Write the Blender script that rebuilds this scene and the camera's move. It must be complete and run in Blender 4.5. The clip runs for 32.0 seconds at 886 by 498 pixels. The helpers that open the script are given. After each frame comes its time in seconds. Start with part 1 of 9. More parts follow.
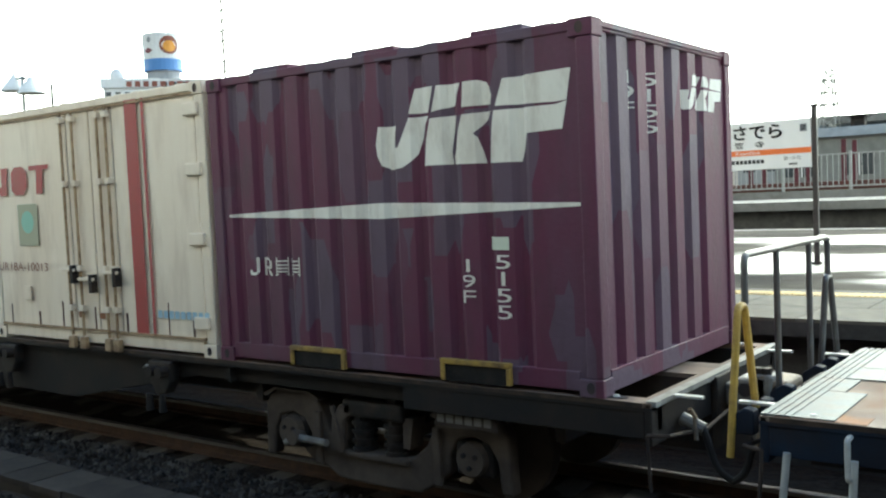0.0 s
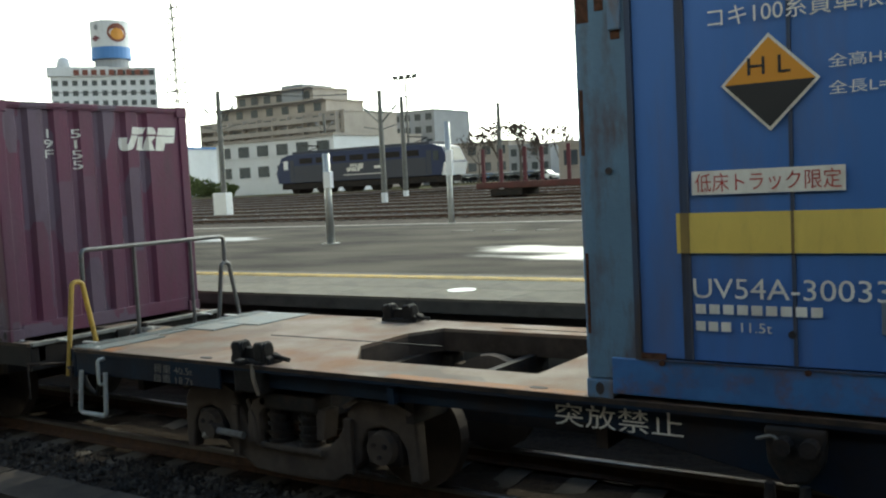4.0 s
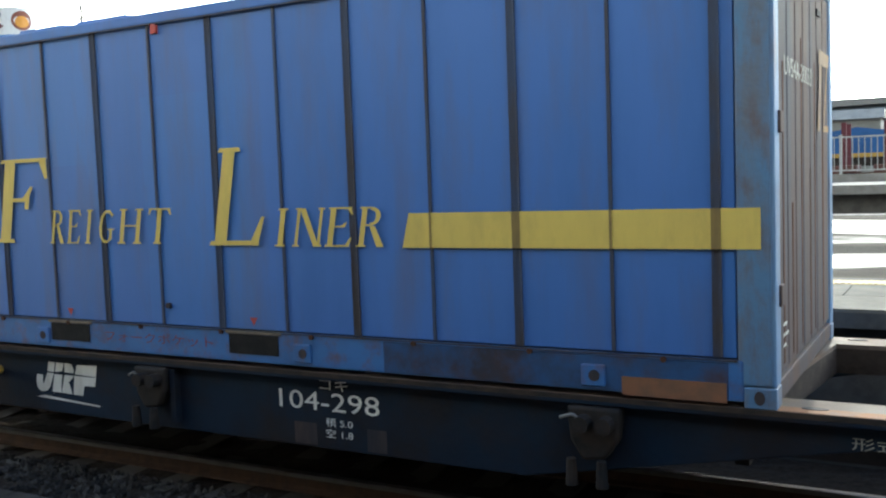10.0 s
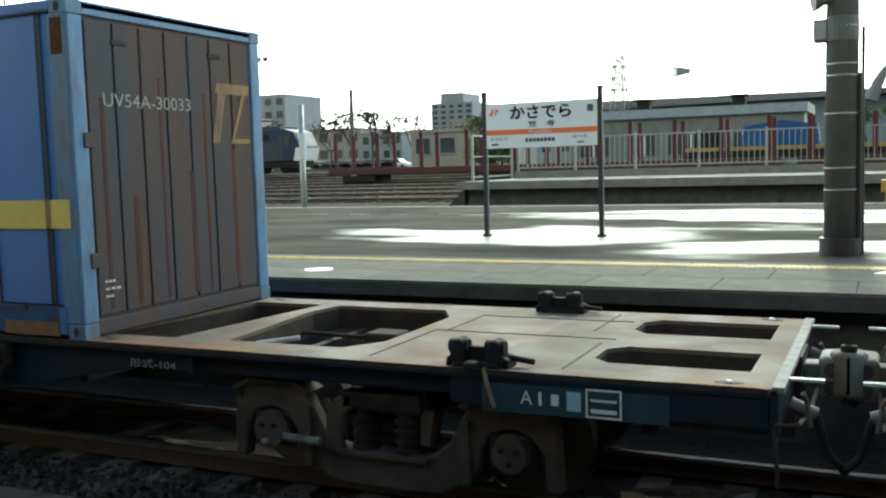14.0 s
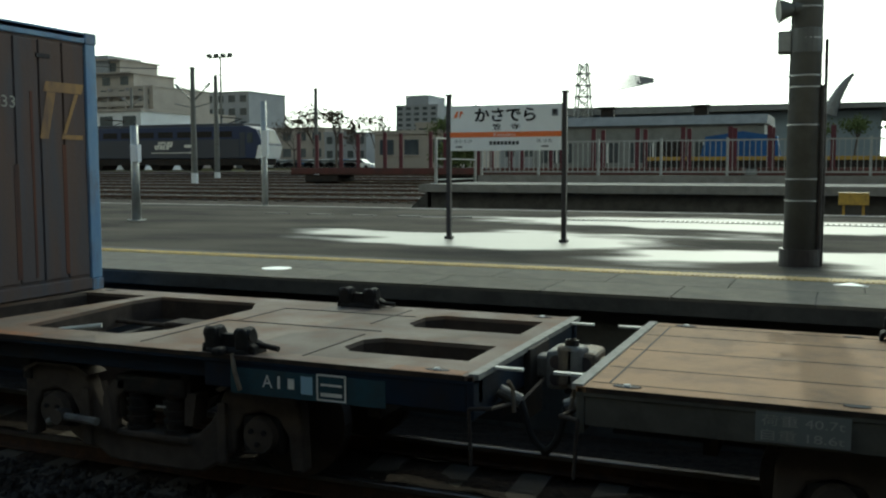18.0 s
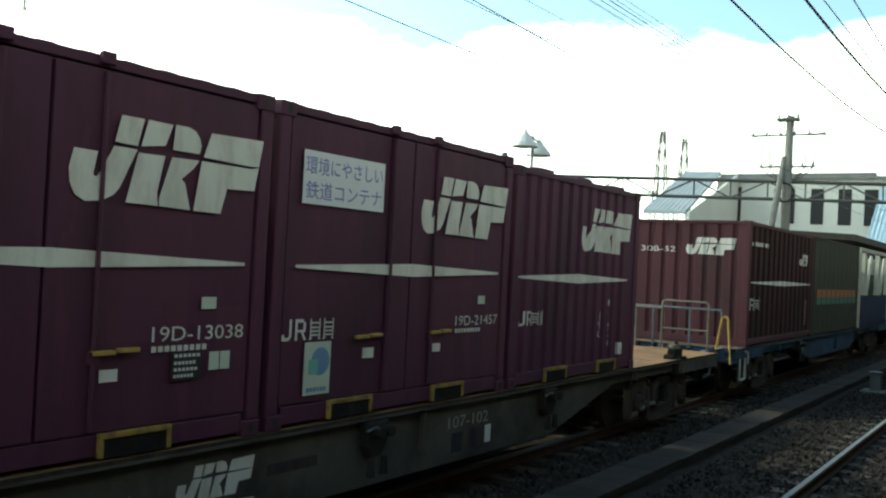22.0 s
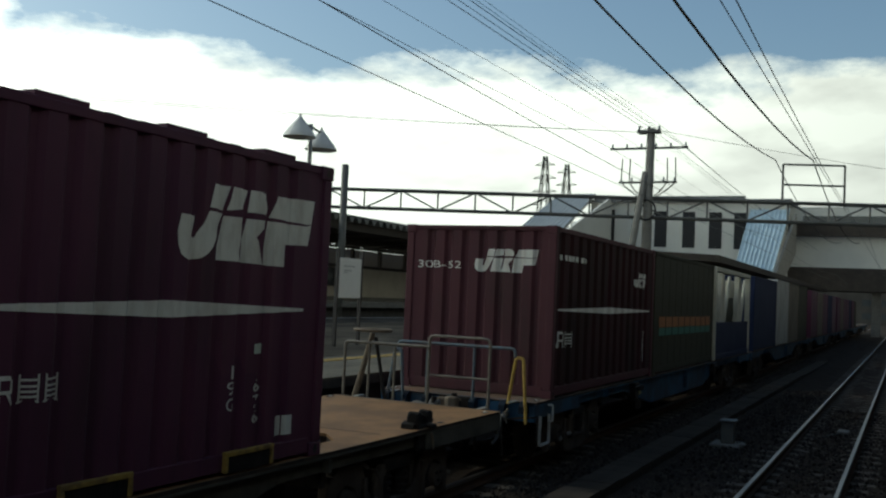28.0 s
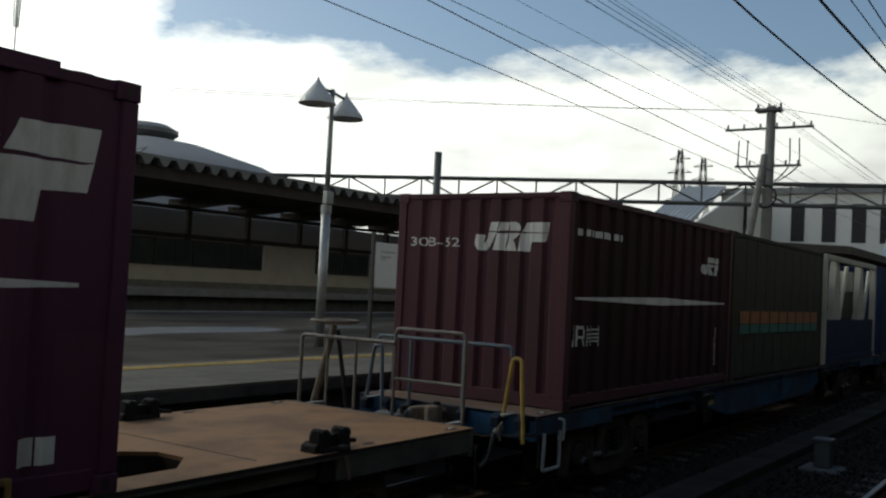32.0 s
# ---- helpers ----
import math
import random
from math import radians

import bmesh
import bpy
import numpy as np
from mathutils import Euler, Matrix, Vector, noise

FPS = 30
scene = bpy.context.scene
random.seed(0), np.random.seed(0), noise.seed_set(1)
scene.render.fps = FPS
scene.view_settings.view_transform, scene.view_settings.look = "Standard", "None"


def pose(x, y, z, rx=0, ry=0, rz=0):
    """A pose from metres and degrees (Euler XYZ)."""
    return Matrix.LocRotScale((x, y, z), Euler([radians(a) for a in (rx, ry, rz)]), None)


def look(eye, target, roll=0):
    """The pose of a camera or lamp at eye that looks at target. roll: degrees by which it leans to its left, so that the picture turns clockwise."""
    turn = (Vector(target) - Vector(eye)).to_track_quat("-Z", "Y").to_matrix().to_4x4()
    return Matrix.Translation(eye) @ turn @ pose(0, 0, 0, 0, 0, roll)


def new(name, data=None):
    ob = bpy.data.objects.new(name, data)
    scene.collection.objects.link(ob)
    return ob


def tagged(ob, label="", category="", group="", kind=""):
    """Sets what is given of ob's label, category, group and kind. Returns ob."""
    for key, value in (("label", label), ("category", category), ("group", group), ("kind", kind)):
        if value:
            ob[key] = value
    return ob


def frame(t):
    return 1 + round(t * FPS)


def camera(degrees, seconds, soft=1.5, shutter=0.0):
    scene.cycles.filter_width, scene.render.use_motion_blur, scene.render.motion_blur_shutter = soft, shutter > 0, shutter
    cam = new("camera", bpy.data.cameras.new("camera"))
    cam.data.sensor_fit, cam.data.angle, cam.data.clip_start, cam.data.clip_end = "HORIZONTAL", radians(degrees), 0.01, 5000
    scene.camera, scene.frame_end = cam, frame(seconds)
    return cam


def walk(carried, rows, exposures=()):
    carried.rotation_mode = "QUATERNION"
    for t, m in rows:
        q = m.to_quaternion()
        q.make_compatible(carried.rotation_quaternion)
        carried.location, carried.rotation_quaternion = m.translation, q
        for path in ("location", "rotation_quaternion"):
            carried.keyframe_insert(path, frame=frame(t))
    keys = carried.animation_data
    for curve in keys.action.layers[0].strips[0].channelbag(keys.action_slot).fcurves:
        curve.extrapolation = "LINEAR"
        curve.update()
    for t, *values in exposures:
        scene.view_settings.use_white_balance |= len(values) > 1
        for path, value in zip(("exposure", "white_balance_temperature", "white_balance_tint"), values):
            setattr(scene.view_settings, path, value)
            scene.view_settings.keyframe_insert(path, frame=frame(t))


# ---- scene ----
# seconds, stops, kelvin, tint
EXPOSURES = [
    (0.0, 0.35, 6500, -6), (1.0, 0.3, 6500, -6), (2.0, -0.05, 6500, -8), (5.0, -0.35, 6950, -4), (6.0, -0.05, 6800, -2), (8.0, 0.3, 6650, 0), (10.0, 0.5, 6400, 0), (11.0, 0.35, 6250, -5),
    (12.0, 0.1, 6300, -9), (13.0, 0.0, 6400, -11), (14.0, -0.25, 6450, -12), (15.0, -0.5, 6480, -13), (18.0, -1.35, 6550, -13), (19.0, -1.75, 6600, -13), (20.0, -0.55, 6650, -14),
    (21.0, -0.9, 6650, -14), (22.0, -0.6, 6650, -16), (23.0, -0.95, 6650, -18), (24.0, -1.15, 6700, -18), (27.0, -0.8, 6700, -14), (28.0, -2.1, 6500, -6), (29.0, -1.85, 6550, -6), (30.0, -2.0, 6600, -3), (31.0, -2.7, 6550, 4), (32.0, -2.25, 6500, 2)]
cam = camera(50.33, 32.0, soft=2.2)


def view(x, y, z, yaw, pitch, roll):
    """Camera at a place: yaw to the right of +y, pitch up, roll."""
    return pose(x, y, z, 0, 0, -yaw) @ pose(0, 0, 0, 90 + pitch) @ pose(0, 0, 0, 0, 0, -roll)


walk(cam, [
    (0.0, view(-0.087, -0.076, 2.339, -36.93, -3.19, 2.53)),
    (0.5, view(-0.141, -0.064, 2.337, -36.89, -3.35, 2.78)),
    (1.0, view(-0.033, -0.046, 2.336, -36.59, -3.64, 2.79)),
    (1.5, view(-0.019, -0.016, 2.353, -36.19, -4.07, 2.46)),
    (2.0, view(0.019, 0.011, 2.370, -35.95, -4.21, 2.07)),
    (2.5, view(0.085, -0.004, 2.348, -35.51, -4.02, 2.29)),
    (4.5, view(0.024, -0.010, 2.386, -33.62, -4.09, 2.93)),
    (5.0, view(-0.005, -0.001, 2.379, -32.89, -4.12, 2.78)),
    (5.5, view(0.002, -0.013, 2.378, -32.59, -4.17, 2.42)),
    (6.0, view(0.011, -0.006, 2.378, -32.27, -4.18, 2.25)),
    (6.5, view(0.005, -0.005, 2.391, -31.89, -4.22, 2.48)),
    (7.0, view(0.001, 0.016, 2.396, -31.55, -4.25, 2.71)),
    (7.5, view(-0.002, 0.044, 2.382, -31.30, -4.12, 2.54)),
    (8.0, view(0.001, 0.014, 2.363, -31.16, -3.99, 2.42)),
    (8.5, view(0.003, -0.030, 2.337, -30.89, -3.89, 2.30)),
    (9.0, view(0.003, -0.048, 2.317, -30.48, -3.93, 2.19)),
    (9.5, view(-0.002, 0.009, 2.348, -30.02, -4.39, 2.20)),
    (10.0, view(-0.006, 0.044, 2.318, -29.18, -4.28, 2.07)),
    (10.5, view(-0.010, 0.112, 2.320, -28.22, -4.40, 1.82)),
    (11.0, view(-0.013, 0.094, 2.311, -27.41, -4.59, 1.64)),
    (11.5, view(-0.014, 0.023, 2.304, -26.46, -5.04, 1.99)),
    (12.0, view(-0.031, 0.076, 2.280, -26.60, -5.08, 2.56)),
    (12.5, view(-0.036, 0.034, 2.259, -26.39, -5.04, 3.06)),
    (13.0, view(-0.018, 0.008, 2.253, -25.87, -5.07, 2.84)),
    (13.5, view(-0.024, -0.003, 2.260, -25.52, -5.07, 2.25)),
    (14.0, view(0.014, -0.106, 2.284, -25.22, -5.06, 1.63)),
    (14.5, view(0.056, -0.185, 2.270, -25.29, -4.79, 1.69)),
    (15.0, view(0.089, -0.278, 2.271, -25.09, -4.60, 1.38)),
    (15.5, view(0.067, -0.279, 2.257, -24.76, -4.26, 1.20)),
    (17.5, view(-0.035, -0.015, 2.265, -23.99, -4.45, 1.15)),
    (18.0, view(-0.030, 0.012, 2.268, -22.88, -4.95, 0.06)),
    (18.3, view(0.009, 0.058, 2.321, -18.60, -5.10, 0.10)),
    (18.5, view(0.032, 0.089, 2.354, -13.12, -5.32, -0.36)),
    (18.7, view(0.008, 0.065, 2.369, -6.20, -4.85, -1.30)),
    (19.0, view(-0.026, 0.030, 2.386, 8.01, -3.64, -2.84)),
    (19.2, view(-0.023, 0.027, 2.377, 17.00, -2.40, -3.00)),
    (19.5, view(-0.011, 0.019, 2.359, 30.70, -0.63, -2.80)),
    (19.8, view(-0.021, -0.016, 2.355, 41.75, 0.25, -2.20)),
    (20.0, view(-0.062, -0.152, 2.347, 47.07, 0.70, -1.49)),
    (20.5, view(-0.164, -0.264, 2.320, 55.13, 2.03, -0.73)),
    (21.0, view(0.194, -0.048, 2.350, 54.41, 2.28, -1.12)),
    (21.5, view(0.464, 0.058, 2.336, 49.46, 0.74, -2.00)),
    (22.0, view(0.843, 0.283, 2.360, 57.07, 0.87, -2.84)),
    (22.5, view(0.998, 0.259, 2.257, 63.62, 2.72, -2.49)),
    (23.0, view(1.410, 0.243, 2.149, 64.35, 1.83, 0.87)),
    (23.5, view(2.226, 0.434, 2.268, 63.28, 1.02, -0.36)),
    (24.0, view(3.045, 0.578, 2.450, 61.19, -0.11, -1.26)),
    (24.5, view(3.578, 0.438, 2.354, 58.92, 0.24, -0.36)),
    (26.5, view(5.374, 0.703, 2.457, 59.81, 0.92, -2.22)),
    (27.0, view(5.819, 0.715, 2.450, 61.05, 1.59, -2.66)),
    (27.5, view(6.352, 0.752, 2.419, 62.26, 2.48, -2.44)),
    (28.0, view(6.757, 0.725, 2.440, 63.67, 2.72, -2.60)),
    (28.5, view(6.876, 0.558, 2.369, 65.17, 2.39, -2.11)),
    (29.0, view(7.123, 0.440, 2.372, 65.44, 2.54, -2.26)),
    (29.5, view(7.537, 0.421, 2.356, 65.32, 2.69, -2.13)),
    (30.0, view(7.989, 0.459, 2.323, 64.46, 2.75, -1.28)),
    (30.5, view(8.512, 0.510, 2.344, 63.09, 3.58, -1.58)),
    (31.0, view(8.987, 0.508, 2.348, 61.41, 4.26, -2.00)),
    (31.5, view(9.679, 0.556, 2.344, 58.68, 3.93, -2.40)),
    (32.0, view(10.050, 0.428, 2.356, 55.55, 2.20, -2.85)),
], EXPOSURES)

# ---- light ----
world = bpy.data.worlds.new("world")
scene.world = world
world.use_nodes = True
wn, wl = world.node_tree.nodes, world.node_tree.links
wn.clear()
SUN_EL, SUN_AZ = 36.0, -4.0  # degrees; azimuth to the right of +y
sky = wn.new("ShaderNodeTexSky")
sky.sky_type = "NISHITA"
sky.sun_disc = False
sky.sun_elevation = radians(SUN_EL)
sky.sun_rotation = radians(SUN_AZ)
sky.air_density, sky.dust_density = 1.0, 2.0
coord = wn.new("ShaderNodeTexCoord")
stretch = wn.new("ShaderNodeMapping")
stretch.inputs["Scale"].default_value = (1.0, 1.0, 2.6)
wl.new(coord.outputs["Generated"], stretch.inputs["Vector"])
puffs = wn.new("ShaderNodeTexNoise")
puffs.inputs["Scale"].default_value = 6.5
puffs.inputs["Detail"].default_value = 9.0
puffs.inputs["Roughness"].default_value = 0.62
wl.new(stretch.outputs[0], puffs.inputs["Vector"])
# how near a direction is to the sun, and how high it stands
a, e = radians(SUN_AZ), radians(SUN_EL)
toward = wn.new("ShaderNodeVectorMath")
toward.operation = "DOT_PRODUCT"
wl.new(coord.outputs["Generated"], toward.inputs[0])
toward.inputs[1].default_value = (math.sin(a) * math.cos(e), math.cos(a) * math.cos(e), math.sin(e))
parts_of = wn.new("ShaderNodeSeparateXYZ")
wl.new(coord.outputs["Generated"], parts_of.inputs[0])


def sums(kind, p, q):
    m = wn.new("ShaderNodeMath")
    m.operation = kind
    for socket, v in zip(m.inputs, (p, q)):
        if isinstance(v, (int, float)):
            socket.default_value = v
        else:
            wl.new(v, socket)
    return m.outputs[0]


# a cloud bank that thins out upwards and away from the sun
aside = sums("MAXIMUM", sums("SUBTRACT", toward.outputs["Value"], 0.72), 0.0)
bank = sums("ADD", sums("ADD", sums("MULTIPLY", puffs.outputs["Fac"], 0.45), 1.16), sums("MULTIPLY", aside, 8.0))
# extra cloud on the unseen -y side, added to light the train's flank
bank = sums("ADD", bank, sums("MULTIPLY", sums("MAXIMUM", sums("MULTIPLY", parts_of.outputs["Y"], -1.0), 0.0), 2.5))
bank = sums("SUBTRACT", bank, sums("MULTIPLY", parts_of.outputs["Z"], 4.0))
cover = wn.new("ShaderNodeMapRange")
cover.inputs["From Min"].default_value, cover.inputs["From Max"].default_value = 0.42, 0.52
wl.new(bank, cover.inputs["Value"])
shades = wn.new("ShaderNodeTexNoise")
shades.inputs["Scale"].default_value = 9.0
shades.inputs["Detail"].default_value = 9.0
wl.new(stretch.outputs[0], shades.inputs["Vector"])
tone = wn.new("ShaderNodeValToRGB")
tone.color_ramp.elements[0].position, tone.color_ramp.elements[0].color = 0.34, (22.5, 22.2, 21.6, 1)
tone.color_ramp.elements[1].position, tone.color_ramp.elements[1].color = 0.58, (31.0, 30.8, 29.6, 1)
wl.new(shades.outputs["Fac"], tone.inputs["Fac"])
glow = wn.new("ShaderNodeMapRange")
glow.inputs["From Min"].default_value, glow.inputs["From Max"].default_value = -0.6, 0.9
glow.inputs["To Min"].default_value, glow.inputs["To Max"].default_value = 0.15, 1.9
wl.new(toward.outputs["Value"], glow.inputs["Value"])
lit = wn.new("ShaderNodeVectorMath")
lit.operation = "SCALE"
wl.new(tone.outputs["Color"], lit.inputs[0])
wl.new(glow.outputs[0], lit.inputs["Scale"])
mix = wn.new("ShaderNodeMix")
mix.data_type = "RGBA"
wl.new(cover.outputs[0], mix.inputs["Factor"])
clear = wn.new("ShaderNodeVectorMath")
clear.operation = "MULTIPLY"
wl.new(sky.outputs[0], clear.inputs[0])
clear.inputs[1].default_value = (3.2, 3.35, 3.5)
wl.new(clear.outputs[0], mix.inputs["A"])
wl.new(lit.outputs[0], mix.inputs["B"])
back = wn.new("ShaderNodeBackground")
back.inputs["Strength"].default_value = 0.14
wl.new(mix.outputs["Result"], back.inputs["Color"])
wout = wn.new("ShaderNodeOutputWorld")
wl.new(back.outputs[0], wout.inputs["Surface"])

sun_data = bpy.data.lights.new("sun", "SUN")
sun_data.energy = 2.9
sun_data.angle = radians(0.6)
sun_data.color = (1.0, 0.95, 0.87)
sun = new("sun", sun_data)
sun.matrix_world = look((0, 0, 60), (-math.sin(a) * math.cos(e), -math.cos(a) * math.cos(e), 60 - math.sin(e)))


# ---- materials ----
def material(name, colour, rough=0.6, metal=0.0, second=None, scale=3.0, amount=0.5, grime=None, grime_scale=0.8,
             grime_amount=0.35, bump=0.0, bump_scale=40.0, vary=0.0, streak=1.0, gloss=None, coat=0.0, patches=None):
    """Paint or raw surface: base colour, a second tone in patches, grime on top, fine relief, change from piece to piece."""
    m = bpy.data.materials.new(name)
    m.use_nodes = True
    n, l = m.node_tree.nodes, m.node_tree.links
    b = n["Principled BSDF"]
    b.inputs["Roughness"].default_value = rough
    b.inputs["Metallic"].default_value = metal
    b.inputs["Coat Weight"].default_value = coat
    b.inputs["Specular IOR Level"].default_value = 0.12 if rough >= 0.7 else (0.3 if rough > 0.5 else 0.45)
    tc = n.new("ShaderNodeTexCoord")
    mp = n.new("ShaderNodeMapping")
    mp.inputs["Scale"].default_value = (1, 1, 1 / streak)
    l.new(tc.outputs["Object"], mp.inputs["Vector"])

    def blend(old, new_colour, tex_scale, lo, hi, share):
        t = n.new("ShaderNodeTexNoise")
        t.inputs["Scale"].default_value = tex_scale
        t.inputs["Detail"].default_value = 8
        t.inputs["Roughness"].default_value = 0.65
        l.new(mp.outputs[0], t.inputs["Vector"])
        r = n.new("ShaderNodeMapRange")
        r.inputs["From Min"].default_value, r.inputs["From Max"].default_value = lo, hi
        r.inputs["To Max"].default_value = share
        l.new(t.outputs["Fac"], r.inputs["Value"])
        x = n.new("ShaderNodeMix")
        x.data_type = "RGBA"
        l.new(r.outputs[0], x.inputs["Factor"])
        if isinstance(old, tuple):
            x.inputs["A"].default_value = (*old, 1)
        else:
            l.new(old, x.inputs["A"])
        x.inputs["B"].default_value = (*new_colour, 1)
        return x.outputs["Result"], r.outputs[0]

    out = colour
    if second:
        out, _ = blend(out, second, scale, 0.42, 0.62, amount)
    if patches:
        # repainted rectangles
        cell = n.new("ShaderNodeTexVoronoi")
        cell.distance = "CHEBYCHEV"
        cell.inputs["Scale"].default_value = patches[1]
        l.new(mp.outputs[0], cell.inputs["Vector"])
        pick = n.new("ShaderNodeMapRange")
        pick.inputs["From Min"].default_value, pick.inputs["From Max"].default_value = 0.60, 0.66
        pick.inputs["To Max"].default_value = patches[2]
        l.new(cell.outputs["Color"], pick.inputs["Value"])
        over = n.new("ShaderNodeMix")
        over.data_type = "RGBA"
        l.new(pick.outputs[0], over.inputs["Factor"])
        if isinstance(out, tuple):
            over.inputs["A"].default_value = (*out, 1)
        else:
            l.new(out, over.inputs["A"])
        over.inputs["B"].default_value = (*patches[0], 1)
        out = over.outputs["Result"]
    fac = None
    if grime:
        out, fac = blend(out, grime, grime_scale, 0.48, 0.72, grime_amount)
    if vary:
        info = n.new("ShaderNodeObjectInfo")
        v = n.new("ShaderNodeHueSaturation")
        r = n.new("ShaderNodeMapRange")
        r.inputs["To Min"].default_value, r.inputs["To Max"].default_value = 1 - vary, 1 + vary
        l.new(info.outputs["Random"], r.inputs["Value"])
        l.new(r.outputs[0], v.inputs["Value"])
        if isinstance(out, tuple):
            v.inputs["Color"].default_value = (*out, 1)
        else:
            l.new(out, v.inputs["Color"])
        out = v.outputs[0]
    if isinstance(out, tuple):
        b.inputs["Base Color"].default_value = (*out, 1)
    else:
        l.new(out, b.inputs["Base Color"])
    if gloss:
        t = n.new("ShaderNodeTexNoise")
        t.inputs["Scale"].default_value = gloss[0]
        t.inputs["Detail"].default_value = 5
        l.new(tc.outputs["Object"], t.inputs["Vector"])
        r = n.new("ShaderNodeMapRange")
        r.inputs["From Min"].default_value, r.inputs["From Max"].default_value = gloss[1], gloss[2]
        r.inputs["To Min"].default_value, r.inputs["To Max"].default_value = gloss[3], rough
        l.new(t.outputs["Fac"], r.inputs["Value"])
        l.new(r.outputs[0], b.inputs["Roughness"])
    if bump:
        t = n.new("ShaderNodeTexNoise")
        t.inputs["Scale"].default_value = bump_scale
        t.inputs["Detail"].default_value = 6
        l.new(tc.outputs["Object"], t.inputs["Vector"])
        u = n.new("ShaderNodeBump")
        u.inputs["Strength"].default_value = bump
        u.inputs["Distance"].default_value = 0.02
        l.new(t.outputs["Fac"], u.inputs["Height"])
        l.new(u.outputs[0], b.inputs["Normal"])
    return m


MAROON = material("maroon_paint", (0.086, 0.024, 0.051), 0.64, second=(0.069, 0.020, 0.047), scale=1.3, amount=0.8, grime=(0.040, 0.018, 0.026), grime_scale=1.5, grime_amount=0.75, bump=0.12, bump_scale=9, streak=4.0, patches=((0.115, 0.034, 0.058), 1.6, 0.35))
MAROON_BROWN = material("brownish_maroon_paint", (0.082, 0.024, 0.032), 0.66, second=(0.066, 0.020, 0.028), scale=1.3, amount=0.8, grime=(0.045, 0.024, 0.022), grime_scale=1.8, grime_amount=0.75, bump=0.12, bump_scale=9, streak=4.0)
# browner maroon with the shade of a side wall put into its colour
MAROON_SHADED = material("brown_shaded_maroon", (0.050, 0.020, 0.022), 0.8, second=(0.034, 0.020, 0.018), scale=1.3, amount=0.8, grime=(0.028, 0.021, 0.018), grime_scale=2.0, grime_amount=0.8, bump=0.12, bump_scale=12, streak=4.0)
MAROON_FADED = material("faded_maroon_paint", (0.102, 0.024, 0.054), 0.55, second=(0.095, 0.04, 0.068), scale=2.4, amount=0.75, patches=((0.095, 0.075, 0.105), 3.4, 0.75), grime=(0.06, 0.03, 0.04), grime_scale=5.0, grime_amount=0.5, bump=0.15, bump_scale=25, streak=3.0)
WHITE_DECAL = material("white_lettering", (0.72, 0.70, 0.64), 0.55, second=(0.55, 0.52, 0.46), scale=3.0, amount=0.6, grime=(0.35, 0.28, 0.24), grime_scale=6.0, grime_amount=0.35, streak=3.0)
BLUE_PAINT = material("blue_container_paint", (0.058, 0.155, 0.425), 0.5, second=(0.040, 0.125, 0.345), scale=0.9, amount=0.8, grime=(0.10, 0.105, 0.135), grime_scale=3.2, grime_amount=0.55, bump=0.10, bump_scale=7, streak=6.0, patches=((0.05, 0.20, 0.50), 1.1, 0.25))
BLUE_WORN = material("worn_pale_blue_paint", (0.10, 0.20, 0.33), 0.55, second=(0.16, 0.13, 0.11), scale=5.0, amount=0.6, grime=(0.14, 0.07, 0.035), grime_scale=9.0, grime_amount=0.7, bump=0.2, bump_scale=30, streak=2.5)
BLUE_PALE = material("pale_blue_end_frame", (0.16, 0.26, 0.38), 0.55, second=(0.09, 0.19, 0.36), scale=4.0, amount=0.7, grime=(0.12, 0.08, 0.06), grime_scale=6.0, grime_amount=0.6, bump=0.15, bump_scale=25, streak=3.0)
RAIL_SOOT = material("soot_browned_blue", (0.034, 0.085, 0.19), 0.7, second=(0.045, 0.034, 0.030), scale=2.4, amount=0.85, grime=(0.09, 0.040, 0.022), grime_scale=5.0, grime_amount=0.6, bump=0.2, bump_scale=25)
RED_DEEP = material("deep_red_paint", (0.30, 0.020, 0.024), 0.5, second=(0.24, 0.035, 0.035), scale=4.0, amount=0.5)
RED_WORN = material("dulled_red_lettering", (0.20, 0.05, 0.055), 0.6, second=(0.11, 0.07, 0.10), scale=6.0, amount=0.7)
BLUE_SOOT = material("sooty_brown_end", (0.105, 0.074, 0.064), 0.7, second=(0.070, 0.076, 0.092), scale=2.2, amount=0.8, grime=(0.12, 0.055, 0.030), grime_scale=2.6, grime_amount=0.5, bump=0.12, bump_scale=20, streak=7.0)
SEAM_DARK = material("dark_seam", (0.035, 0.034, 0.038), 0.7, second=(0.09, 0.06, 0.05), scale=6.0, amount=0.6, streak=4.0)
YELLOW_DECAL = material("yellow_band_paint", (0.66, 0.49, 0.12), 0.55, second=(0.57, 0.42, 0.11), scale=3.0, amount=0.6, grime=(0.25, 0.17, 0.07), grime_scale=7.0, grime_amount=0.3, streak=3.0)
YELLOW_DIRTY = material("dirty_yellow_paint", (0.34, 0.22, 0.05), 0.6, second=(0.16, 0.10, 0.045), scale=7.0, amount=0.8, grime=(0.05, 0.03, 0.02), grime_scale=10.0, grime_amount=0.7)
YELLOW_STEEL = material("yellow_steel_paint", (0.46, 0.29, 0.05), 0.5, second=(0.30, 0.19, 0.05), scale=9.0, amount=0.7, grime=(0.10, 0.06, 0.03), grime_scale=14.0, grime_amount=0.6)
CREAM = material("cream_paint", (0.74, 0.65, 0.53), 0.5, second=(0.66, 0.55, 0.42), scale=1.6, amount=0.6, grime=(0.26, 0.16, 0.09), grime_scale=4.0, grime_amount=0.35, bump=0.08, bump_scale=18, streak=5.0)
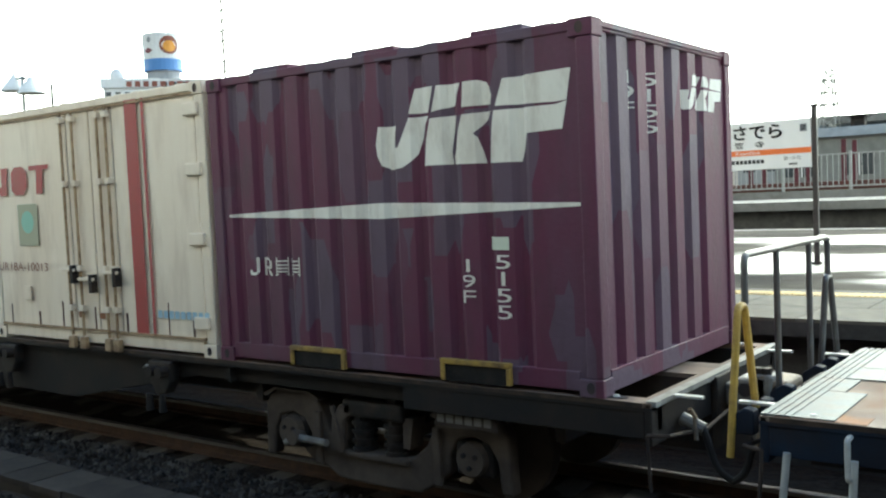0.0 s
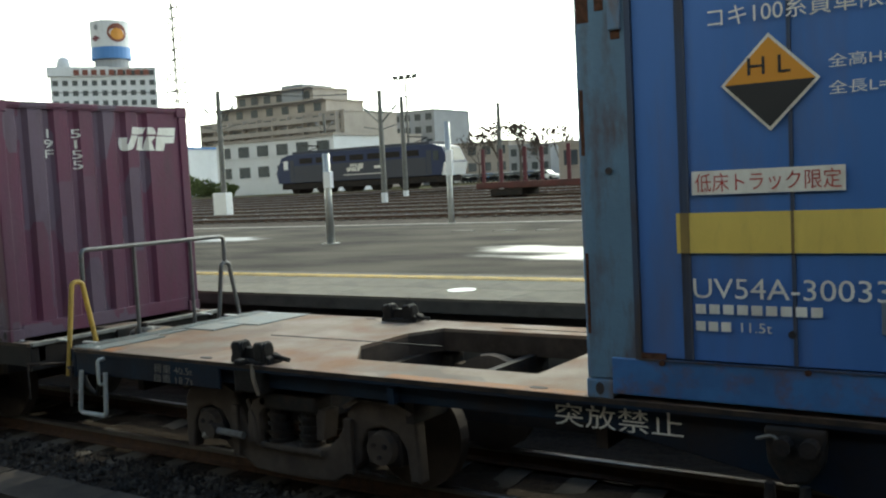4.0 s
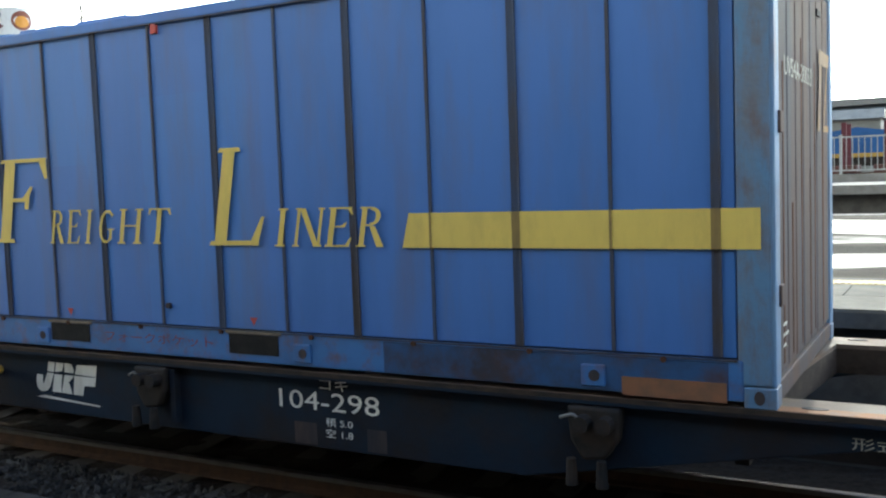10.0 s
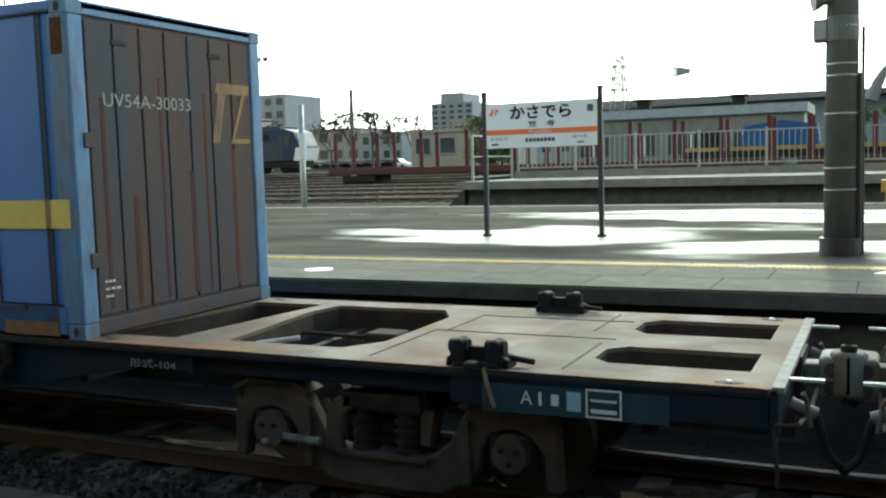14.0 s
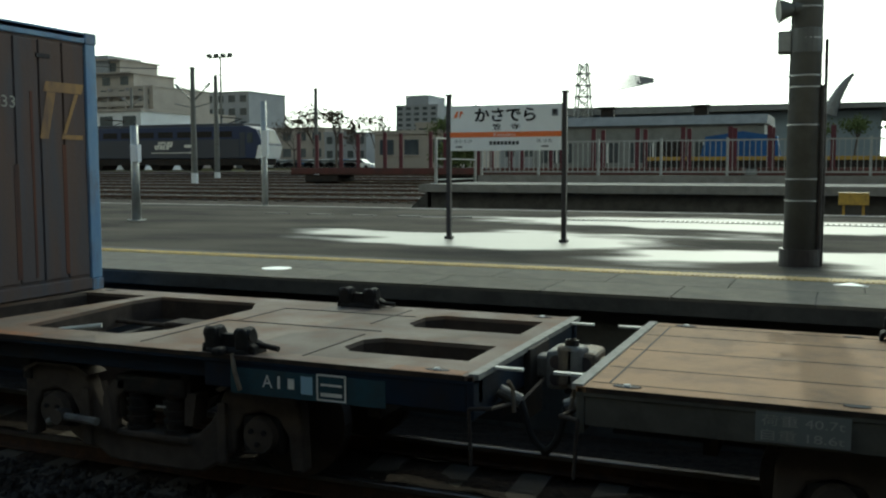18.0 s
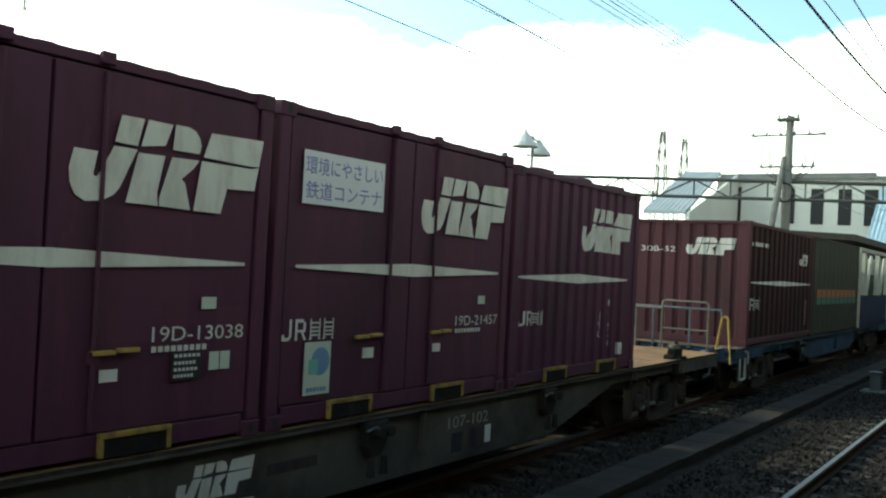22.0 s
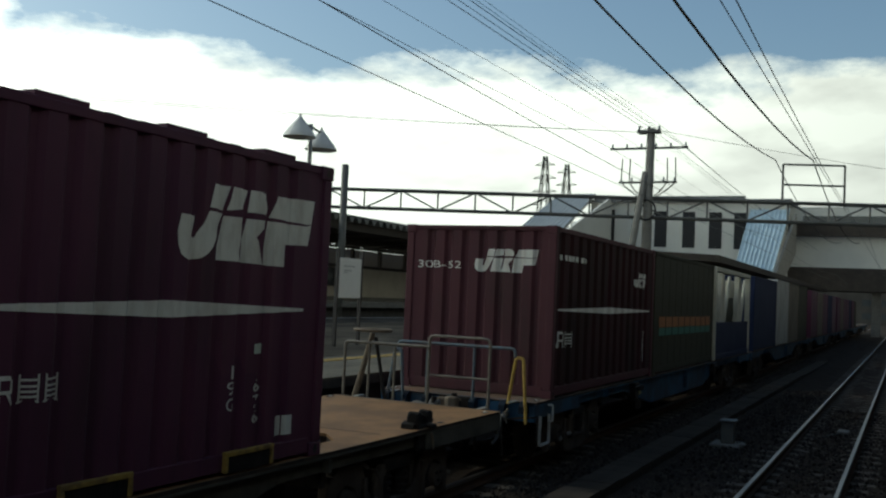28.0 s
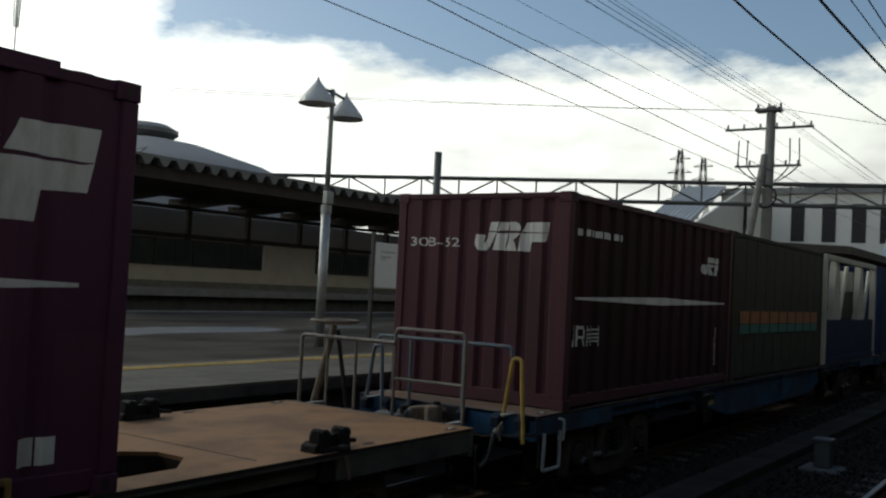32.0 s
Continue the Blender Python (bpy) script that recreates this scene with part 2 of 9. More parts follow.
RED_DECAL = material("red_paint", (0.40, 0.045, 0.035), 0.5, second=(0.32, 0.06, 0.05), scale=4.0, amount=0.5)
PALE_BLUE_DECAL = material("pale_blue_lettering", (0.30, 0.45, 0.55), 0.55)
STEEL_DARK = material("grimy_dark_steel", (0.020, 0.019, 0.019), 0.7, second=(0.036, 0.028, 0.024), scale=3.5, amount=0.8, grime=(0.06, 0.038, 0.026), grime_scale=6.0, grime_amount=0.45, bump=0.25, bump_scale=40)
BOGIE_DUST = material("dust_coated_bogie_casting", (0.090, 0.071, 0.058), 0.85, second=(0.058, 0.046, 0.039), scale=2.2, amount=0.8, grime=(0.035, 0.028, 0.024), grime_scale=3.0, grime_amount=0.5, bump=0.2, bump_scale=40)
STEEL_BROWN = material("brake_dust_steel", (0.046, 0.036, 0.031), 0.85, second=(0.028, 0.021, 0.018), scale=3.0, amount=0.8, grime=(0.09, 0.065, 0.05), grime_scale=7.0, grime_amount=0.4, bump=0.25, bump_scale=40)
DECK_STEEL = material("worn_deck_steel", (0.145, 0.105, 0.084), 0.8, second=(0.19, 0.15, 0.120), scale=1.6, amount=0.8, grime=(0.165, 0.080, 0.040), grime_scale=1.1, grime_amount=0.85, patches=((0.10, 0.082, 0.070), 1.3, 0.6), bump=0.2, bump_scale=55, gloss=(2.2, 0.35, 0.6, 0.6))
DECK_TAN = material("tan_deck_boards", (0.275, 0.155, 0.078), 0.7, second=(0.16, 0.092, 0.050), scale=1.4, amount=0.8, grime=(0.17, 0.10, 0.06), grime_scale=2.8, grime_amount=0.6, bump=0.25, bump_scale=50)
FRAME_BLUE = material("dirty_blue_wagon_paint", (0.011, 0.022, 0.040), 0.7, second=(0.014, 0.014, 0.018), scale=1.8, amount=0.75, grime=(0.024, 0.018, 0.016), grime_scale=1.4, grime_amount=0.95, bump=0.15, bump_scale=30)
FRAME_GREY = material("dirty_grey_wagon_paint", (0.105, 0.098, 0.082), 0.7, second=(0.072, 0.065, 0.055), scale=1.5, amount=0.8, grime=(0.030, 0.025, 0.022), grime_scale=1.3, grime_amount=0.9, bump=0.15, bump_scale=30)
RAIL_BLUE = material("blue_handrail_paint", (0.085, 0.125, 0.16), 0.5, second=(0.12, 0.09, 0.07), scale=12.0, amount=0.7)
RAIL_GREY = material("worn_handrail_steel", (0.13, 0.13, 0.13), 0.4, metal=0.5, second=(0.10, 0.09, 0.085), scale=12.0, amount=0.7)
RAIL_TAN = material("grey_tan_handrail_paint", (0.17, 0.15, 0.12), 0.5, second=(0.10, 0.085, 0.07), scale=12.0, amount=0.7)
RAIL_STEEL = material("polished_rail_head", (0.23, 0.215, 0.20), 0.38, metal=0.9, second=(0.18, 0.13, 0.10), scale=8.0, amount=0.6)
RAIL_RUST = material("rusty_rail_web", (0.090, 0.050, 0.032), 0.8, second=(0.055, 0.035, 0.026), scale=9.0, amount=0.8, bump=0.3)
SLEEPER = material("weathered_concrete_sleeper", (0.10, 0.085, 0.072), 0.85, second=(0.10, 0.082, 0.065), scale=5.0, amount=0.8, bump=0.3, vary=0.2)
BALLAST = material("brown_ballast_stone", (0.040, 0.027, 0.019), 0.95, second=(0.018, 0.014, 0.012), scale=14.0, amount=0.9, grime=(0.058, 0.046, 0.037), grime_scale=22.0, grime_amount=0.7, bump=0.9, bump_scale=28)
CONCRETE = material("weathered_concrete", (0.22, 0.21, 0.19), 0.8, second=(0.16, 0.15, 0.135), scale=2.2, amount=0.7, grime=(0.12, 0.11, 0.095), grime_scale=3.0, grime_amount=0.55, bump=0.25, bump_scale=35, vary=0.10)
CONCRETE_DARK = material("dark_concrete", (0.075, 0.072, 0.068), 0.85, second=(0.045, 0.043, 0.041), scale=1.8, amount=0.8, grime=(0.12, 0.11, 0.10), grime_scale=3.5, grime_amount=0.4, bump=0.3, bump_scale=25)
EDGE_SLAB = material("platform_edge_slab", (0.142, 0.128, 0.102), 0.9, second=(0.100, 0.090, 0.072), scale=2.6, amount=0.8, grime=(0.085, 0.085, 0.078), grime_scale=4.0, grime_amount=0.6, bump=0.2, bump_scale=45, vary=0.13)
TACTILE = material("yellow_tactile_tile", (0.44, 0.30, 0.08), 0.65, second=(0.28, 0.20, 0.075), scale=5.0, amount=0.7, grime=(0.22, 0.17, 0.10), grime_scale=4.0, grime_amount=0.5, vary=0.12)
GLASS = material("dark_window_glass", (0.045, 0.055, 0.060), 0.08, second=(0.07, 0.08, 0.085), scale=0.7, amount=0.8)
BOARD_WHITE = material("white_enamel_board", (0.78, 0.78, 0.76), 0.35, second=(0.70, 0.70, 0.68), scale=3.0, amount=0.4)
ORANGE = material("orange_band", (0.75, 0.17, 0.04), 0.4)
BLACK = material("black_lettering", (0.022, 0.022, 0.024), 0.5)
POST_BLACK = material("black_brown_post_paint", (0.030, 0.025, 0.024), 0.45, second=(0.055, 0.045, 0.040), scale=10.0, amount=0.5)
GALV = material("galvanised_steel", (0.36, 0.37, 0.36), 0.45, metal=0.6, second=(0.26, 0.26, 0.25), scale=6.0, amount=0.6)
MAST_DARK = material("weathered_mast_steel", (0.105, 0.105, 0.098), 0.5, second=(0.14, 0.14, 0.13), scale=3.0, amount=0.6, grime=(0.06, 0.055, 0.05), grime_scale=4.0, grime_amount=0.6, bump=0.1)
WALL_CREAM = material("cream_station_wall", (0.44, 0.41, 0.35), 0.7, second=(0.36, 0.335, 0.285), scale=0.6, amount=0.7, grime=(0.24, 0.21, 0.17), grime_scale=1.5, grime_amount=0.4)
WAITING_CREAM = material("pale_cream_waiting_room_wall", (0.66, 0.60, 0.50), 0.7, second=(0.58, 0.52, 0.43), scale=0.6, amount=0.6, grime=(0.40, 0.34, 0.26), grime_scale=1.4, grime_amount=0.35)
ROOF_GREY = material("grey_sheet_roof", (0.21, 0.21, 0.205), 0.5, second=(0.15, 0.15, 0.145), scale=1.2, amount=0.7, bump=0.1)
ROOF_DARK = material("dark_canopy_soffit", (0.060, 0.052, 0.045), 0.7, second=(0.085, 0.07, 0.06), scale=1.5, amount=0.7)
WHITE_PAINT = material("white_building_paint", (0.66, 0.67, 0.68), 0.6, second=(0.58, 0.60, 0.61), scale=0.15, amount=0.7, grime=(0.42, 0.42, 0.42), grime_scale=0.4, grime_amount=0.3)
BUILD_GREY = material("grey_building_paint", (0.30, 0.31, 0.325), 0.7, second=(0.24, 0.25, 0.265), scale=0.2, amount=0.7)
BUILD_TAN = material("tan_building_paint", (0.37, 0.33, 0.29), 0.7, second=(0.29, 0.26, 0.23), scale=0.25, amount=0.7)
SIGN_BLUE = material("blue_sign_paint", (0.07, 0.20, 0.46), 0.5)
WIRE = material("dark_wire", (0.055, 0.055, 0.055), 0.6)
LEAF = material("spring_foliage", (0.10, 0.125, 0.045), 0.7, second=(0.055, 0.08, 0.03), scale=1.5, amount=0.8)
BLOSSOM = material("pale_pink_blossom", (0.42, 0.32, 0.31), 0.8, second=(0.30, 0.22, 0.21), scale=0.9, amount=0.7)
BARK = material("grey_bark", (0.11, 0.09, 0.075), 0.85, second=(0.07, 0.055, 0.047), scale=4.0, amount=0.7)
RUBBER = material("black_rubber_hose", (0.025, 0.025, 0.026), 0.55)
OLIVE = material("dark_olive_paint", (0.050, 0.048, 0.033), 0.72, second=(0.045, 0.046, 0.034), scale=1.2, amount=0.7, grime=(0.10, 0.09, 0.07), grime_scale=3.0, grime_amount=0.3)
NAVY = material("navy_paint", (0.014, 0.022, 0.058), 0.72, second=(0.03, 0.04, 0.08), scale=1.0, amount=0.6)
TEAL = material("teal_band", (0.04, 0.16, 0.13), 0.5)
STICKER = material("pale_sticker", (0.55, 0.60, 0.50), 0.5)
STICKER_BLUE = material("blue_sticker_print", (0.16, 0.27, 0.42), 0.5)
STICKER_GREEN = material("green_sticker_print", (0.20, 0.45, 0.36), 0.5)
VIOLET_DECAL = material("violet_lettering", (0.22, 0.23, 0.52), 0.5)
SIGN_PANEL = material("pale_slogan_panel", (0.78, 0.77, 0.78), 0.5, second=(0.68, 0.67, 0.69), scale=3.0, amount=0.5)
FAR_GROUND = material("dry_grass_verge", (0.16, 0.15, 0.09), 0.9, second=(0.10, 0.10, 0.055), scale=0.8, amount=0.8)


def wet_asphalt():
    """Old asphalt, wet in broad puddles that lie still and mirror the sky."""
    m = bpy.data.materials.new("wet_platform_asphalt")
    m.use_nodes = True
    n, l = m.node_tree.nodes, m.node_tree.links
    b = n["Principled BSDF"]
    tc = n.new("ShaderNodeTexCoord")
    mp = n.new("ShaderNodeMapping")
    mp.inputs["Scale"].default_value = (0.55, 1.0, 1.0)
    l.new(tc.outputs["Object"], mp.inputs["Vector"])
    big = n.new("ShaderNodeTexNoise")
    big.inputs["Scale"].default_value = 0.62
    big.inputs["Detail"].default_value = 4
    big.inputs["Roughness"].default_value = 0.45
    l.new(mp.outputs[0], big.inputs["Vector"])
    wet = n.new("ShaderNodeMapRange")
    # standing water in shallow hollows: centre and half-widths of each
    depth = None
    for cx, cy, rx, ry in ((-5.1, 14.3, 3.2, 1.7), (-1.5, 12.5, 1.5, 1.1), (-1.0, 19.6, 6.4, 1.9), (1.0, 12.5, 2.1, 1.5), (-19.6, 18.2, 1.7, 0.9), (4.4, 12.9, 2.6, 1.4), (9.0, 16.0, 4.0, 2.0), (17.0, 19.0, 4.0, 1.6), (23.0, 16.5, 5.0, 1.0)):
        at = n.new("ShaderNodeMapping")
        at.inputs["Scale"].default_value = (1 / rx, 1 / ry, 0.0)
        at.inputs["Location"].default_value = (-cx / rx, -cy / ry, 0.0)
        l.new(tc.outputs["Object"], at.inputs["Vector"])
        far = n.new("ShaderNodeVectorMath")
        far.operation = "LENGTH"
        l.new(at.outputs[0], far.inputs[0])
        if depth is None:
            depth = far.outputs["Value"]
        else:
            least = n.new("ShaderNodeMath")
            least.operation = "MINIMUM"
            l.new(depth, least.inputs[0])
            l.new(far.outputs["Value"], least.inputs[1])
            depth = least.outputs[0]
    rim = n.new("ShaderNodeMath")
    rim.operation = "MULTIPLY_ADD"
    l.new(big.outputs["Fac"], rim.inputs[0])
    rim.inputs[1].default_value = 2.6
    rim.inputs[2].default_value = -1.3
    level = n.new("ShaderNodeMath")
    level.operation = "SUBTRACT"
    l.new(rim.outputs[0], level.inputs[0])
    l.new(depth, level.inputs[1])
    wet.inputs["From Min"].default_value, wet.inputs["From Max"].default_value = -1.15, -0.80
    l.new(level.outputs[0], wet.inputs["Value"])
    fine = n.new("ShaderNodeTexNoise")
    fine.inputs["Scale"].default_value = 60
    fine.inputs["Detail"].default_value = 5
    l.new(tc.outputs["Object"], fine.inputs["Vector"])
    patch = n.new("ShaderNodeTexNoise")
    patch.inputs["Scale"].default_value = 0.7
    patch.inputs["Detail"].default_value = 7
    l.new(mp.outputs[0], patch.inputs["Vector"])
    dry = n.new("ShaderNodeMix")
    dry.data_type = "RGBA"
    dry.inputs["A"].default_value, dry.inputs["B"].default_value = (0.076, 0.066, 0.053, 1), (0.023, 0.020, 0.017, 1)
    spread = n.new("ShaderNodeMapRange")
    spread.inputs["From Min"].default_value, spread.inputs["From Max"].default_value = 0.36, 0.66
    l.new(patch.outputs["Fac"], spread.inputs["Value"])
    l.new(spread.outputs[0], dry.inputs["Factor"])
    col = n.new("ShaderNodeMix")
    col.data_type = "RGBA"
    l.new(wet.outputs[0], col.inputs["Factor"])
    l.new(dry.outputs["Result"], col.inputs["A"])
    col.inputs["B"].default_value = (0.028, 0.028, 0.028, 1)
    l.new(col.outputs["Result"], b.inputs["Base Color"])
    shine = n.new("ShaderNodeMapRange")
    shine.inputs["To Min"].default_value, shine.inputs["To Max"].default_value = 0.06, 0.8
    l.new(wet.outputs[0], shine.inputs["Value"])
    b.inputs["Specular IOR Level"].default_value = 0.5
    l.new(shine.outputs[0], b.inputs["Specular IOR Level"])
    r = n.new("ShaderNodeMapRange")
    r.inputs["To Min"].default_value, r.inputs["To Max"].default_value = 0.95, 0.42
    l.new(wet.outputs[0], r.inputs["Value"])
    l.new(r.outputs[0], b.inputs["Roughness"])
    flat = n.new("ShaderNodeMapRange")
    flat.inputs["To Min"].default_value, flat.inputs["To Max"].default_value = 0.45, 0.02
    l.new(wet.outputs[0], flat.inputs["Value"])
    u = n.new("ShaderNodeBump")
    u.inputs["Distance"].default_value = 0.01
    l.new(flat.outputs[0], u.inputs["Strength"])
    l.new(fine.outputs["Fac"], u.inputs["Height"])
    l.new(u.outputs[0], b.inputs["Normal"])
    return m


ASPHALT = wet_asphalt()


# ---- building tools ----
def mesh(name, bm, mat, smooth=False):
    me = bpy.data.meshes.new(name)
    bm.normal_update()
    bm.to_mesh(me)
    bm.free()
    me.materials.append(mat)
    if smooth:
        me.shade_smooth()
    return me


def part(name, bm, mat, parent, label="", smooth=False, bevel=0.0):
    """One mesh object under a thing or a part, in the thing's space."""
    me = mesh(name, bm, mat, smooth) if isinstance(bm, bmesh.types.BMesh) else bm
    ob = new(name, me)
    ob.parent = parent
    if label:
        ob["label"] = label
    if bevel:
        b = ob.modifiers.new("edge", "BEVEL")
        b.width, b.segments, b.limit_method = bevel, 2, "ANGLE"
    return ob


def thing(name, at, label, category, group="", kind=""):
    ob = new(name)
    ob.empty_display_size = 0.2
    ob.matrix_basis = at if isinstance(at, Matrix) else Matrix.Translation(at)
    return tagged(ob, label, category, group, kind)


def solid(name, bm, mat, label, category="", kind="", group="", at=(0, 0, 0), smooth=False, bevel=0.0):
    """A top-level thing of one mesh."""
    ob = new(name, mesh(name, bm, mat, smooth))
    ob.matrix_basis = Matrix.Translation(at)
    if bevel:
        b = ob.modifiers.new("edge", "BEVEL")
        b.width, b.segments, b.limit_method = bevel, 2, "ANGLE"
    return tagged(ob, label, category, group, kind)


def bm_new():
    return bmesh.new()


def box(x0, x1, y0, y1, z0, z1, bm=None):
    bm = bm or bmesh.new()
    v = [bm.verts.new((x, y, z)) for x in (x0, x1) for y in (y0, y1) for z in (z0, z1)]
    for f in ((0, 1, 3, 2), (4, 6, 7, 5), (0, 4, 5, 1), (2, 3, 7, 6), (0, 2, 6, 4), (1, 5, 7, 3)):
        bm.faces.new([v[i] for i in f])
    return bm


def prism(points, axis, a, b, bm=None):
    """A polygon pushed along an axis from a to b. points: (x, z) for axis y, (x, y) for z, (y, z) for x."""
    bm = bm or bmesh.new()

    def put(p, d):
        return {"y": (p[0], d, p[1]), "z": (p[0], p[1], d), "x": (d, p[0], p[1])}[axis]
    lo = [bm.verts.new(put(p, a)) for p in points]
    hi = [bm.verts.new(put(p, b)) for p in points]
    k = len(points)
    f = [bm.faces.new(lo), bm.faces.new(hi[::-1])]
    f += [bm.faces.new((lo[i], hi[i], hi[(i + 1) % k], lo[(i + 1) % k])) for i in range(k)]
    bmesh.ops.recalc_face_normals(bm, faces=f)
    return bm


def rod(p0, p1, r0, r1=None, n=10, bm=None, cap=True):
    bm = bm or bmesh.new()
    p0, p1 = Vector(p0), Vector(p1)
    r1 = r0 if r1 is None else r1
    d = (p1 - p0).normalized()
    s = d.orthogonal().normalized()
    t = d.cross(s)
    ring = [[bm.verts.new(p + (s * math.cos(2 * math.pi * i / n) + t * math.sin(2 * math.pi * i / n)) * r) for i in range(n)] for p, r in ((p0, r0), (p1, r1))]
    for i in range(n):
        bm.faces.new((ring[0][i], ring[0][(i + 1) % n], ring[1][(i + 1) % n], ring[1][i]))
    if cap:
        bm.faces.new(ring[0][::-1])
        bm.faces.new(ring[1])
    return bm


def tube(points, r, n=8, bm=None):
    """A bent bar swept through points in one piece."""
    bm = bm or bmesh.new()
    pts = [Vector(p) for p in points]
    pts = [pts[0]] + [q for p, q in zip(pts, pts[1:]) if (q - p).length > 1e-5]
    k = len(pts)
    side = (pts[1] - pts[0]).orthogonal().normalized()
    rings = []
    for i, p in enumerate(pts):
        d = (pts[min(i + 1, k - 1)] - pts[max(i - 1, 0)]).normalized()
        side = (side - d * side.dot(d)).normalized()
        up = d.cross(side)
        rings.append([bm.verts.new(p + (side * math.cos(2 * math.pi * j / n) + up * math.sin(2 * math.pi * j / n)) * r) for j in range(n)])
    for a, b in zip(rings, rings[1:]):
        for j in range(n):
            bm.faces.new((a[j], a[(j + 1) % n], b[(j + 1) % n], b[j]))
    bm.faces.new(rings[0][::-1])
    bm.faces.new(rings[-1])
    return bm


def bend(points, r, k=4):
    """Rounds the corners of a line of points."""
    pts = [Vector(p) for p in points]
    out = [pts[0]]
    for a, b, c in zip(pts, pts[1:], pts[2:]):
        u, w = (a - b), (c - b)
        s, e = b + u.normalized() * min(r, u.length / 2), b + w.normalized() * min(r, w.length / 2)
        for i in range(k + 1):
            t = i / k
            out.append((1 - t) ** 2 * s + 2 * t * (1 - t) * b + t * t * e)
    return out + [pts[-1]]


def lathe(profile, n=16, bm=None, centre=(0, 0, 0)):
    """Turns (radius, height) pairs round the z axis."""
    bm = bm or bmesh.new()
    c = Vector(centre)
    rings = [[bm.verts.new(c + Vector((r * math.cos(2 * math.pi * i / n), r * math.sin(2 * math.pi * i / n), z))) for i in range(n)] for r, z in profile]
    for a, b in zip(rings, rings[1:]):
        for i in range(n):
            bm.faces.new((a[i], a[(i + 1) % n], b[(i + 1) % n], b[i]))
    bm.faces.new(rings[0][::-1])
    bm.faces.new(rings[-1])
    return bm


def plate(outer, holes, z0, z1):
    """A flat plate with openings cut through it."""
    bm = bmesh.new()
    edges = []
    for loop in (outer, *holes):
        v = [bm.verts.new((x, y, z0)) for x, y in loop]
        edges += [bm.edges.new((v[i], v[(i + 1) % len(v)])) for i in range(len(v))]
    bmesh.ops.triangle_fill(bm, use_beauty=True, use_dissolve=False, edges=edges)
    up = bmesh.ops.extrude_face_region(bm, geom=bm.faces[:])
    bmesh.ops.translate(bm, vec=(0, 0, z1 - z0), verts=[g for g in up["geom"] if isinstance(g, bmesh.types.BMVert)])
    bmesh.ops.recalc_face_normals(bm, faces=bm.faces[:])
    return bm


def words(text, width, height, shear=0.0, fit=True):
    """Lettering in the built-in font as a flat mesh in x, z, its lower left at 0, 0, of that size."""
    c = bpy.data.curves.new("lettering", "FONT")
    c.body = text
    c.shear = shear
    c.resolution_u = 3
    ob = bpy.data.objects.new("lettering", c)
    scene.collection.objects.link(ob)
    bpy.context.view_layer.update()
    me = bpy.data.meshes.new_from_object(ob.evaluated_get(bpy.context.evaluated_depsgraph_get()))
    bpy.data.objects.remove(ob)
    bpy.data.curves.remove(c)
    bm = bmesh.new()
    bm.from_mesh(me)
    bpy.data.meshes.remove(me)
    if bm.verts:
        xs, ys = [v.co.x for v in bm.verts], [v.co.y for v in bm.verts]
        x0, y0, w, h = min(xs), min(ys), max(xs) - min(xs), max(ys) - min(ys)
        sz = height / max(h, 1e-6)
        sx = width / max(w, 1e-6) if fit else sz
        for v in bm.verts:
            v.co = ((v.co.x - x0) * sx, 0, (v.co.y - y0) * sz)
    return bm


def flat(polys, bm=None):
    """Flat shapes in x, z."""
    bm = bm or bmesh.new()
    for p in polys:
        bm.faces.new([bm.verts.new((x, 0, z)) for x, z in p])
    return bm


def mark(name, bm, at, mat, parent, profile=None, face="near", proud=0.004, label=""):
    """Lays flat lettering (x, z) on a face of a container or wagon, following its folds. at: (along, height)."""
    if name in ("emblem", "band", "letters", "red_emblem", "yellow_block") and len(bm.faces) > 1:
        # one piece for each block of the sign
        first = None
        for i, f in enumerate(bm.faces):
            piece = flat([[(v.co.x, v.co.z) for v in f.verts]])
            ob = mark(name if first is None else name + "_block", piece, at, mat, first or parent, profile, face, proud + (i * 0.0002 if name == "yellow_block" else 0.0), label if first is None else "")
            first = first or ob
        bm.free()
        return first
    bmesh.ops.translate(bm, vec=(at[0], 0, at[1]), verts=bm.verts[:])
    if profile:
        lo, hi = min(v.co.x for v in bm.verts), max(v.co.x for v in bm.verts)
        for x, _ in profile:
            if lo < x < hi:
                bmesh.ops.bisect_plane(bm, geom=bm.verts[:] + bm.edges[:] + bm.faces[:], plane_co=(x, 0, 0), plane_no=(1, 0, 0))
    for v in bm.verts:
        u, h = v.co.x, v.co.z
        depth = inset(profile, u) if profile else 0.0
        v.co = {"near": (u, depth - proud, h), "right": (-depth + proud, u, h), "left": (depth - proud, -u, h)}[face]
    return part(name, bm, mat, parent, label)


def inset(profile, x):
    for (a, da), (b, db) in zip(profile, profile[1:]):
        if a <= x <= b:
            return da + (db - da) * (x - a) / max(b - a, 1e-6)
    return 0.0


# ---- ground, tracks, platforms ----
PLAT = 1.12      # platform height over the rails
NEAR_EDGE = 0.62
ISLE0, ISLE1 = 8.42, 24.3
FAR0, FAR1, FAR_Z = 28.0, 34.0, 1.73
TRACKS = [2.09, 6.53]
GROUND = -0.24


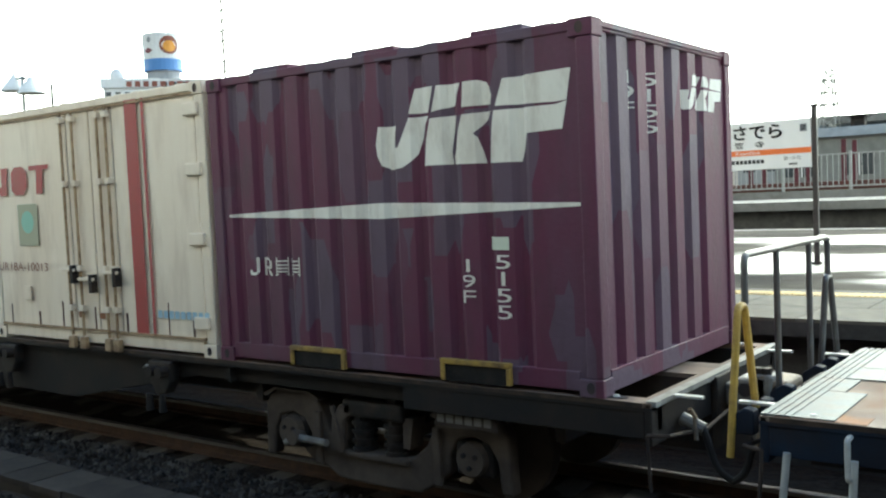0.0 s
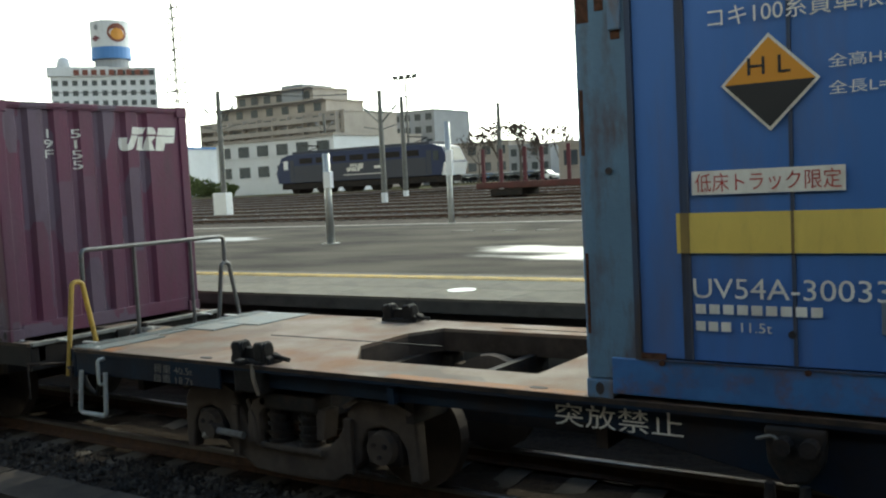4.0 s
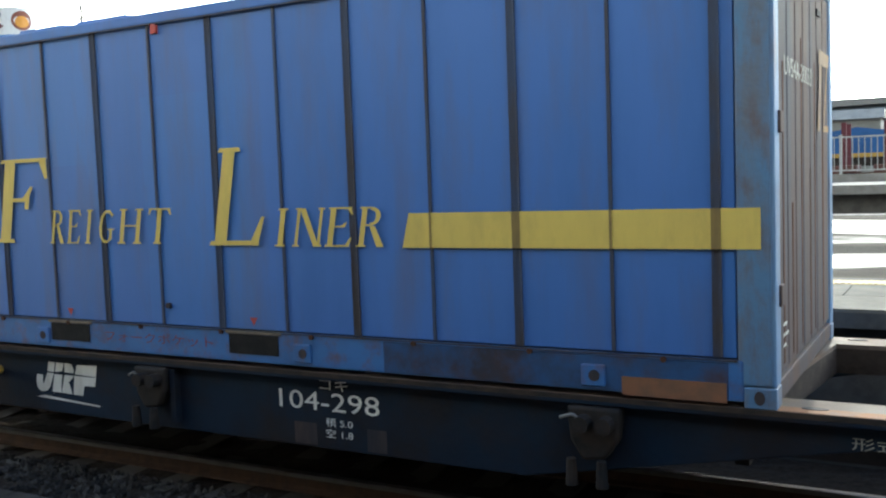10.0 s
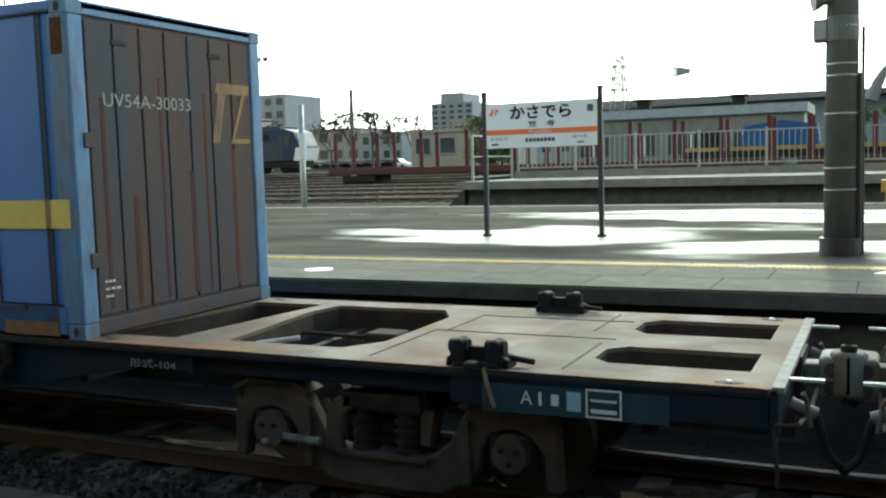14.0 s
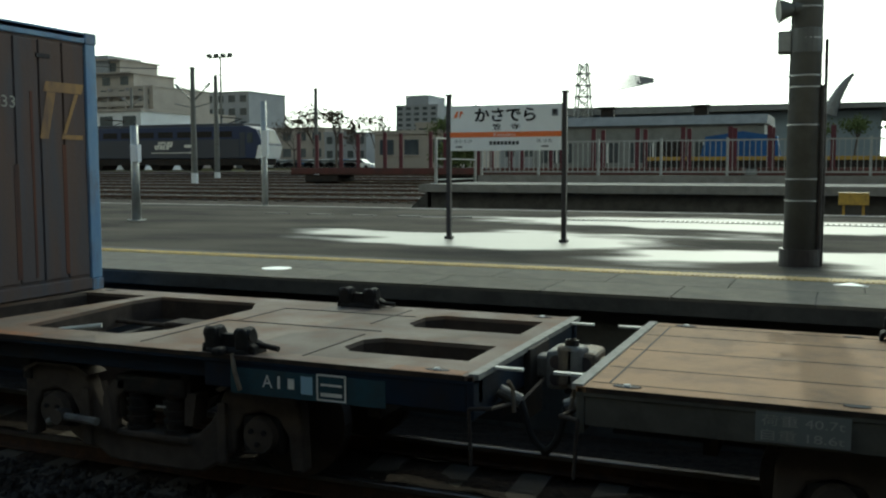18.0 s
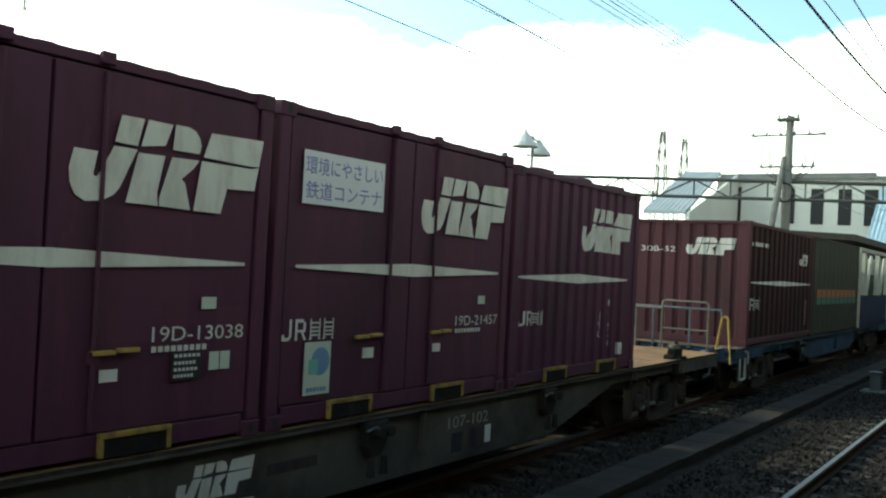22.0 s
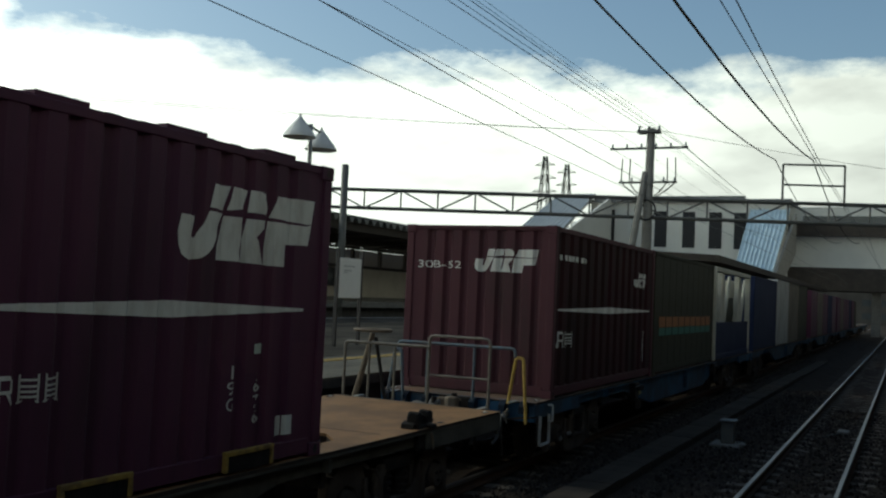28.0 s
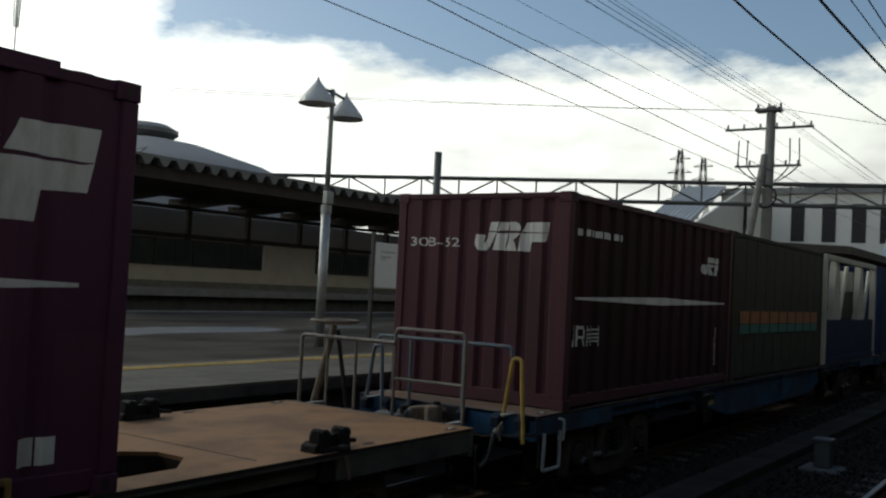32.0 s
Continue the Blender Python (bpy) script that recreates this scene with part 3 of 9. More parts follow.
def ground():
    bm = bmesh.new()
    s = 3000
    v = [bm.verts.new(p) for p in ((-s, -s, GROUND - 0.05), (s, -s, GROUND - 0.05), (s, s, GROUND - 0.05), (-s, s, GROUND - 0.05))]
    bm.faces.new(v)
    solid("ground", bm, BALLAST, "brown stony ground of the rail yard", kind="structure")
    # ballast bed, uneven, between the platforms
    bm = bmesh.new()
    nx, ny = 620, 44
    x0, x1, y0, y1 = -60.0, 120.0, NEAR_EDGE, ISLE0
    grid = []
    for i in range(nx + 1):
        row = []
        x = x0 + (x1 - x0) * i / nx
        for j in range(ny + 1):
            y = y0 + (y1 - y0) * j / ny
            near = min(abs(y - t) for t in TRACKS)
            z = GROUND + 0.055 * max(0, 1 - max(0, near - 1.2) / 0.5) + noise.noise((x * 2.1, y * 2.1, 0)) * 0.028 + random.uniform(-0.02, 0.02)
            row.append(bm.verts.new((x, y, z)))
        grid.append(row)
    for i in range(nx):
        for j in range(ny):
            bm.faces.new((grid[i][j], grid[i + 1][j], grid[i + 1][j + 1], grid[i][j + 1]))
    solid("ballast_bed", bm, BALLAST, "bed of grey-brown ballast under the tracks", kind="structure")


def stones():
    """Loose ballast stones on the bed where it comes into view."""
    rnd = random.Random(4)
    verts, faces = [], []
    base = [Vector(p) for p in ((1, 0, 0), (-1, 0, 0), (0, 1, 0), (0, -1, 0), (0, 0, 1), (0, 0, -1))]
    tri = ((0, 2, 4), (2, 1, 4), (1, 3, 4), (3, 0, 4), (2, 0, 5), (1, 2, 5), (3, 1, 5), (0, 3, 5))
    zones = [(-24, 2, 4.95, 5.75, 6500), (2, 24, 4.95, 5.75, 3000), (-12, -2, 3.2, 4.3, 2500), (8, 40, 2.75, 4.2, 7500), (8, 34, 0.75, 2.5, 6000), (24, 60, 4.95, 5.8, 2000)]
    for xa, xb, ya, yb, k in zones:
        for _ in range(k):
            c = Vector((rnd.uniform(xa, xb), rnd.uniform(ya, yb), 0))
            near = min(abs(c.y - t) for t in TRACKS)
            c.z = GROUND + 0.055 * max(0, 1 - max(0, near - 1.2) / 0.5) + rnd.uniform(-0.005, 0.03)
            r = rnd.uniform(0.018, 0.042)
            q = Euler((rnd.uniform(0, 6), rnd.uniform(0, 6), rnd.uniform(0, 6))).to_matrix()
            n0 = len(verts)
            for b in base:
                verts.append(c + q @ Vector((b.x * r * rnd.uniform(0.8, 1.5), b.y * r * rnd.uniform(0.7, 1.2), b.z * r * rnd.uniform(0.6, 1.0))))
            faces += [tuple(n0 + i for i in t) for t in tri]
    me = bpy.data.meshes.new("ballast_stones")
    me.from_pydata(verts, [], faces)
    me.materials.append(STONE)
    tagged(new("ballast_stones", me), "loose angular grey-brown ballast stones beside the rails", "ballast", kind="stuff")


def stone_material():
    m = bpy.data.materials.new("loose_stone")
    m.use_nodes = True
    n, l = m.node_tree.nodes, m.node_tree.links
    g = n.new("ShaderNodeNewGeometry")
    r = n.new("ShaderNodeValToRGB")
    r.color_ramp.elements[0].color, r.color_ramp.elements[1].color = (0.014, 0.011, 0.010, 1), (0.085, 0.070, 0.060, 1)
    l.new(g.outputs["Random Per Island"], r.inputs["Fac"])
    l.new(r.outputs[0], n["Principled BSDF"].inputs["Base Color"])
    n["Principled BSDF"].inputs["Roughness"].default_value = 0.9
    n["Principled BSDF"].inputs["Specular IOR Level"].default_value = 0.15
    return m


STONE = stone_material()


def rail_pair(y, x0, x1, z=0.0, group="running rails"):
    for d in (-0.566, 0.566):
        t = thing("rail", (0, y + d, z), "long steel rail, rusty web under a polished head", "rail", group)
        head = prism([(-0.033, -0.04), (0.033, -0.04), (0.033, -0.006), (0.024, 0), (-0.024, 0), (-0.033, -0.006)], "x", x0, x1)
        part("head", head, RAIL_STEEL, t, "polished rail head")
        web = prism([(-0.063, -0.15), (0.063, -0.15), (0.063, -0.138), (0.010, -0.118), (0.010, -0.042), (-0.010, -0.042), (-0.010, -0.118), (-0.063, -0.138)], "x", x0, x1)
        part("web", web, RAIL_RUST, t, "rusty rail web and foot")


def sleepers(y, x0, x1, label):
    bed = thing("sleeper_row", (0, y, 0), label, "sleepers", kind="structure")
    me = mesh("sleeper", prism([(-1.02, -0.34), (1.02, -0.34), (1.0, -0.165), (0.45, -0.165), (0.2, -0.19), (-0.2, -0.19), (-0.45, -0.165), (-1.0, -0.165)], "x", -0.12, 0.12), SLEEPER)
    x = x0
    while x < x1:
        ob = part("sleeper", me, None, bed)
        ob.location.x = x
        x += 0.62


def platforms():
    # the platform that the camera stands on
    near = thing("platform_near", (0, 0, 0), "concrete station platform with a tactile edge", "platform", kind="structure")
    # deck colour kept dark so that little light bounces onto the train
    part("deck", box(-45, 140, -6, NEAR_EDGE - 0.62, PLAT - 0.3, PLAT), CONCRETE_DARK, near)
    part("wall", box(-45, 140, NEAR_EDGE - 0.75, NEAR_EDGE - 0.25, -0.5, PLAT - 0.13), CONCRETE_DARK, near, "dark platform wall")
    slab = mesh("edge_slab", box(-0.445, 0.445, NEAR_EDGE - 0.6, NEAR_EDGE, PLAT - 0.12, PLAT + 0.004), EDGE_SLAB)
    rib = mesh("tactile_tile", tactile_tile(), TACTILE)
    for i in range(110):
        part("edge_slab", slab, None, near).location.x = 2 + i * 0.9
    for i in range(130):
        ob = part("tactile_tile", rib, None, near)
        ob.location = (3 + i * 0.301, NEAR_EDGE - 0.80, PLAT + 0.004)
    # the island platform beyond the train
    isle = thing("platform_island", (0, 0, 0), "wide wet asphalt island platform with slab edges", "platform", kind="structure")
    surface = bmesh.new()
    nx, ny = 120, 14
    g = [[surface.verts.new((-110 + 230 * i / nx, 10.75 + (ISLE1 - 0.5 - 10.75) * j / ny, PLAT + 0.012 * noise.noise((i * 0.9, j * 0.7, 3)))) for j in range(ny + 1)] for i in range(nx + 1)]
    for i in range(nx):
        for j in range(ny):
            surface.faces.new((g[i][j], g[i + 1][j], g[i + 1][j + 1], g[i][j + 1]))
    part("asphalt", surface, ASPHALT, isle, "patchy wet asphalt with puddles")
    part("wall", box(-110, 120, ISLE0 + 0.28, ISLE0 + 0.7, -0.5, PLAT - 0.14), CONCRETE_DARK, isle, "dark platform wall")
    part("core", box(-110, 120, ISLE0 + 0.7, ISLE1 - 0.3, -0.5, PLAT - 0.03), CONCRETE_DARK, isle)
    part("far_edge", box(-110, 120, ISLE1 - 0.5, ISLE1, PLAT - 0.2, PLAT + 0.01), CONCRETE, isle, "pale concrete platform edge")
    part("lip", box(-110, 120, ISLE0, ISLE0 + 0.3, PLAT - 0.16, PLAT - 0.03), CONCRETE_DARK, isle)
    slab = mesh("edge_slab", box(-0.595, 0.595, 0, 0.86, -0.03, 0.0), EDGE_SLAB)
    slab2 = mesh("paving_slab", box(-0.595, 0.595, 0, 0.86, -0.03, 0.0), EDGE_SLAB)
    rib = mesh("tactile_tile", tactile_tile(), TACTILE)
    for i in range(75):
        x = -38 + i * 1.2
        part("edge_slab", slab, None, isle).location = (x, ISLE0, PLAT)
        part("paving_slab", slab2, None, isle).location = (x + 0.4, ISLE0 + 0.87, PLAT)
    part("edge_run", box(-110, -38.6, ISLE0, ISLE0 + 1.74, PLAT - 0.03, PLAT, box(51.6, 120, ISLE0, ISLE0 + 1.74, PLAT - 0.03, PLAT)), EDGE_SLAB, isle)
    part("joint_fill", box(-110, 120, ISLE0 + 0.02, 10.75, PLAT - 0.05, PLAT - 0.012), CONCRETE_DARK, isle)
    for i in range(290):
        ob = part("tactile_tile", rib, None, isle)
        ob.location = (-38 + i * 0.302, 10.32, PLAT)
    part("strip", box(-110, -38.2, 10.17, 10.47, PLAT - 0.01, PLAT + 0.002, box(49.5, 120, 10.17, 10.47, PLAT - 0.01, PLAT + 0.002)), TACTILE, isle)
    part("inner_paving", box(-110, 120, 10.48, 10.76, PLAT - 0.03, PLAT - 0.001), EDGE_SLAB, isle)
    for (x, y), kind in (((-5.95, 9.15), 0), ((0.08, 9.99), 1), ((6.1, 9.15), 0), ((-18.2, 9.15), 0)):
        pts = [(0.17 * math.cos(0.314 * i), 0.17 * math.sin(0.314 * i)) for i in range(20)] if kind == 0 else [(-0.16, -0.10), (0.16, -0.10), (0, 0.16)]
        part("boarding_mark", prism([(x + u, y + v) for u, v in pts], "z", PLAT - 0.01, PLAT + 0.004), BOARD_WHITE, isle, "white boarding mark on the edge slabs")
    for k in range(5):
        part("drain_cover", box(-13.3 + k * 1.22, -12.7 + k * 1.22, 20.0, 20.2, PLAT - 0.02, PLAT + 0.018), CONCRETE, isle, "pale drain cover")
    gr = mesh("drain_bar", box(-0.02, 0.02, -0.14, 0.14, 0.0, 0.012), CONCRETE_DARK)
    part("drain_channel", box(-5.6, 1.8, 19.86, 20.18, PLAT - 0.01, PLAT + 0.016), GALV, isle, "steel drain grating")
    for k in range(74):
        part("drain_bar", gr, None, isle).location = (-5.55 + k * 0.1, 20.02, PLAT + 0.012)
    # third platform, behind it
    far = thing("platform_far", (0, 0, 0), "raised narrow concrete platform with a fence", "platform", kind="structure")
    part("deck", box(-12.7, 95, FAR0, FAR1, FAR_Z - 0.25, FAR_Z), CONCRETE, far, "pale concrete platform deck")
    part("wall", box(-12.4, 95, FAR0 + 0.35, FAR1 - 0.1, -0.5, FAR_Z - 0.25), CONCRETE_DARK, far, "dark concrete wall set back under the deck edge")
    part("kerb", box(-12.5, 95, 32.9, 33.2, FAR_Z, 1.98), CONCRETE, far, "low concrete kerb")
    ramp = prism([(-14.6, -0.3), (-12.6, -0.3), (-12.6, FAR_Z - 0.25)], "y", FAR0 + 0.5, FAR1 - 0.2)
    part("ramp_end", ramp, CONCRETE_DARK, far)


def tactile_tile():
    bm = box(-0.149, 0.149, -0.15, 0.15, -0.01, 0.003)
    for k in range(5):
        u = -0.115 + k * 0.0575
        box(u - 0.014, u + 0.014, -0.13, 0.13, 0.003, 0.010, bm)
    return bm


TROUGH = material("stained_trough_concrete", (0.066, 0.052, 0.041), 0.9, second=(0.044, 0.035, 0.028), scale=3.0, amount=0.8, grime=(0.05, 0.042, 0.036), grime_scale=6.0, grime_amount=0.6, bump=0.3, vary=0.22)


def trough():
    """Concrete cable trough between the two tracks, cover by cover."""
    t = thing("cable_trough", (0, 4.62, 0), "row of worn concrete cable trough covers", "cable trough", kind="structure")
    part("channel", box(-45, 60, -0.24, 0.24, -0.5, -0.16), TROUGH, t)
    me = mesh("trough_cover", box(-0.246, 0.246, -0.25, 0.25, -0.155, -0.095), TROUGH)
    for i in range(150):
        ob = part("trough_cover", me, None, t)
        ob.location = (-28 + i * 0.5, random.uniform(-0.012, 0.012), random.uniform(-0.006, 0.006))
        ob.rotation_euler = (0, 0, random.uniform(-0.012, 0.012))


def yard_z(y):
    """The yard climbs gently away from the station."""
    return 0.95 + min(max(y - 34.0, 0.0), 58.0) * 0.0205


def yard():
    """Sloping brown yard ground beyond the platforms, out to the horizon."""
    bm = bmesh.new()
    cols = [-3000, -700, -300, -150, -100, -60, -13.2]
    rows = [29.5, 31.0, 34.0, 50.0, 70.0, 92.0, 300.0, 3000.0]
    def sheet_of(xs, ys):
        g = [[bm.verts.new((x, y, (yard_z(y) - 0.18) if y > 30 else -0.3)) for y in ys] for x in xs]
        for i in range(len(xs) - 1):
            for j in range(len(ys) - 1):
                bm.faces.new((g[i][j], g[i + 1][j], g[i + 1][j + 1], g[i][j + 1]))
    sheet_of(cols, rows)
    sheet_of([-13.2, 20, 60, 100, 300, 3000], [34.5, 36.0, 50.0, 70.0, 92.0, 300.0, 3000.0])
    solid("yard_ground", bm, BALLAST, "brown gravel ground of the freight yard", kind="structure")
    rail_pair(26.2, -110, 120, group="far rails")
    for k, y in enumerate((36.0, 40.2, 44.6, 49.2, 54.0, 59.2, 65.0, 71.5, 79.0)):
        rail_pair(y, -170, -14 + 0.35 * k if k < 3 else 60, yard_z(y), group="far rails")
    bm = bmesh.new()
    for y in (36.0, 40.2, 44.6, 49.2, 54.0, 59.2, 65.0, 71.5):
        x = -110.0
        z = yard_z(y)
        while x < -14:
            box(x, x + 0.24, y - 1.0, y + 1.0, z - 0.3, z - 0.12, bm)
            x += 0.8
    solid("far_sleepers", bm, SLEEPER, "weathered sleepers of the yard tracks", "sleepers", kind="stuff")
    bm = bmesh.new()
    for y0, y1 in ((84.0, 86.5), (98.0, 104.0)):
        box(-200, -60, y0, y1, 1.2, yard_z(y0) + 0.05, bm)
    solid("grass_verge", bm, FAR_GROUND, "strip of dry yellow-green grass", kind="structure")


ground()
stones()
for y in TRACKS:
    rail_pair(y, -60, 170)
    sleepers(y, -40 if y > 4 else 4, 60 if y > 4 else 75, "weathered concrete sleepers in ballast")
platforms()
trough()
yard()


# ---- the train ----
MOVERS = []
SIDE, BACK = 5.30, 7.75   # the faces of the load
DECK = 1.0


def along(x):
    """Where a thing on the train stands once it has stopped: the two parts of the train close up at the coupling."""
    return x + (0.21 if x < -2.3 else (0.09 if x < 18.0 else 0.49))

WIDE = BACK - SIDE


def ribs(length, first, pitch, depth, slope=0.045, land=0.5):
    """Folds of a sheet wall: (along, inset) pairs."""
    out = [(0.0, 0.0)]
    x = first
    while x + pitch < length - first * 0.5:
        w = pitch * (1 - land)
        out += [(x, 0.0), (x + slope, depth), (x + w - slope, depth), (x + w, 0.0)]
        x += pitch
    return out + [(length, 0.0)]


def sheet(profile, z0, z1, thick=0.05):
    pts = [(x, d) for x, d in profile]
    back = max(d for _, d in profile) + thick
    return prism(pts + [(pts[-1][0], back), (pts[0][0], back)], "z", z0, z1)


def emblem(s=1.0):
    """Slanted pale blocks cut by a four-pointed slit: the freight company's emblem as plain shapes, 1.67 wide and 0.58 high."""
    hook = [[(0.03, 0.324), (0.204, 0.32), (0.177, 0.175), (0.189, 0.162), (0.207, 0.163), (0.225, 0.19), (0.324, 0.37), (0.507, 0.369), (0.381, 0.105), (0.336, 0.056), (0.246, 0.012), (0.126, 0), (0.051, 0.035), (0.012, 0.107), (0, 0.198)],
            [(0.327, 0.397), (0.372, 0.576), (0.552, 0.576), (0.507, 0.391)]]
    middle = [[(0.585, 0.577), (0.795, 0.573), (0.735, 0.422), (0.534, 0.393)],
              [(0.816, 0.578), (0.935, 0.579), (0.995, 0.559), (1.034, 0.52), (1.055, 0.461), (1.04, 0.404), (0.801, 0.404)],
              [(0.516, 0.349), (0.738, 0.354), (0.684, 0.103), (0.696, 0.013), (0.432, 0.015)],
              [(0.798, 0.353), (1.04, 0.358), (0.995, 0.298), (0.89, 0.214), (0.92, 0.189), (0.98, 0.005), (0.708, 0.012), (0.702, 0.064)]]
    flag = [[(1.145, 0.566), (1.67, 0.58), (1.634, 0.378), (1.556, 0.372), (1.079, 0.387)],
            [(1.064, 0.358), (1.556, 0.356), (1.634, 0.374), (1.595, 0.194), (1.319, 0.185), (1.265, 0), (1.007, 0.003), (1.04, 0.213)]]
    return flat([[(x * s, z * s) for x, z in q] for q in hook + middle + flag])


def wedge_bar(length, h):
    """The long tapered bar."""
    return flat([[(0, -0.012), (length * 0.5, -h / 2), (length, -0.012), (length, 0.012), (length * 0.5, h / 2), (0, 0.012)]])


def bars(w, h, n, gap=0.25):
    """Writing too small to read: plain bars."""
    u = w / n
    return flat([[(i * u, 0), (i * u + u * (1 - gap), 0), (i * u + u * (1 - gap), h), (i * u, h)] for i in range(n)])


def operator_mark(w, h):
    """The operator's small sign as plain strokes: a hook, a looped stroke and two barred blocks."""
    u, t = w / 4.3, 0.16 * h
    p = [[(u * 0.55, h * 0.2), (u * 0.55 + t, h * 0.2), (u * 0.55 + t, h), (u * 0.55, h)], [(0, 0), (u * 0.5, 0), (u * 0.55 + t, h * 0.2), (u * 0.55, h * 0.2), (u * 0.45, t), (0, t)], [(0, t), (t, t), (t, h * 0.3), (0, h * 0.3)]]
    x = u * 1.0
    p += [[(x, 0), (x + t, 0), (x + t, h), (x, h)], [(x + t, h - t), (x + u * 0.7, h - t), (x + u * 0.6, h), (x + t, h)], [(x + u * 0.7 - t * 0.4, h * 0.5), (x + u * 0.75 + t * 0.4, h * 0.5), (x + u * 0.75 + t * 0.4, h - t), (x + u * 0.7 - t * 0.4, h - t)], [(x + t, h * 0.38), (x + u * 0.8, h * 0.38), (x + u * 0.8, h * 0.5), (x + t, h * 0.5)], [(x + u * 0.45, h * 0.38), (x + u * 0.7, 0), (x + u * 0.9, 0), (x + u * 0.62, h * 0.38)]]
    for x in (u * 2.05, u * 3.15):
        s = 0.085 * h
        for z in (0.18, 0.36, 0.54, 0.76):
            p.append([(x + 0.16 * u, z * h), (x + 0.92 * u, z * h), (x + 0.92 * u, z * h + s), (x + 0.16 * u, z * h + s)])
        for v in (0.12, 0.84):
            p.append([(x + v * u, 0.1 * h), (x + (v + 0.1) * u, 0.1 * h), (x + (v + 0.1) * u, 1.0 * h), (x + v * u, 1.0 * h)])
        p.append([(x + 0.02 * u, 0), (x + 0.2 * u, 0), (x + 0.34 * u, 0.1 * h), (x + 0.12 * u, 0.1 * h)])
        p.append([(x + 0.72 * u, 0.1 * h), (x + 0.85 * u, 0), (x + 1.0 * u, 0), (x + 0.9 * u, 0.1 * h)])
    return flat(p)


def castings(t, length, wide, high, mat, y0=0.0):
    for x in (0, length):
        for y in (0, wide):
            for z in (0, high):
                sx, sy = (-1 if x else 1), (-1 if y else 1)
                sz = -1 if z else 1
                bm = box(min(x - sx * 0.006, x + sx * 0.17), max(x - sx * 0.006, x + sx * 0.17), min(y - sy * 0.006, y + sy * 0.15), max(y - sy * 0.006, y + sy * 0.15), min(z - sz * 0.004, z + sz * 0.115), max(z - sz * 0.004, z + sz * 0.115))
                ob = part("corner_casting", bm, mat, t, bevel=0.008)
                if y == 0:
                    hole = bmesh.new()
                    k = 10
                    hole.faces.new([hole.verts.new((x + sx * 0.085 + 0.030 * math.cos(6.283 * i / k), -0.0095, z + sz * 0.058 + 0.040 * math.sin(6.283 * i / k))) for i in range(k)])
                    part("hole", hole, SEAM_DARK, ob)


def posts(t, length, wide, high, mat, w=0.12):
    for x in (0.0, length):
        for y in (0.0, wide):
            sx, sy = (-1 if x else 1), (-1 if y else 1)
            xs, ys = sorted((x, x + sx * w)), sorted((y, y + sy * w))
            part("corner_post", box(xs[0], xs[1], ys[0], ys[1], 0.115, high - 0.115), mat, t, bevel=0.012)


def frame_rails(t, length, wide, high, mat, low=0.14):
    for y in (0.012, wide - 0.092):
        part("top_rail", box(0.12, length - 0.12, y, y + 0.08, high - 0.075, high - 0.004), mat, t, bevel=0.008)
        part("bottom_rail", box(0.17, length - 0.17, y, y + 0.08, 0.03, low), mat, t, bevel=0.008)
    for x in (0.012, length - 0.092):
        part("top_rail", box(x, x + 0.08, 0.12, wide - 0.12, high - 0.075, high - 0.004), mat, t, bevel=0.008)
        part("bottom_rail", box(x, x + 0.08, 0.15, wide - 0.15, 0.01, low), mat, t, bevel=0.008)


def fork_pocket(t, x, w, mat):
    part("fork_pocket", box(x, x + w, -0.022, 0.02, 0.140, 0.178, box(x, x + 0.035, -0.022, 0.02, 0.02, 0.140, box(x + w - 0.035, x + w, -0.022, 0.02, 0.02, 0.140))), mat, t, "dirty yellow fork-lift pocket frame", bevel=0.006)
    # no opening is cut: a black block paints the shade inside the pocket
    part("fork_slot", box(x + 0.035, x + w - 0.035, -0.006, 0.03, 0.015, 0.140), SOOT_AND_SLOT_SHADE, t)


def roof(t, length, wide, high, mat, bumps=True):
    pr = [(0.0, 0.0)]
    x = 0.15
    while x < length - 0.3:
        pr += [(x, 0.0), (x + 0.04, 0.02), (x + 0.16, 0.02), (x + 0.20, 0.0)]
        x += 0.31
    pr += [(length, 0.0)]
    part("roof", prism([(u, high - 0.012 + d) for u, d in pr] + [(length, high - 0.05), (0, high - 0.05)], "y", 0.05, wide - 0.05), mat, t)
    if bumps:
        for u in (0.55, length - 0.95, length * 0.5 - 0.2):
            part("roof_patch", box(u, u + 0.42, 0.03, 0.4, high - 0.01, high + 0.035), mat, t, bevel=0.01)


def container(x, length, high, label, paint, kind="folds", group="freight containers"):
    t = thing("freight_container", (along(x), SIDE, DECK), label, "container", group)
    MOVERS.append(t)
    return t


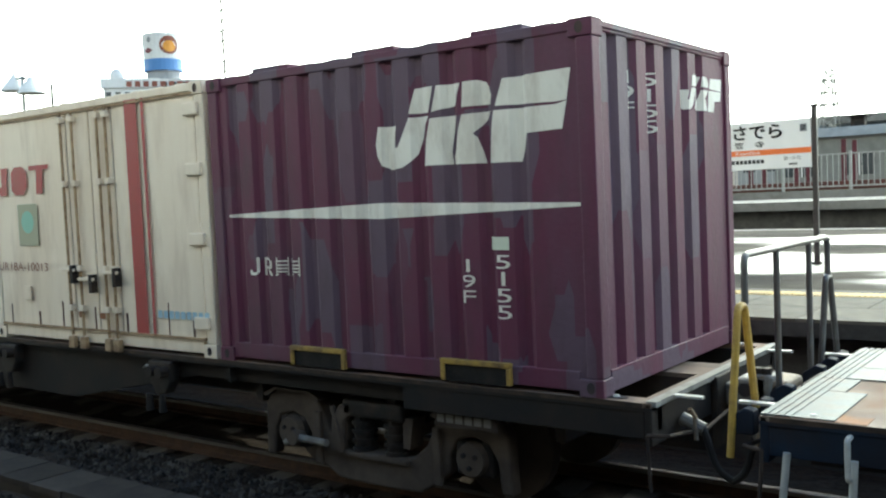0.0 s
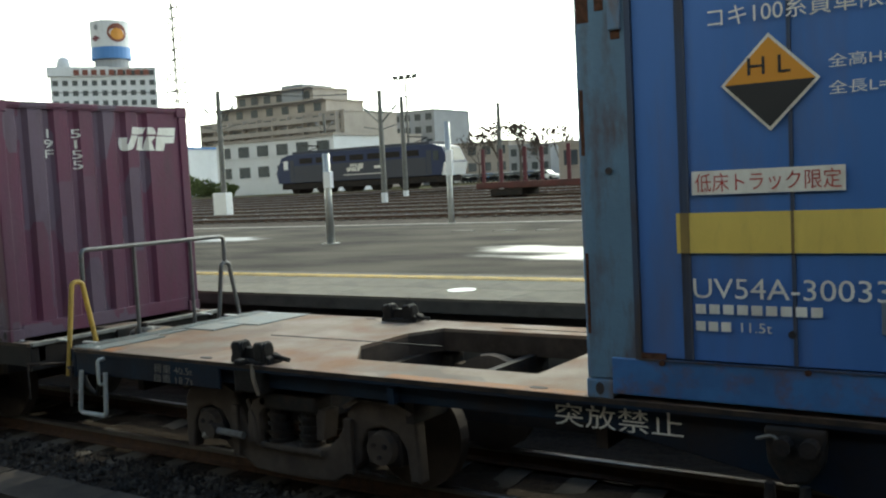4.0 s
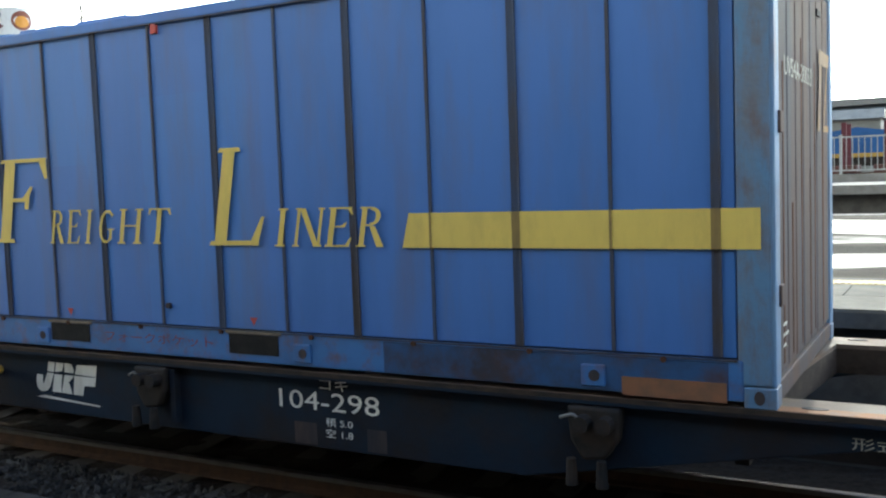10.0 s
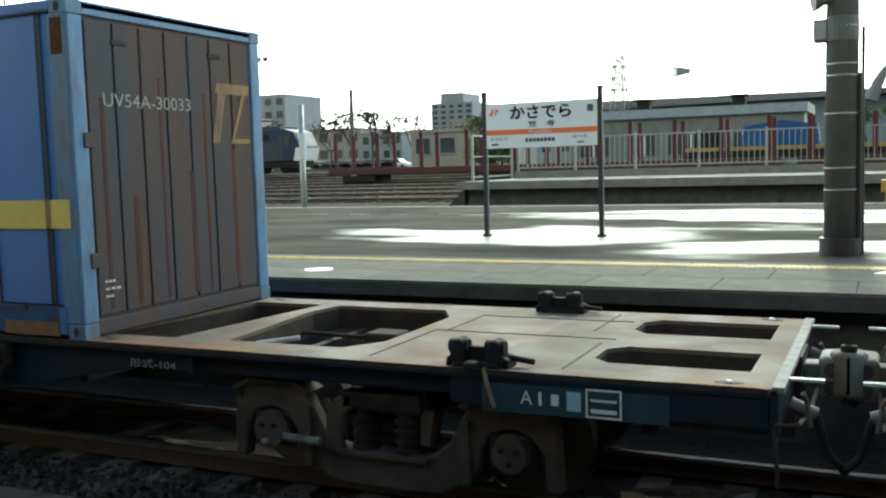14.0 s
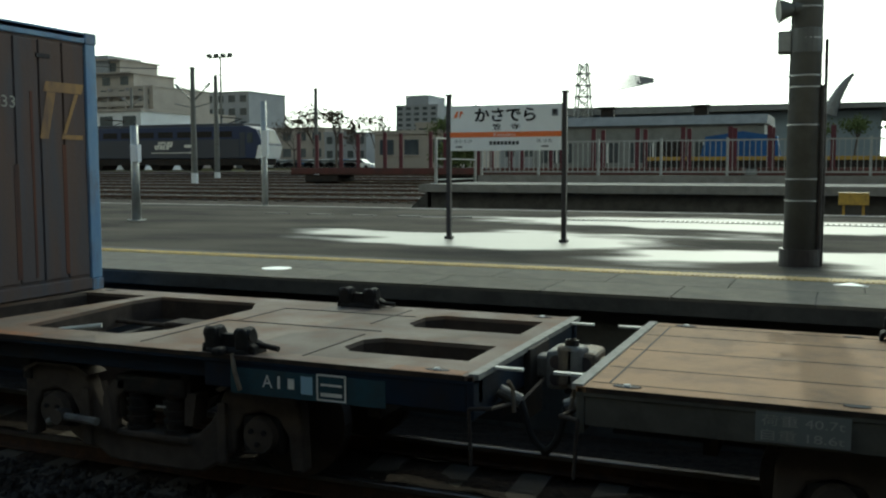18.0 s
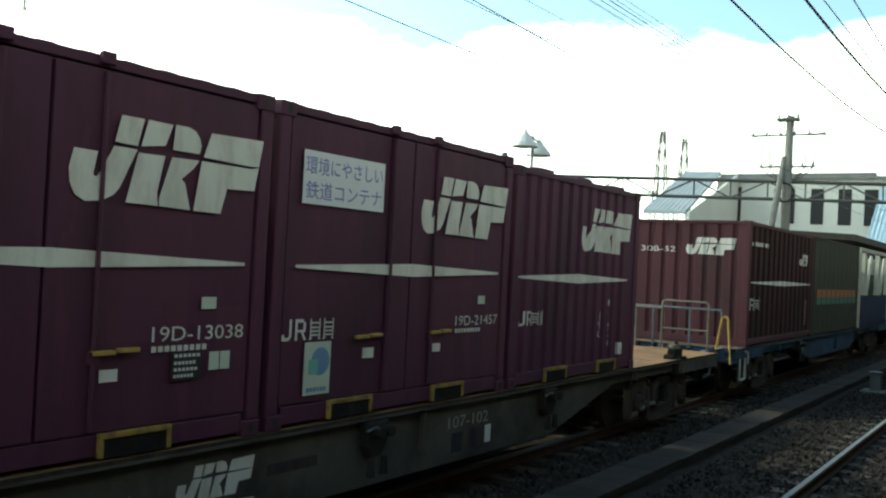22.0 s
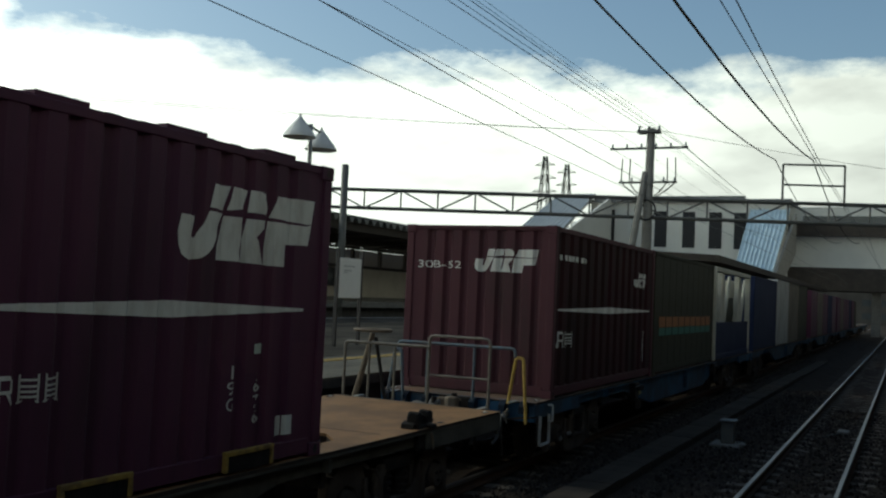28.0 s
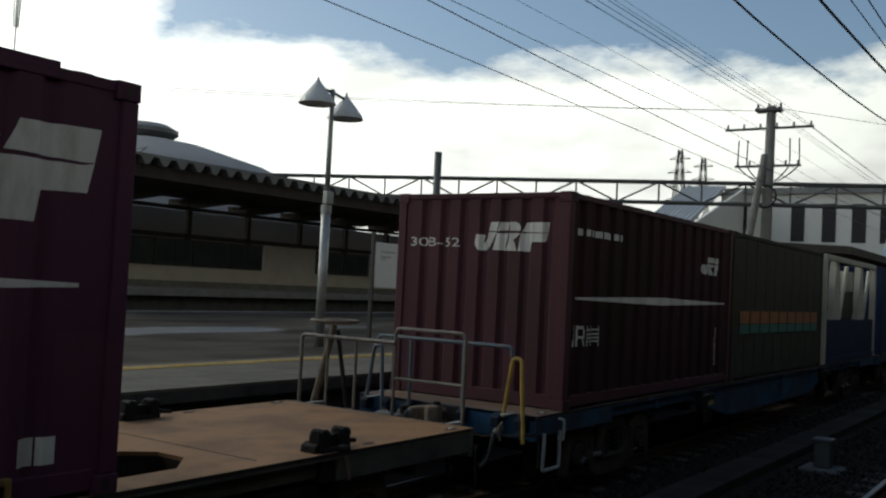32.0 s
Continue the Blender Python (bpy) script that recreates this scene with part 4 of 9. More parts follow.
def maroon_folded(x, label, paint, dark, number_cols, H=2.5):
    """Twelve-foot container with folded sheet walls."""
    L = 3.715
    t = container(x, L, H, label, paint)
    pr = [(u + 0.12, d + 0.02) for u, d in ribs(L - 0.24, 0.10, 0.285, 0.034)]
    part("side_wall", sheet(pr, 0.10, H - 0.06), paint, t, "folded steel side wall")
    far = sheet(pr, 0.10, H - 0.06)
    bmesh.ops.transform(far, matrix=Matrix.Translation((0, WIDE, 0)) @ Matrix.Diagonal((1, -1, 1, 1)), verts=far.verts[:])
    bmesh.ops.reverse_faces(far, faces=far.faces[:])
    part("side_wall", far, paint, t, "folded steel side wall")
    er = [(u + 0.12, d + 0.02) for u, d in ribs(WIDE - 0.24, 0.12, 0.30, 0.045)]
    for xx, sg in ((0, 1), (L, -1)):
        e = sheet(er, 0.12, H - 0.06)
        m = Matrix(((0, sg, 0, xx), (1, 0, 0, 0), (0, 0, 1, 0), (0, 0, 0, 1)))
        bmesh.ops.transform(e, matrix=m, verts=e.verts[:])
        bmesh.ops.recalc_face_normals(e, faces=e.faces[:])
        part("end_wall", e, paint, t, "folded steel end wall")
    roof(t, L, WIDE, H, paint)
    part("floor", box(0.1, L - 0.1, 0.1, WIDE - 0.1, 0.06, 0.12), STEEL_DARK, t)
    posts(t, L, WIDE, H, paint)
    castings(t, L, WIDE, H, dark)
    frame_rails(t, L, WIDE, H, paint, 0.16)
    fork_pocket(t, 0.88, 0.60, YELLOW_DIRTY)
    fork_pocket(t, 2.42, 0.60, YELLOW_DIRTY)
    return t, pr, er


def near_marks(t, pr, up=0.0, long=3.40, shift=0.0):
    mark("emblem", emblem(), (1.88 + shift, 1.55 + up), WHITE_DECAL, t, pr, label="large pale emblem in plain slanted blocks")
    mark("bar", wedge_bar(long, 0.12), (0.19 + shift * 0.4, 1.25), WHITE_DECAL, t, pr, label="long tapered white bar")


def column(t, text, at, w, h, pr, step=None):
    """Figures one below another."""
    step = step or h * 1.22
    for i, ch in enumerate(text):
        bm = words(ch, w if ch not in "1I-" else w * 0.25, h if ch != "-" else h * 0.14)
        mark("figure", bm, (at[0] + (w * 0.375 if ch in "1I-" else 0), at[1] - i * step), WHITE_DECAL, t, pr)


def container_5155():
    t, pr, er = maroon_folded(-27.04, "maroon folded-steel freight container with grey worn patches", MAROON_FADED, MAROON_FADED, None, 2.43)
    near_marks(t, pr)
    column(t, "19F", (2.62, 0.80), 0.12, 0.090, pr)
    column(t, "5155", (2.91, 0.825), 0.125, 0.095, pr)
    mark("plate", bars(0.16, 0.09, 1, 0), (2.87, 0.955), STICKER, t, pr, label="small pale plate")
    mark("lettering_bar", operator_mark(0.62, 0.15), (0.42, 0.745), WHITE_DECAL, t, pr)
    # right-hand end
    for text, u, top, w, h in (("19F", 0.58, 2.06, 0.09, 0.088), ("5155", 0.90, 2.06, 0.095, 0.092)):
        for i, ch in enumerate(text):
            bm = words(ch, w if ch != "1" else w * 0.25, h)
            ob = mark("figure", bm, (u + (w * 0.4 if ch == "1" else 0), top - i * h * 1.22), WHITE_DECAL, t, er, "right")
            ob.location.x = 3.715
    ob = mark("emblem", emblem(0.47), (1.50, 1.92), WHITE_DECAL, t, er, "right", label="small pale emblem")
    ob.location.x = 3.715


def container_16761():
    t, pr, er = maroon_folded(9.95, "dark maroon folded-steel freight container with white markings", MAROON, MAROON, None)
    near_marks(t, pr, 0.05, 3.22, -0.08)
    column(t, "19G", (2.43, 0.72), 0.12, 0.10, pr)
    column(t, "16761", (2.75, 0.72), 0.12, 0.10, pr)
    mark("plate", bars(0.13, 0.08, 1, 0), (2.74, 0.90), STICKER, t, pr)
    mark("sticker", bars(0.24, 0.16, 2, 0.08), (3.06, 0.22), WHITE_DECAL, t, pr, label="two small white stickers")
    mark("lettering_bar", operator_mark(0.64, 0.17), (0.26, 0.69), WHITE_DECAL, t, pr)


def smooth_maroon(x, number, detailed):
    """Twelve-foot container with flat doors between posts."""
    L, H = 3.715, 2.56
    t = container(x, L, H, "maroon steel freight container with flat side doors and slogan panel", MAROON)
    joints = [0.13, 1.48, 1.83, 2.22, 3.585]
    for i, (a, b) in enumerate(zip(joints, joints[1:])):
        part("door_panel" if i in (0, 3) else "post_panel", box(a + 0.012, b - 0.012, 0.018 if i in (0, 3) else 0.004, 0.07, 0.18, H - 0.09), MAROON, t, bevel=0.008)
    part("side_wall", box(0.12, L - 0.12, 0.045, 0.10, 0.12, H - 0.06), SEAM_DARK, t)
    part("side_wall", box(0.12, L - 0.12, WIDE - 0.10, WIDE - 0.02, 0.12, H - 0.06), MAROON, t)
    for a in (1.5, 2.2):
        part("lock_rod", rod((a, -0.012, 0.2), (a, -0.012, H - 0.1), 0.016, n=8), MAROON, t, "door locking rod")
        part("rod_guide", box(a - 0.05, a + 0.05, -0.03, 0.02, H - 0.06, H + 0.02), MAROON, t, "worn rod guide", bevel=0.008)
        part("rod_guide", box(a - 0.04, a + 0.04, -0.03, 0.02, 0.62, 0.70), MAROON, t)
    er = [(u + 0.12, d + 0.02) for u, d in ribs(WIDE - 0.24, 0.12, 0.30, 0.045)]
    for xx, sg in ((0, 1), (L, -1)):
        e = sheet(er, 0.12, H - 0.06)
        bmesh.ops.transform(e, matrix=Matrix(((0, sg, 0, xx), (1, 0, 0, 0), (0, 0, 1, 0), (0, 0, 0, 1))), verts=e.verts[:])
        bmesh.ops.recalc_face_normals(e, faces=e.faces[:])
        part("end_wall", e, MAROON, t, "folded steel end wall")
    roof(t, L, WIDE, H, MAROON, bumps=False)
    part("floor", box(0.1, L - 0.1, 0.1, WIDE - 0.1, 0.06, 0.12), STEEL_DARK, t)
    posts(t, L, WIDE, H, MAROON)
    castings(t, L, WIDE, H, MAROON)
    frame_rails(t, L, WIDE, H, MAROON, 0.17)
    fork_pocket(t, 0.72, 0.60, YELLOW_DIRTY)
    fork_pocket(t, 2.28, 0.58, YELLOW_DIRTY)
    near = [(0, 0.004), (L, 0.004)]
    mark("emblem", emblem(0.99), (1.96, 1.635), WHITE_DECAL, t, near, proud=0.008, label="large pale emblem in plain slanted blocks")
    mark("bar", wedge_bar(3.24, 0.12), (0.24, 1.28), WHITE_DECAL, t, near, proud=0.008, label="long tapered white bar")
    panel = mark("slogan_panel", bars(1.08, 0.43, 1, 0), (0.28, 1.785), SIGN_PANEL, t, near, proud=0.006, label="pale slogan panel")
    mark("slogan", words("環境にやさしい", 1.02, 0.145), (0.305, 2.025), VIOLET_DECAL, panel, near, proud=0.010)
    mark("slogan", words("鉄道コンテナ", 1.00, 0.145), (0.315, 1.825), VIOLET_DECAL, panel, near, proud=0.010)
    mark("lettering_bar", operator_mark(0.66, 0.17), (0.12, 0.69), WHITE_DECAL, t, near, proud=0.008)
    st = mark("sticker", bars(0.33, 0.43, 1, 0), (0.40, 0.24), STICKER, t, near, proud=0.006, label="pale sticker with a blue globe print")
    k = 20
    mark("print", flat([[(0.20 + 0.115 * math.cos(6.283 * i / k), 0.27 + 0.115 * math.sin(6.283 * i / k)) for i in range(k)]]), (0.40, 0.24), STICKER_BLUE, st, near, proud=0.009)
    mark("print", flat([[(0.05, 0.17), (0.17, 0.17), (0.17, 0.29), (0.05, 0.29)]]), (0.40, 0.24), STICKER_GREEN, st, near, proud=0.012)
    mark("print", bars(0.25, 0.035, 6), (0.44, 0.265), STICKER_BLUE, st, near, proud=0.009)
    mark("number", words(number, 0.84, 0.10), (2.66, 0.74), WHITE_DECAL, t, near, proud=0.008, label="white container number")
    mark("small_print", bars(0.5, 0.04, 9), (2.66, 0.67), WHITE_DECAL, t, near, proud=0.008)
    mark("plate", bars(0.14, 0.085, 1, 0), (3.08, 0.955), STICKER, t, near, proud=0.008)
    for a in (1.04, 2.18):
        part("handle", box(a, a + 0.17, -0.045, 0.0, 0.675, 0.705), YELLOW_STEEL, t, "yellow door handle", bevel=0.006)
        part("handle", box(a + 0.2, a + 0.36, -0.045, 0.0, 0.685, 0.715), YELLOW_STEEL, t, "yellow door handle", bevel=0.006)
    mark("label_plate", bars(0.16, 0.09, 1, 0), (1.16, 0.50), WHITE_DECAL, t, near, proud=0.006)
    mark("label_plate", bars(0.14, 0.08, 1, 0), (2.26, 0.50), WHITE_DECAL, t, near, proud=0.006)
    if detailed:
        pl = mark("data_plate", bars(0.27, 0.20, 1, 0), (2.84, 0.465), BLACK, t, near, proud=0.006, label="black data plate with white print")
        for z, w in ((0.625, 0.24), (0.575, 0.20), (0.53, 0.22), (0.485, 0.18)):
            mark("small_print", bars(w, 0.022, 6), (2.86, z), WHITE_DECAL, pl, near, proud=0.009)
        mark("sticker", bars(0.21, 0.13, 2, 0.1), (3.18, 0.52), STICKER, t, near, proud=0.006)
        mark("small_print", bars(0.03, 0.09, 1, 0), (1.0, 0.22), WHITE_DECAL, t, near, proud=0.006)
        # left-hand end, read from its own front: far to near
        def end_mark(name, bm, at, mat, label=""):
            ob = mark(name, bm, (-WIDE + at[0], at[1]), mat, t, [(-b, d) for b, d in er[::-1]], "left", label=label)
            return ob
        end_mark("emblem", emblem(0.50), (1.30, 1.72), WHITE_DECAL, "small pale emblem")
        for i, ch in enumerate("19D-13038"):
            end_mark("figure", words(ch, 0.10 if ch not in "1-" else 0.03, 0.10 if ch != "-" else 0.02), (0.42, 2.03 - i * 0.135), WHITE_DECAL)
        end_mark("sticker", bars(0.20, 0.09, 1, 0), (1.95, 0.22), STICKER)
        end_mark("sticker", bars(0.08, 0.08, 1, 0), (2.26, 0.22), STICKER)
    return t


def blue_container():
    """Thirty-foot ventilated container, blue with a yellow band."""
    L, H = 9.41, 2.641
    t = thing("freight_container", (along(-16.97), SIDE, DECK), "long blue freight container with a yellow band, rusty at the seams", "container", "freight containers")
    MOVERS.append(t)
    seams = [0.66 + 0.603 * i for i in range(15)]
    edges = [0.36] + seams + [L - 0.20]
    for i, (a, b) in enumerate(zip(edges, edges[1:])):
        part("side_panel", box(a + 0.008, b - 0.008, 0.010, 0.06, 0.27, H - 0.085), BLUE_PAINT, t, bevel=0.005)
    part("side_wall", box(0.12, L - 0.12, 0.03, 0.10, 0.1, H - 0.06), SEAM_DARK, t)
    part("side_wall", box(0.12, L - 0.12, WIDE - 0.10, WIDE - 0.01, 0.1, H - 0.06), BLUE_PAINT, t)
    for i, s in enumerate(seams):
        if i % 2 == 0:
            part("seam_channel", prism([(s - 0.027, 0.012), (s - 0.027, -0.006), (s - 0.012, 0.006), (s + 0.012, 0.006), (s + 0.027, -0.006), (s + 0.027, 0.012)], "z", 0.27, H - 0.085), SEAM_BLUE, t, "grimy vertical channel")
        else:
            part("seam_bead", box(s - 0.010, s + 0.010, -0.004, 0.02, 0.27, H - 0.085), SEAM_BLUE, t)
    part("corner_panel", box(0.02, 0.34, -0.004, 0.06, 0.12, H - 0.11), BLUE_RUSTY, t, "worn pale blue corner panel with rust", bevel=0.01)
    part("edge_strip", box(0.33, 0.365, -0.010, 0.05, 0.2, H - 0.085), SEAM_BLUE, t)
    part("corner_panel", box(L - 0.20, L - 0.02, -0.004, 0.06, 0.12, H - 0.11), BLUE_WORN, t, bevel=0.01)
    part("bottom_rail", box(0.17, L - 0.17, -0.012, 0.08, 0.03, 0.26), BLUE_CHIPPED, t, "blue bottom rail, chipped and rusting", bevel=0.01)
    part("rail_soot", box(6.9, L - 0.25, -0.0145, 0.0, 0.035, 0.245), RAIL_SOOT, t, "soot-browned stretch of the bottom rail", bevel=0.003)
    part("bottom_rail", box(0.17, L - 0.17, WIDE - 0.08, WIDE, 0.03, 0.2), BLUE_PAINT, t, bevel=0.01)
    part("top_rail", box(0.17, L - 0.17, -0.006, 0.08, H - 0.08, H), BLUE_PAINT, t, bevel=0.01)
    part("top_rail", box(0.17, L - 0.17, WIDE - 0.08, WIDE, H - 0.08, H), BLUE_PAINT, t, bevel=0.01)
    castings(t, L, WIDE, H, BLUE_WORN)
    roof(t, L, WIDE, H - 0.01, BLUE_PAINT, bumps=False)
    for u in (3.4, 4.1, 6.6, 7.3):
        part("roof_hatch", box(u, u + 0.55, 0.02, 0.5, H - 0.02, H + 0.025), BLUE_PAINT, t, bevel=0.01)
    part("floor", box(0.1, L - 0.1, 0.1, WIDE - 0.1, 0.06, 0.12), STEEL_DARK, t)
    # pockets, locks and plates along the bottom rail
    for u in (3.60, 5.55):
        # black block in place of a cut slot, its shade given by colour
        part("fork_slot", box(u, u + 0.46, -0.018, 0.05, 0.09, 0.235), SOOT_AND_SLOT_SHADE, t, "black block for the shade in a fork-lift slot")
        part("slot_lintel", box(u - 0.03, u + 0.49, -0.022, 0.03, 0.237, 0.262), COUPLER_TAN, t, "scuffed slot lintel", bevel=0.005)
        mark("arrow", flat([[(0, 0.06), (0.035, 0), (0.07, 0.06)]]), (u + 0.20, 0.30), RED_DECAL, t, None)
    mark("red_notice", words("フォークポケット", 1.15, 0.085), (4.24, 0.115), RED_WORN, t, None, proud=0.016, label="dull red notice lettering")
    for u in (2.02, 3.42, 6.15, 8.3):
        part("lock_boss", box(u, u + 0.15, -0.03, 0.0, 0.06, 0.19), BLUE_CHIPPED, t, bevel=0.008)
        part("lock_hole", rod((u + 0.085, -0.034, 0.125), (u + 0.085, -0.02, 0.125), 0.035, n=12), SEAM_DARK, t)
    # chipped corners and rust runs
    for u0, u1, z0, z1 in ((0.02, 0.10, 2.3, 2.52), (0.14, 0.20, 2.36, 2.50), (0.24, 0.30, 2.18, 2.24), (0.02, 0.045, 1.5, 1.9), (0.02, 0.04, 0.4, 0.9), (0.36, 0.52, 0.262, 0.30), (0.18, 0.30, 0.125, 0.16)):
        part("rust_scab", box(u0, u1, -0.0075, 0.0, z0, z1), RUST_SCAB, t, "scab of dark rust", bevel=0.002)
    for k in range(11):
        u = 0.5 + k * 0.83
        part("rail_bolt", rod((u, -0.03, 0.245), (u, 0.0, 0.245), 0.018, n=8), RUST_SCAB, t)
    part("top_lip", box(0.17, L - 0.17, -0.016, 0.0, H - 0.092, H - 0.080), SEAM_BLUE, t, "grimy top lip")
    part("rail_lip", box(0.36, L - 0.2, -0.020, 0.0, 0.252, 0.262), SEAM_BLUE, t, "grimy lip of the bottom rail")
    part("orange_plate", box(8.55, 9.15, -0.018, 0.0, 0.02, 0.13), RUST_PLATE, t, "rusty notice plate")
    # small door with a frame, vents and studs
    part("hatch_frame", box(1.70, 2.00, -0.006, 0.02, 0.47, 0.655), BLUE_WORN, t, bevel=0.004)
    part("hatch", box(1.725, 1.975, -0.010, 0.02, 0.495, 0.63), BLUE_PAINT, t, "small framed hatch", bevel=0.004)
    part("vent", box(1.77, 1.93, -0.012, 0.02, 0.34, 0.42), SEAM_DARK, t, "small dark vent")
    for u, z in ((1.25, 0.45), (0.20, 1.4), (4.95, 0.42)):
        part("stud", rod((u, -0.02, z), (u, 0.02, z), 0.022, n=10), SEAM_DARK, t)
    part("bracket", box(0.23, 0.31, -0.03, 0.0, 2.23, 2.47), BLUE_WORN, t, "rusty lock bracket", bevel=0.01)
    part("bracket", box(0.24, 0.36, -0.016, 0.0, 2.42, 2.47), RED_DECAL, t)
    part("marker", box(4.93, 4.985, -0.016, 0.02, 2.48, 2.555), RED_DECAL, t, "small red marker")
    # ends: sooty doors
    for xx, sg in ((0.0, 1), (L, -1)):
        xs = sorted((xx + sg * 0.025, xx + sg * 0.07))
        soot = BLUE_SOOT if sg < 0 else BLUE_WORN
        part("end_wall", box(xs[0], xs[1], 0.12, WIDE - 0.12, 0.12, H - 0.1), soot, t, "streaked grey-brown end wall")
        xs = sorted((xx + sg * 0.006, xx + sg * 0.03))
        for k in range(7):
            # shallow grooves part the pressed panels
            y0 = 0.17 + k * (WIDE - 0.34) / 7
            part("end_panel", box(xs[0], xs[1], y0 + 0.012, y0 + (WIDE - 0.34) / 7 - 0.012, 0.16, H - 0.14), soot, t, bevel=0.010)
        for y in (0.0, WIDE - 0.16):
            xs = sorted((xx - sg * 0.004, xx + sg * 0.17))
            part("corner_post", box(xs[0], xs[1], y + 0.004, y + 0.156, 0.115, H - 0.115), BLUE_WORN if sg > 0 else BLUE_PALE, t, bevel=0.015)
        xs = sorted((xx, xx + sg * 0.1))
        part("end_sill", box(xs[0], xs[1], 0.15, WIDE - 0.15, 0.01, 0.13), BLUE_SOOT, t, bevel=0.01)
        part("end_header", box(xs[0], xs[1], 0.15, WIDE - 0.15, H - 0.11, H), BLUE_PALE, t, bevel=0.01)
    for k, z in enumerate((0.55, 1.5)):
        part("door_hinge", box(L - 0.03, L + 0.02, 0.10, 0.20, z, z + 0.12), BLUE_SOOT, t, bevel=0.008)
    for y in (0.45, 1.65):
        part("end_vent", box(L - 0.01, L + 0.006, y, y + 0.17, 2.33, 2.37), SEAM_DARK, t)
    for y, z, w, h in ((0.30, 0.2, 0.04, 1.7), (0.62, 0.2, 0.05, 0.9), (0.98, 0.2, 0.03, 1.9), (1.34, 0.2, 0.06, 1.1), (1.56, 0.2, 0.03, 1.8), (1.95, 0.2, 0.05, 1.3)):
        part("rust_run", box(L - 0.012, L - 0.003, y, y + w, z, z + h), RUST_RUN, t, "rust run down the end wall")
    ob = mark("number", words("UV54A-30033", 1.05, 0.11), (0.33, 1.83), DIM_DECAL, t, None, "right", proud=0.003)
    ob.location.x = L
    ob = mark("slanted_print", flat([[(0.06, 0.46), (0.56, 0.46), (0.60, 0.56), (0.10, 0.56)], [(0.0, 0.0), (0.11, 0.0), (0.22, 0.455), (0.11, 0.455)], [(0.30, 0.05), (0.34, 0.05), (0.52, 0.455), (0.47, 0.455)], [(0.28, 0.0), (0.56, 0.0), (0.57, 0.045), (0.29, 0.045)]]), (1.66, 1.55), AMBER_FADED, t, None, "right", proud=0.003, label="faded amber print in slanted strokes")
    ob.location.x = L
    for u, z, w, h in ((0.24, 0.42, 0.12, 0.02), (0.24, 0.36, 0.18, 0.02), (0.24, 0.30, 0.09, 0.02)):
        ob = mark("small_print", bars(w, h, 3), (u, z), WHITE_DECAL, t, None, "right", proud=0.003)
        ob.location.x = L
    # worn-off paint at the top of the far corner
    part("rust_scab", box(L - 0.17, L - 0.05, -0.0075, 0.0, 2.22, 2.50), RUST_SCAB, t, "patch of red rust", bevel=0.002)
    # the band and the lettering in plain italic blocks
    mark("band", flat([[(0.49, 0.0), (2.69, 0.0), (2.745, 0.233), (0.49, 0.233)]]), (0.12, 0.90), YELLOW_DECAL, t, None, proud=0.009, label="yellow painted band")
    mark("band", flat([[(0, 0), (2.26, 0.0), (2.26, 0.226), (0.055, 0.226)]]), (7.08, 0.875), YELLOW_DECAL, t, None, proud=0.009, label="yellow painted band")
    for i, u in enumerate(seams):
        # grimy paint where the seams run under the band
        if u < 2.7 or u > 7.2:
            h = 0.027 if i % 2 == 0 else 0.008
            z = 0.90 if u < 4 else 0.875
            part("band_seam", box(u - h, u + h, -0.0115, -0.004, z, z + (0.233 if u < 4 else 0.226)), YELLOW_GRIMED, t, "grimy seam across the band")
    for bm, at in company_blocks():
        mark("yellow_block", bm, at, YELLOW_DECAL, t, None, proud=0.009)
    mark("notice", words("コキ100系貨車限定", 1.03, 0.115), (0.83, 2.165), WHITE_DECAL, t, None, proud=0.009, label="white notice lettering")
    mark("notice", words("全高H=2641", 0.50, 0.07), (1.465, 1.88), WHITE_DECAL, t, None, proud=0.009)
    mark("notice", words("全長L=9410", 0.49, 0.07), (1.465, 1.74), WHITE_DECAL, t, None, proud=0.009)
    plate_ = mark("notice_panel", bars(0.83, 0.135, 1, 0), (0.71, 1.235), WHITE_DECAL, t, None, proud=0.009, label="white notice panel")
    mark("notice", words("低床トラック限定", 0.79, 0.105), (0.73, 1.25), RED_DECAL, plate_, None, proud=0.012)
    mark("number", words("UV54A-30033", 1.05, 0.115), (0.70, 0.64), WHITE_DECAL, t, None, proud=0.009, label="white container number")
    mark("small_print", bars(0.72, 0.055, 9), (0.71, 0.55), WHITE_DECAL, t, None, proud=0.009)
    mark("small_print", bars(0.22, 0.055, 3), (0.71, 0.45), WHITE_DECAL, t, None, proud=0.009)
    mark("weight", words("11.5t", 0.17, 0.055), (0.97, 0.45), WHITE_DECAL, t, None, proud=0.009)
    d = 0.265
    c = (1.16, 1.837)
    k = thing_part("hazard_diamond", t)
    mark("rim", flat([[(-d, 0), (0, -d), (d, 0), (0, d)]]), c, WHITE_DECAL, k, None, proud=0.008)
    i = d - 0.022
    mark("upper", flat([[(-i, 0), (i, 0), (0, i)]]), c, AMBER, k, None, proud=0.011, label="orange upper half")
    mark("lower", flat([[(-i, 0), (0, -i), (i, 0)]]), c, BLACK, k, None, proud=0.011, label="black lower half")
    mark("letters", words("H L", 0.23, 0.095), (c[0] - 0.115, c[1] + 0.045), BLACK, k, None, proud=0.014)


def thing_part(name, parent):
    """A thin backing plate that carries a sign's pieces."""
    return part(name, box(1.06, 1.26, 0.0, 0.012, 1.74, 1.94), BLUE_PAINT, parent)


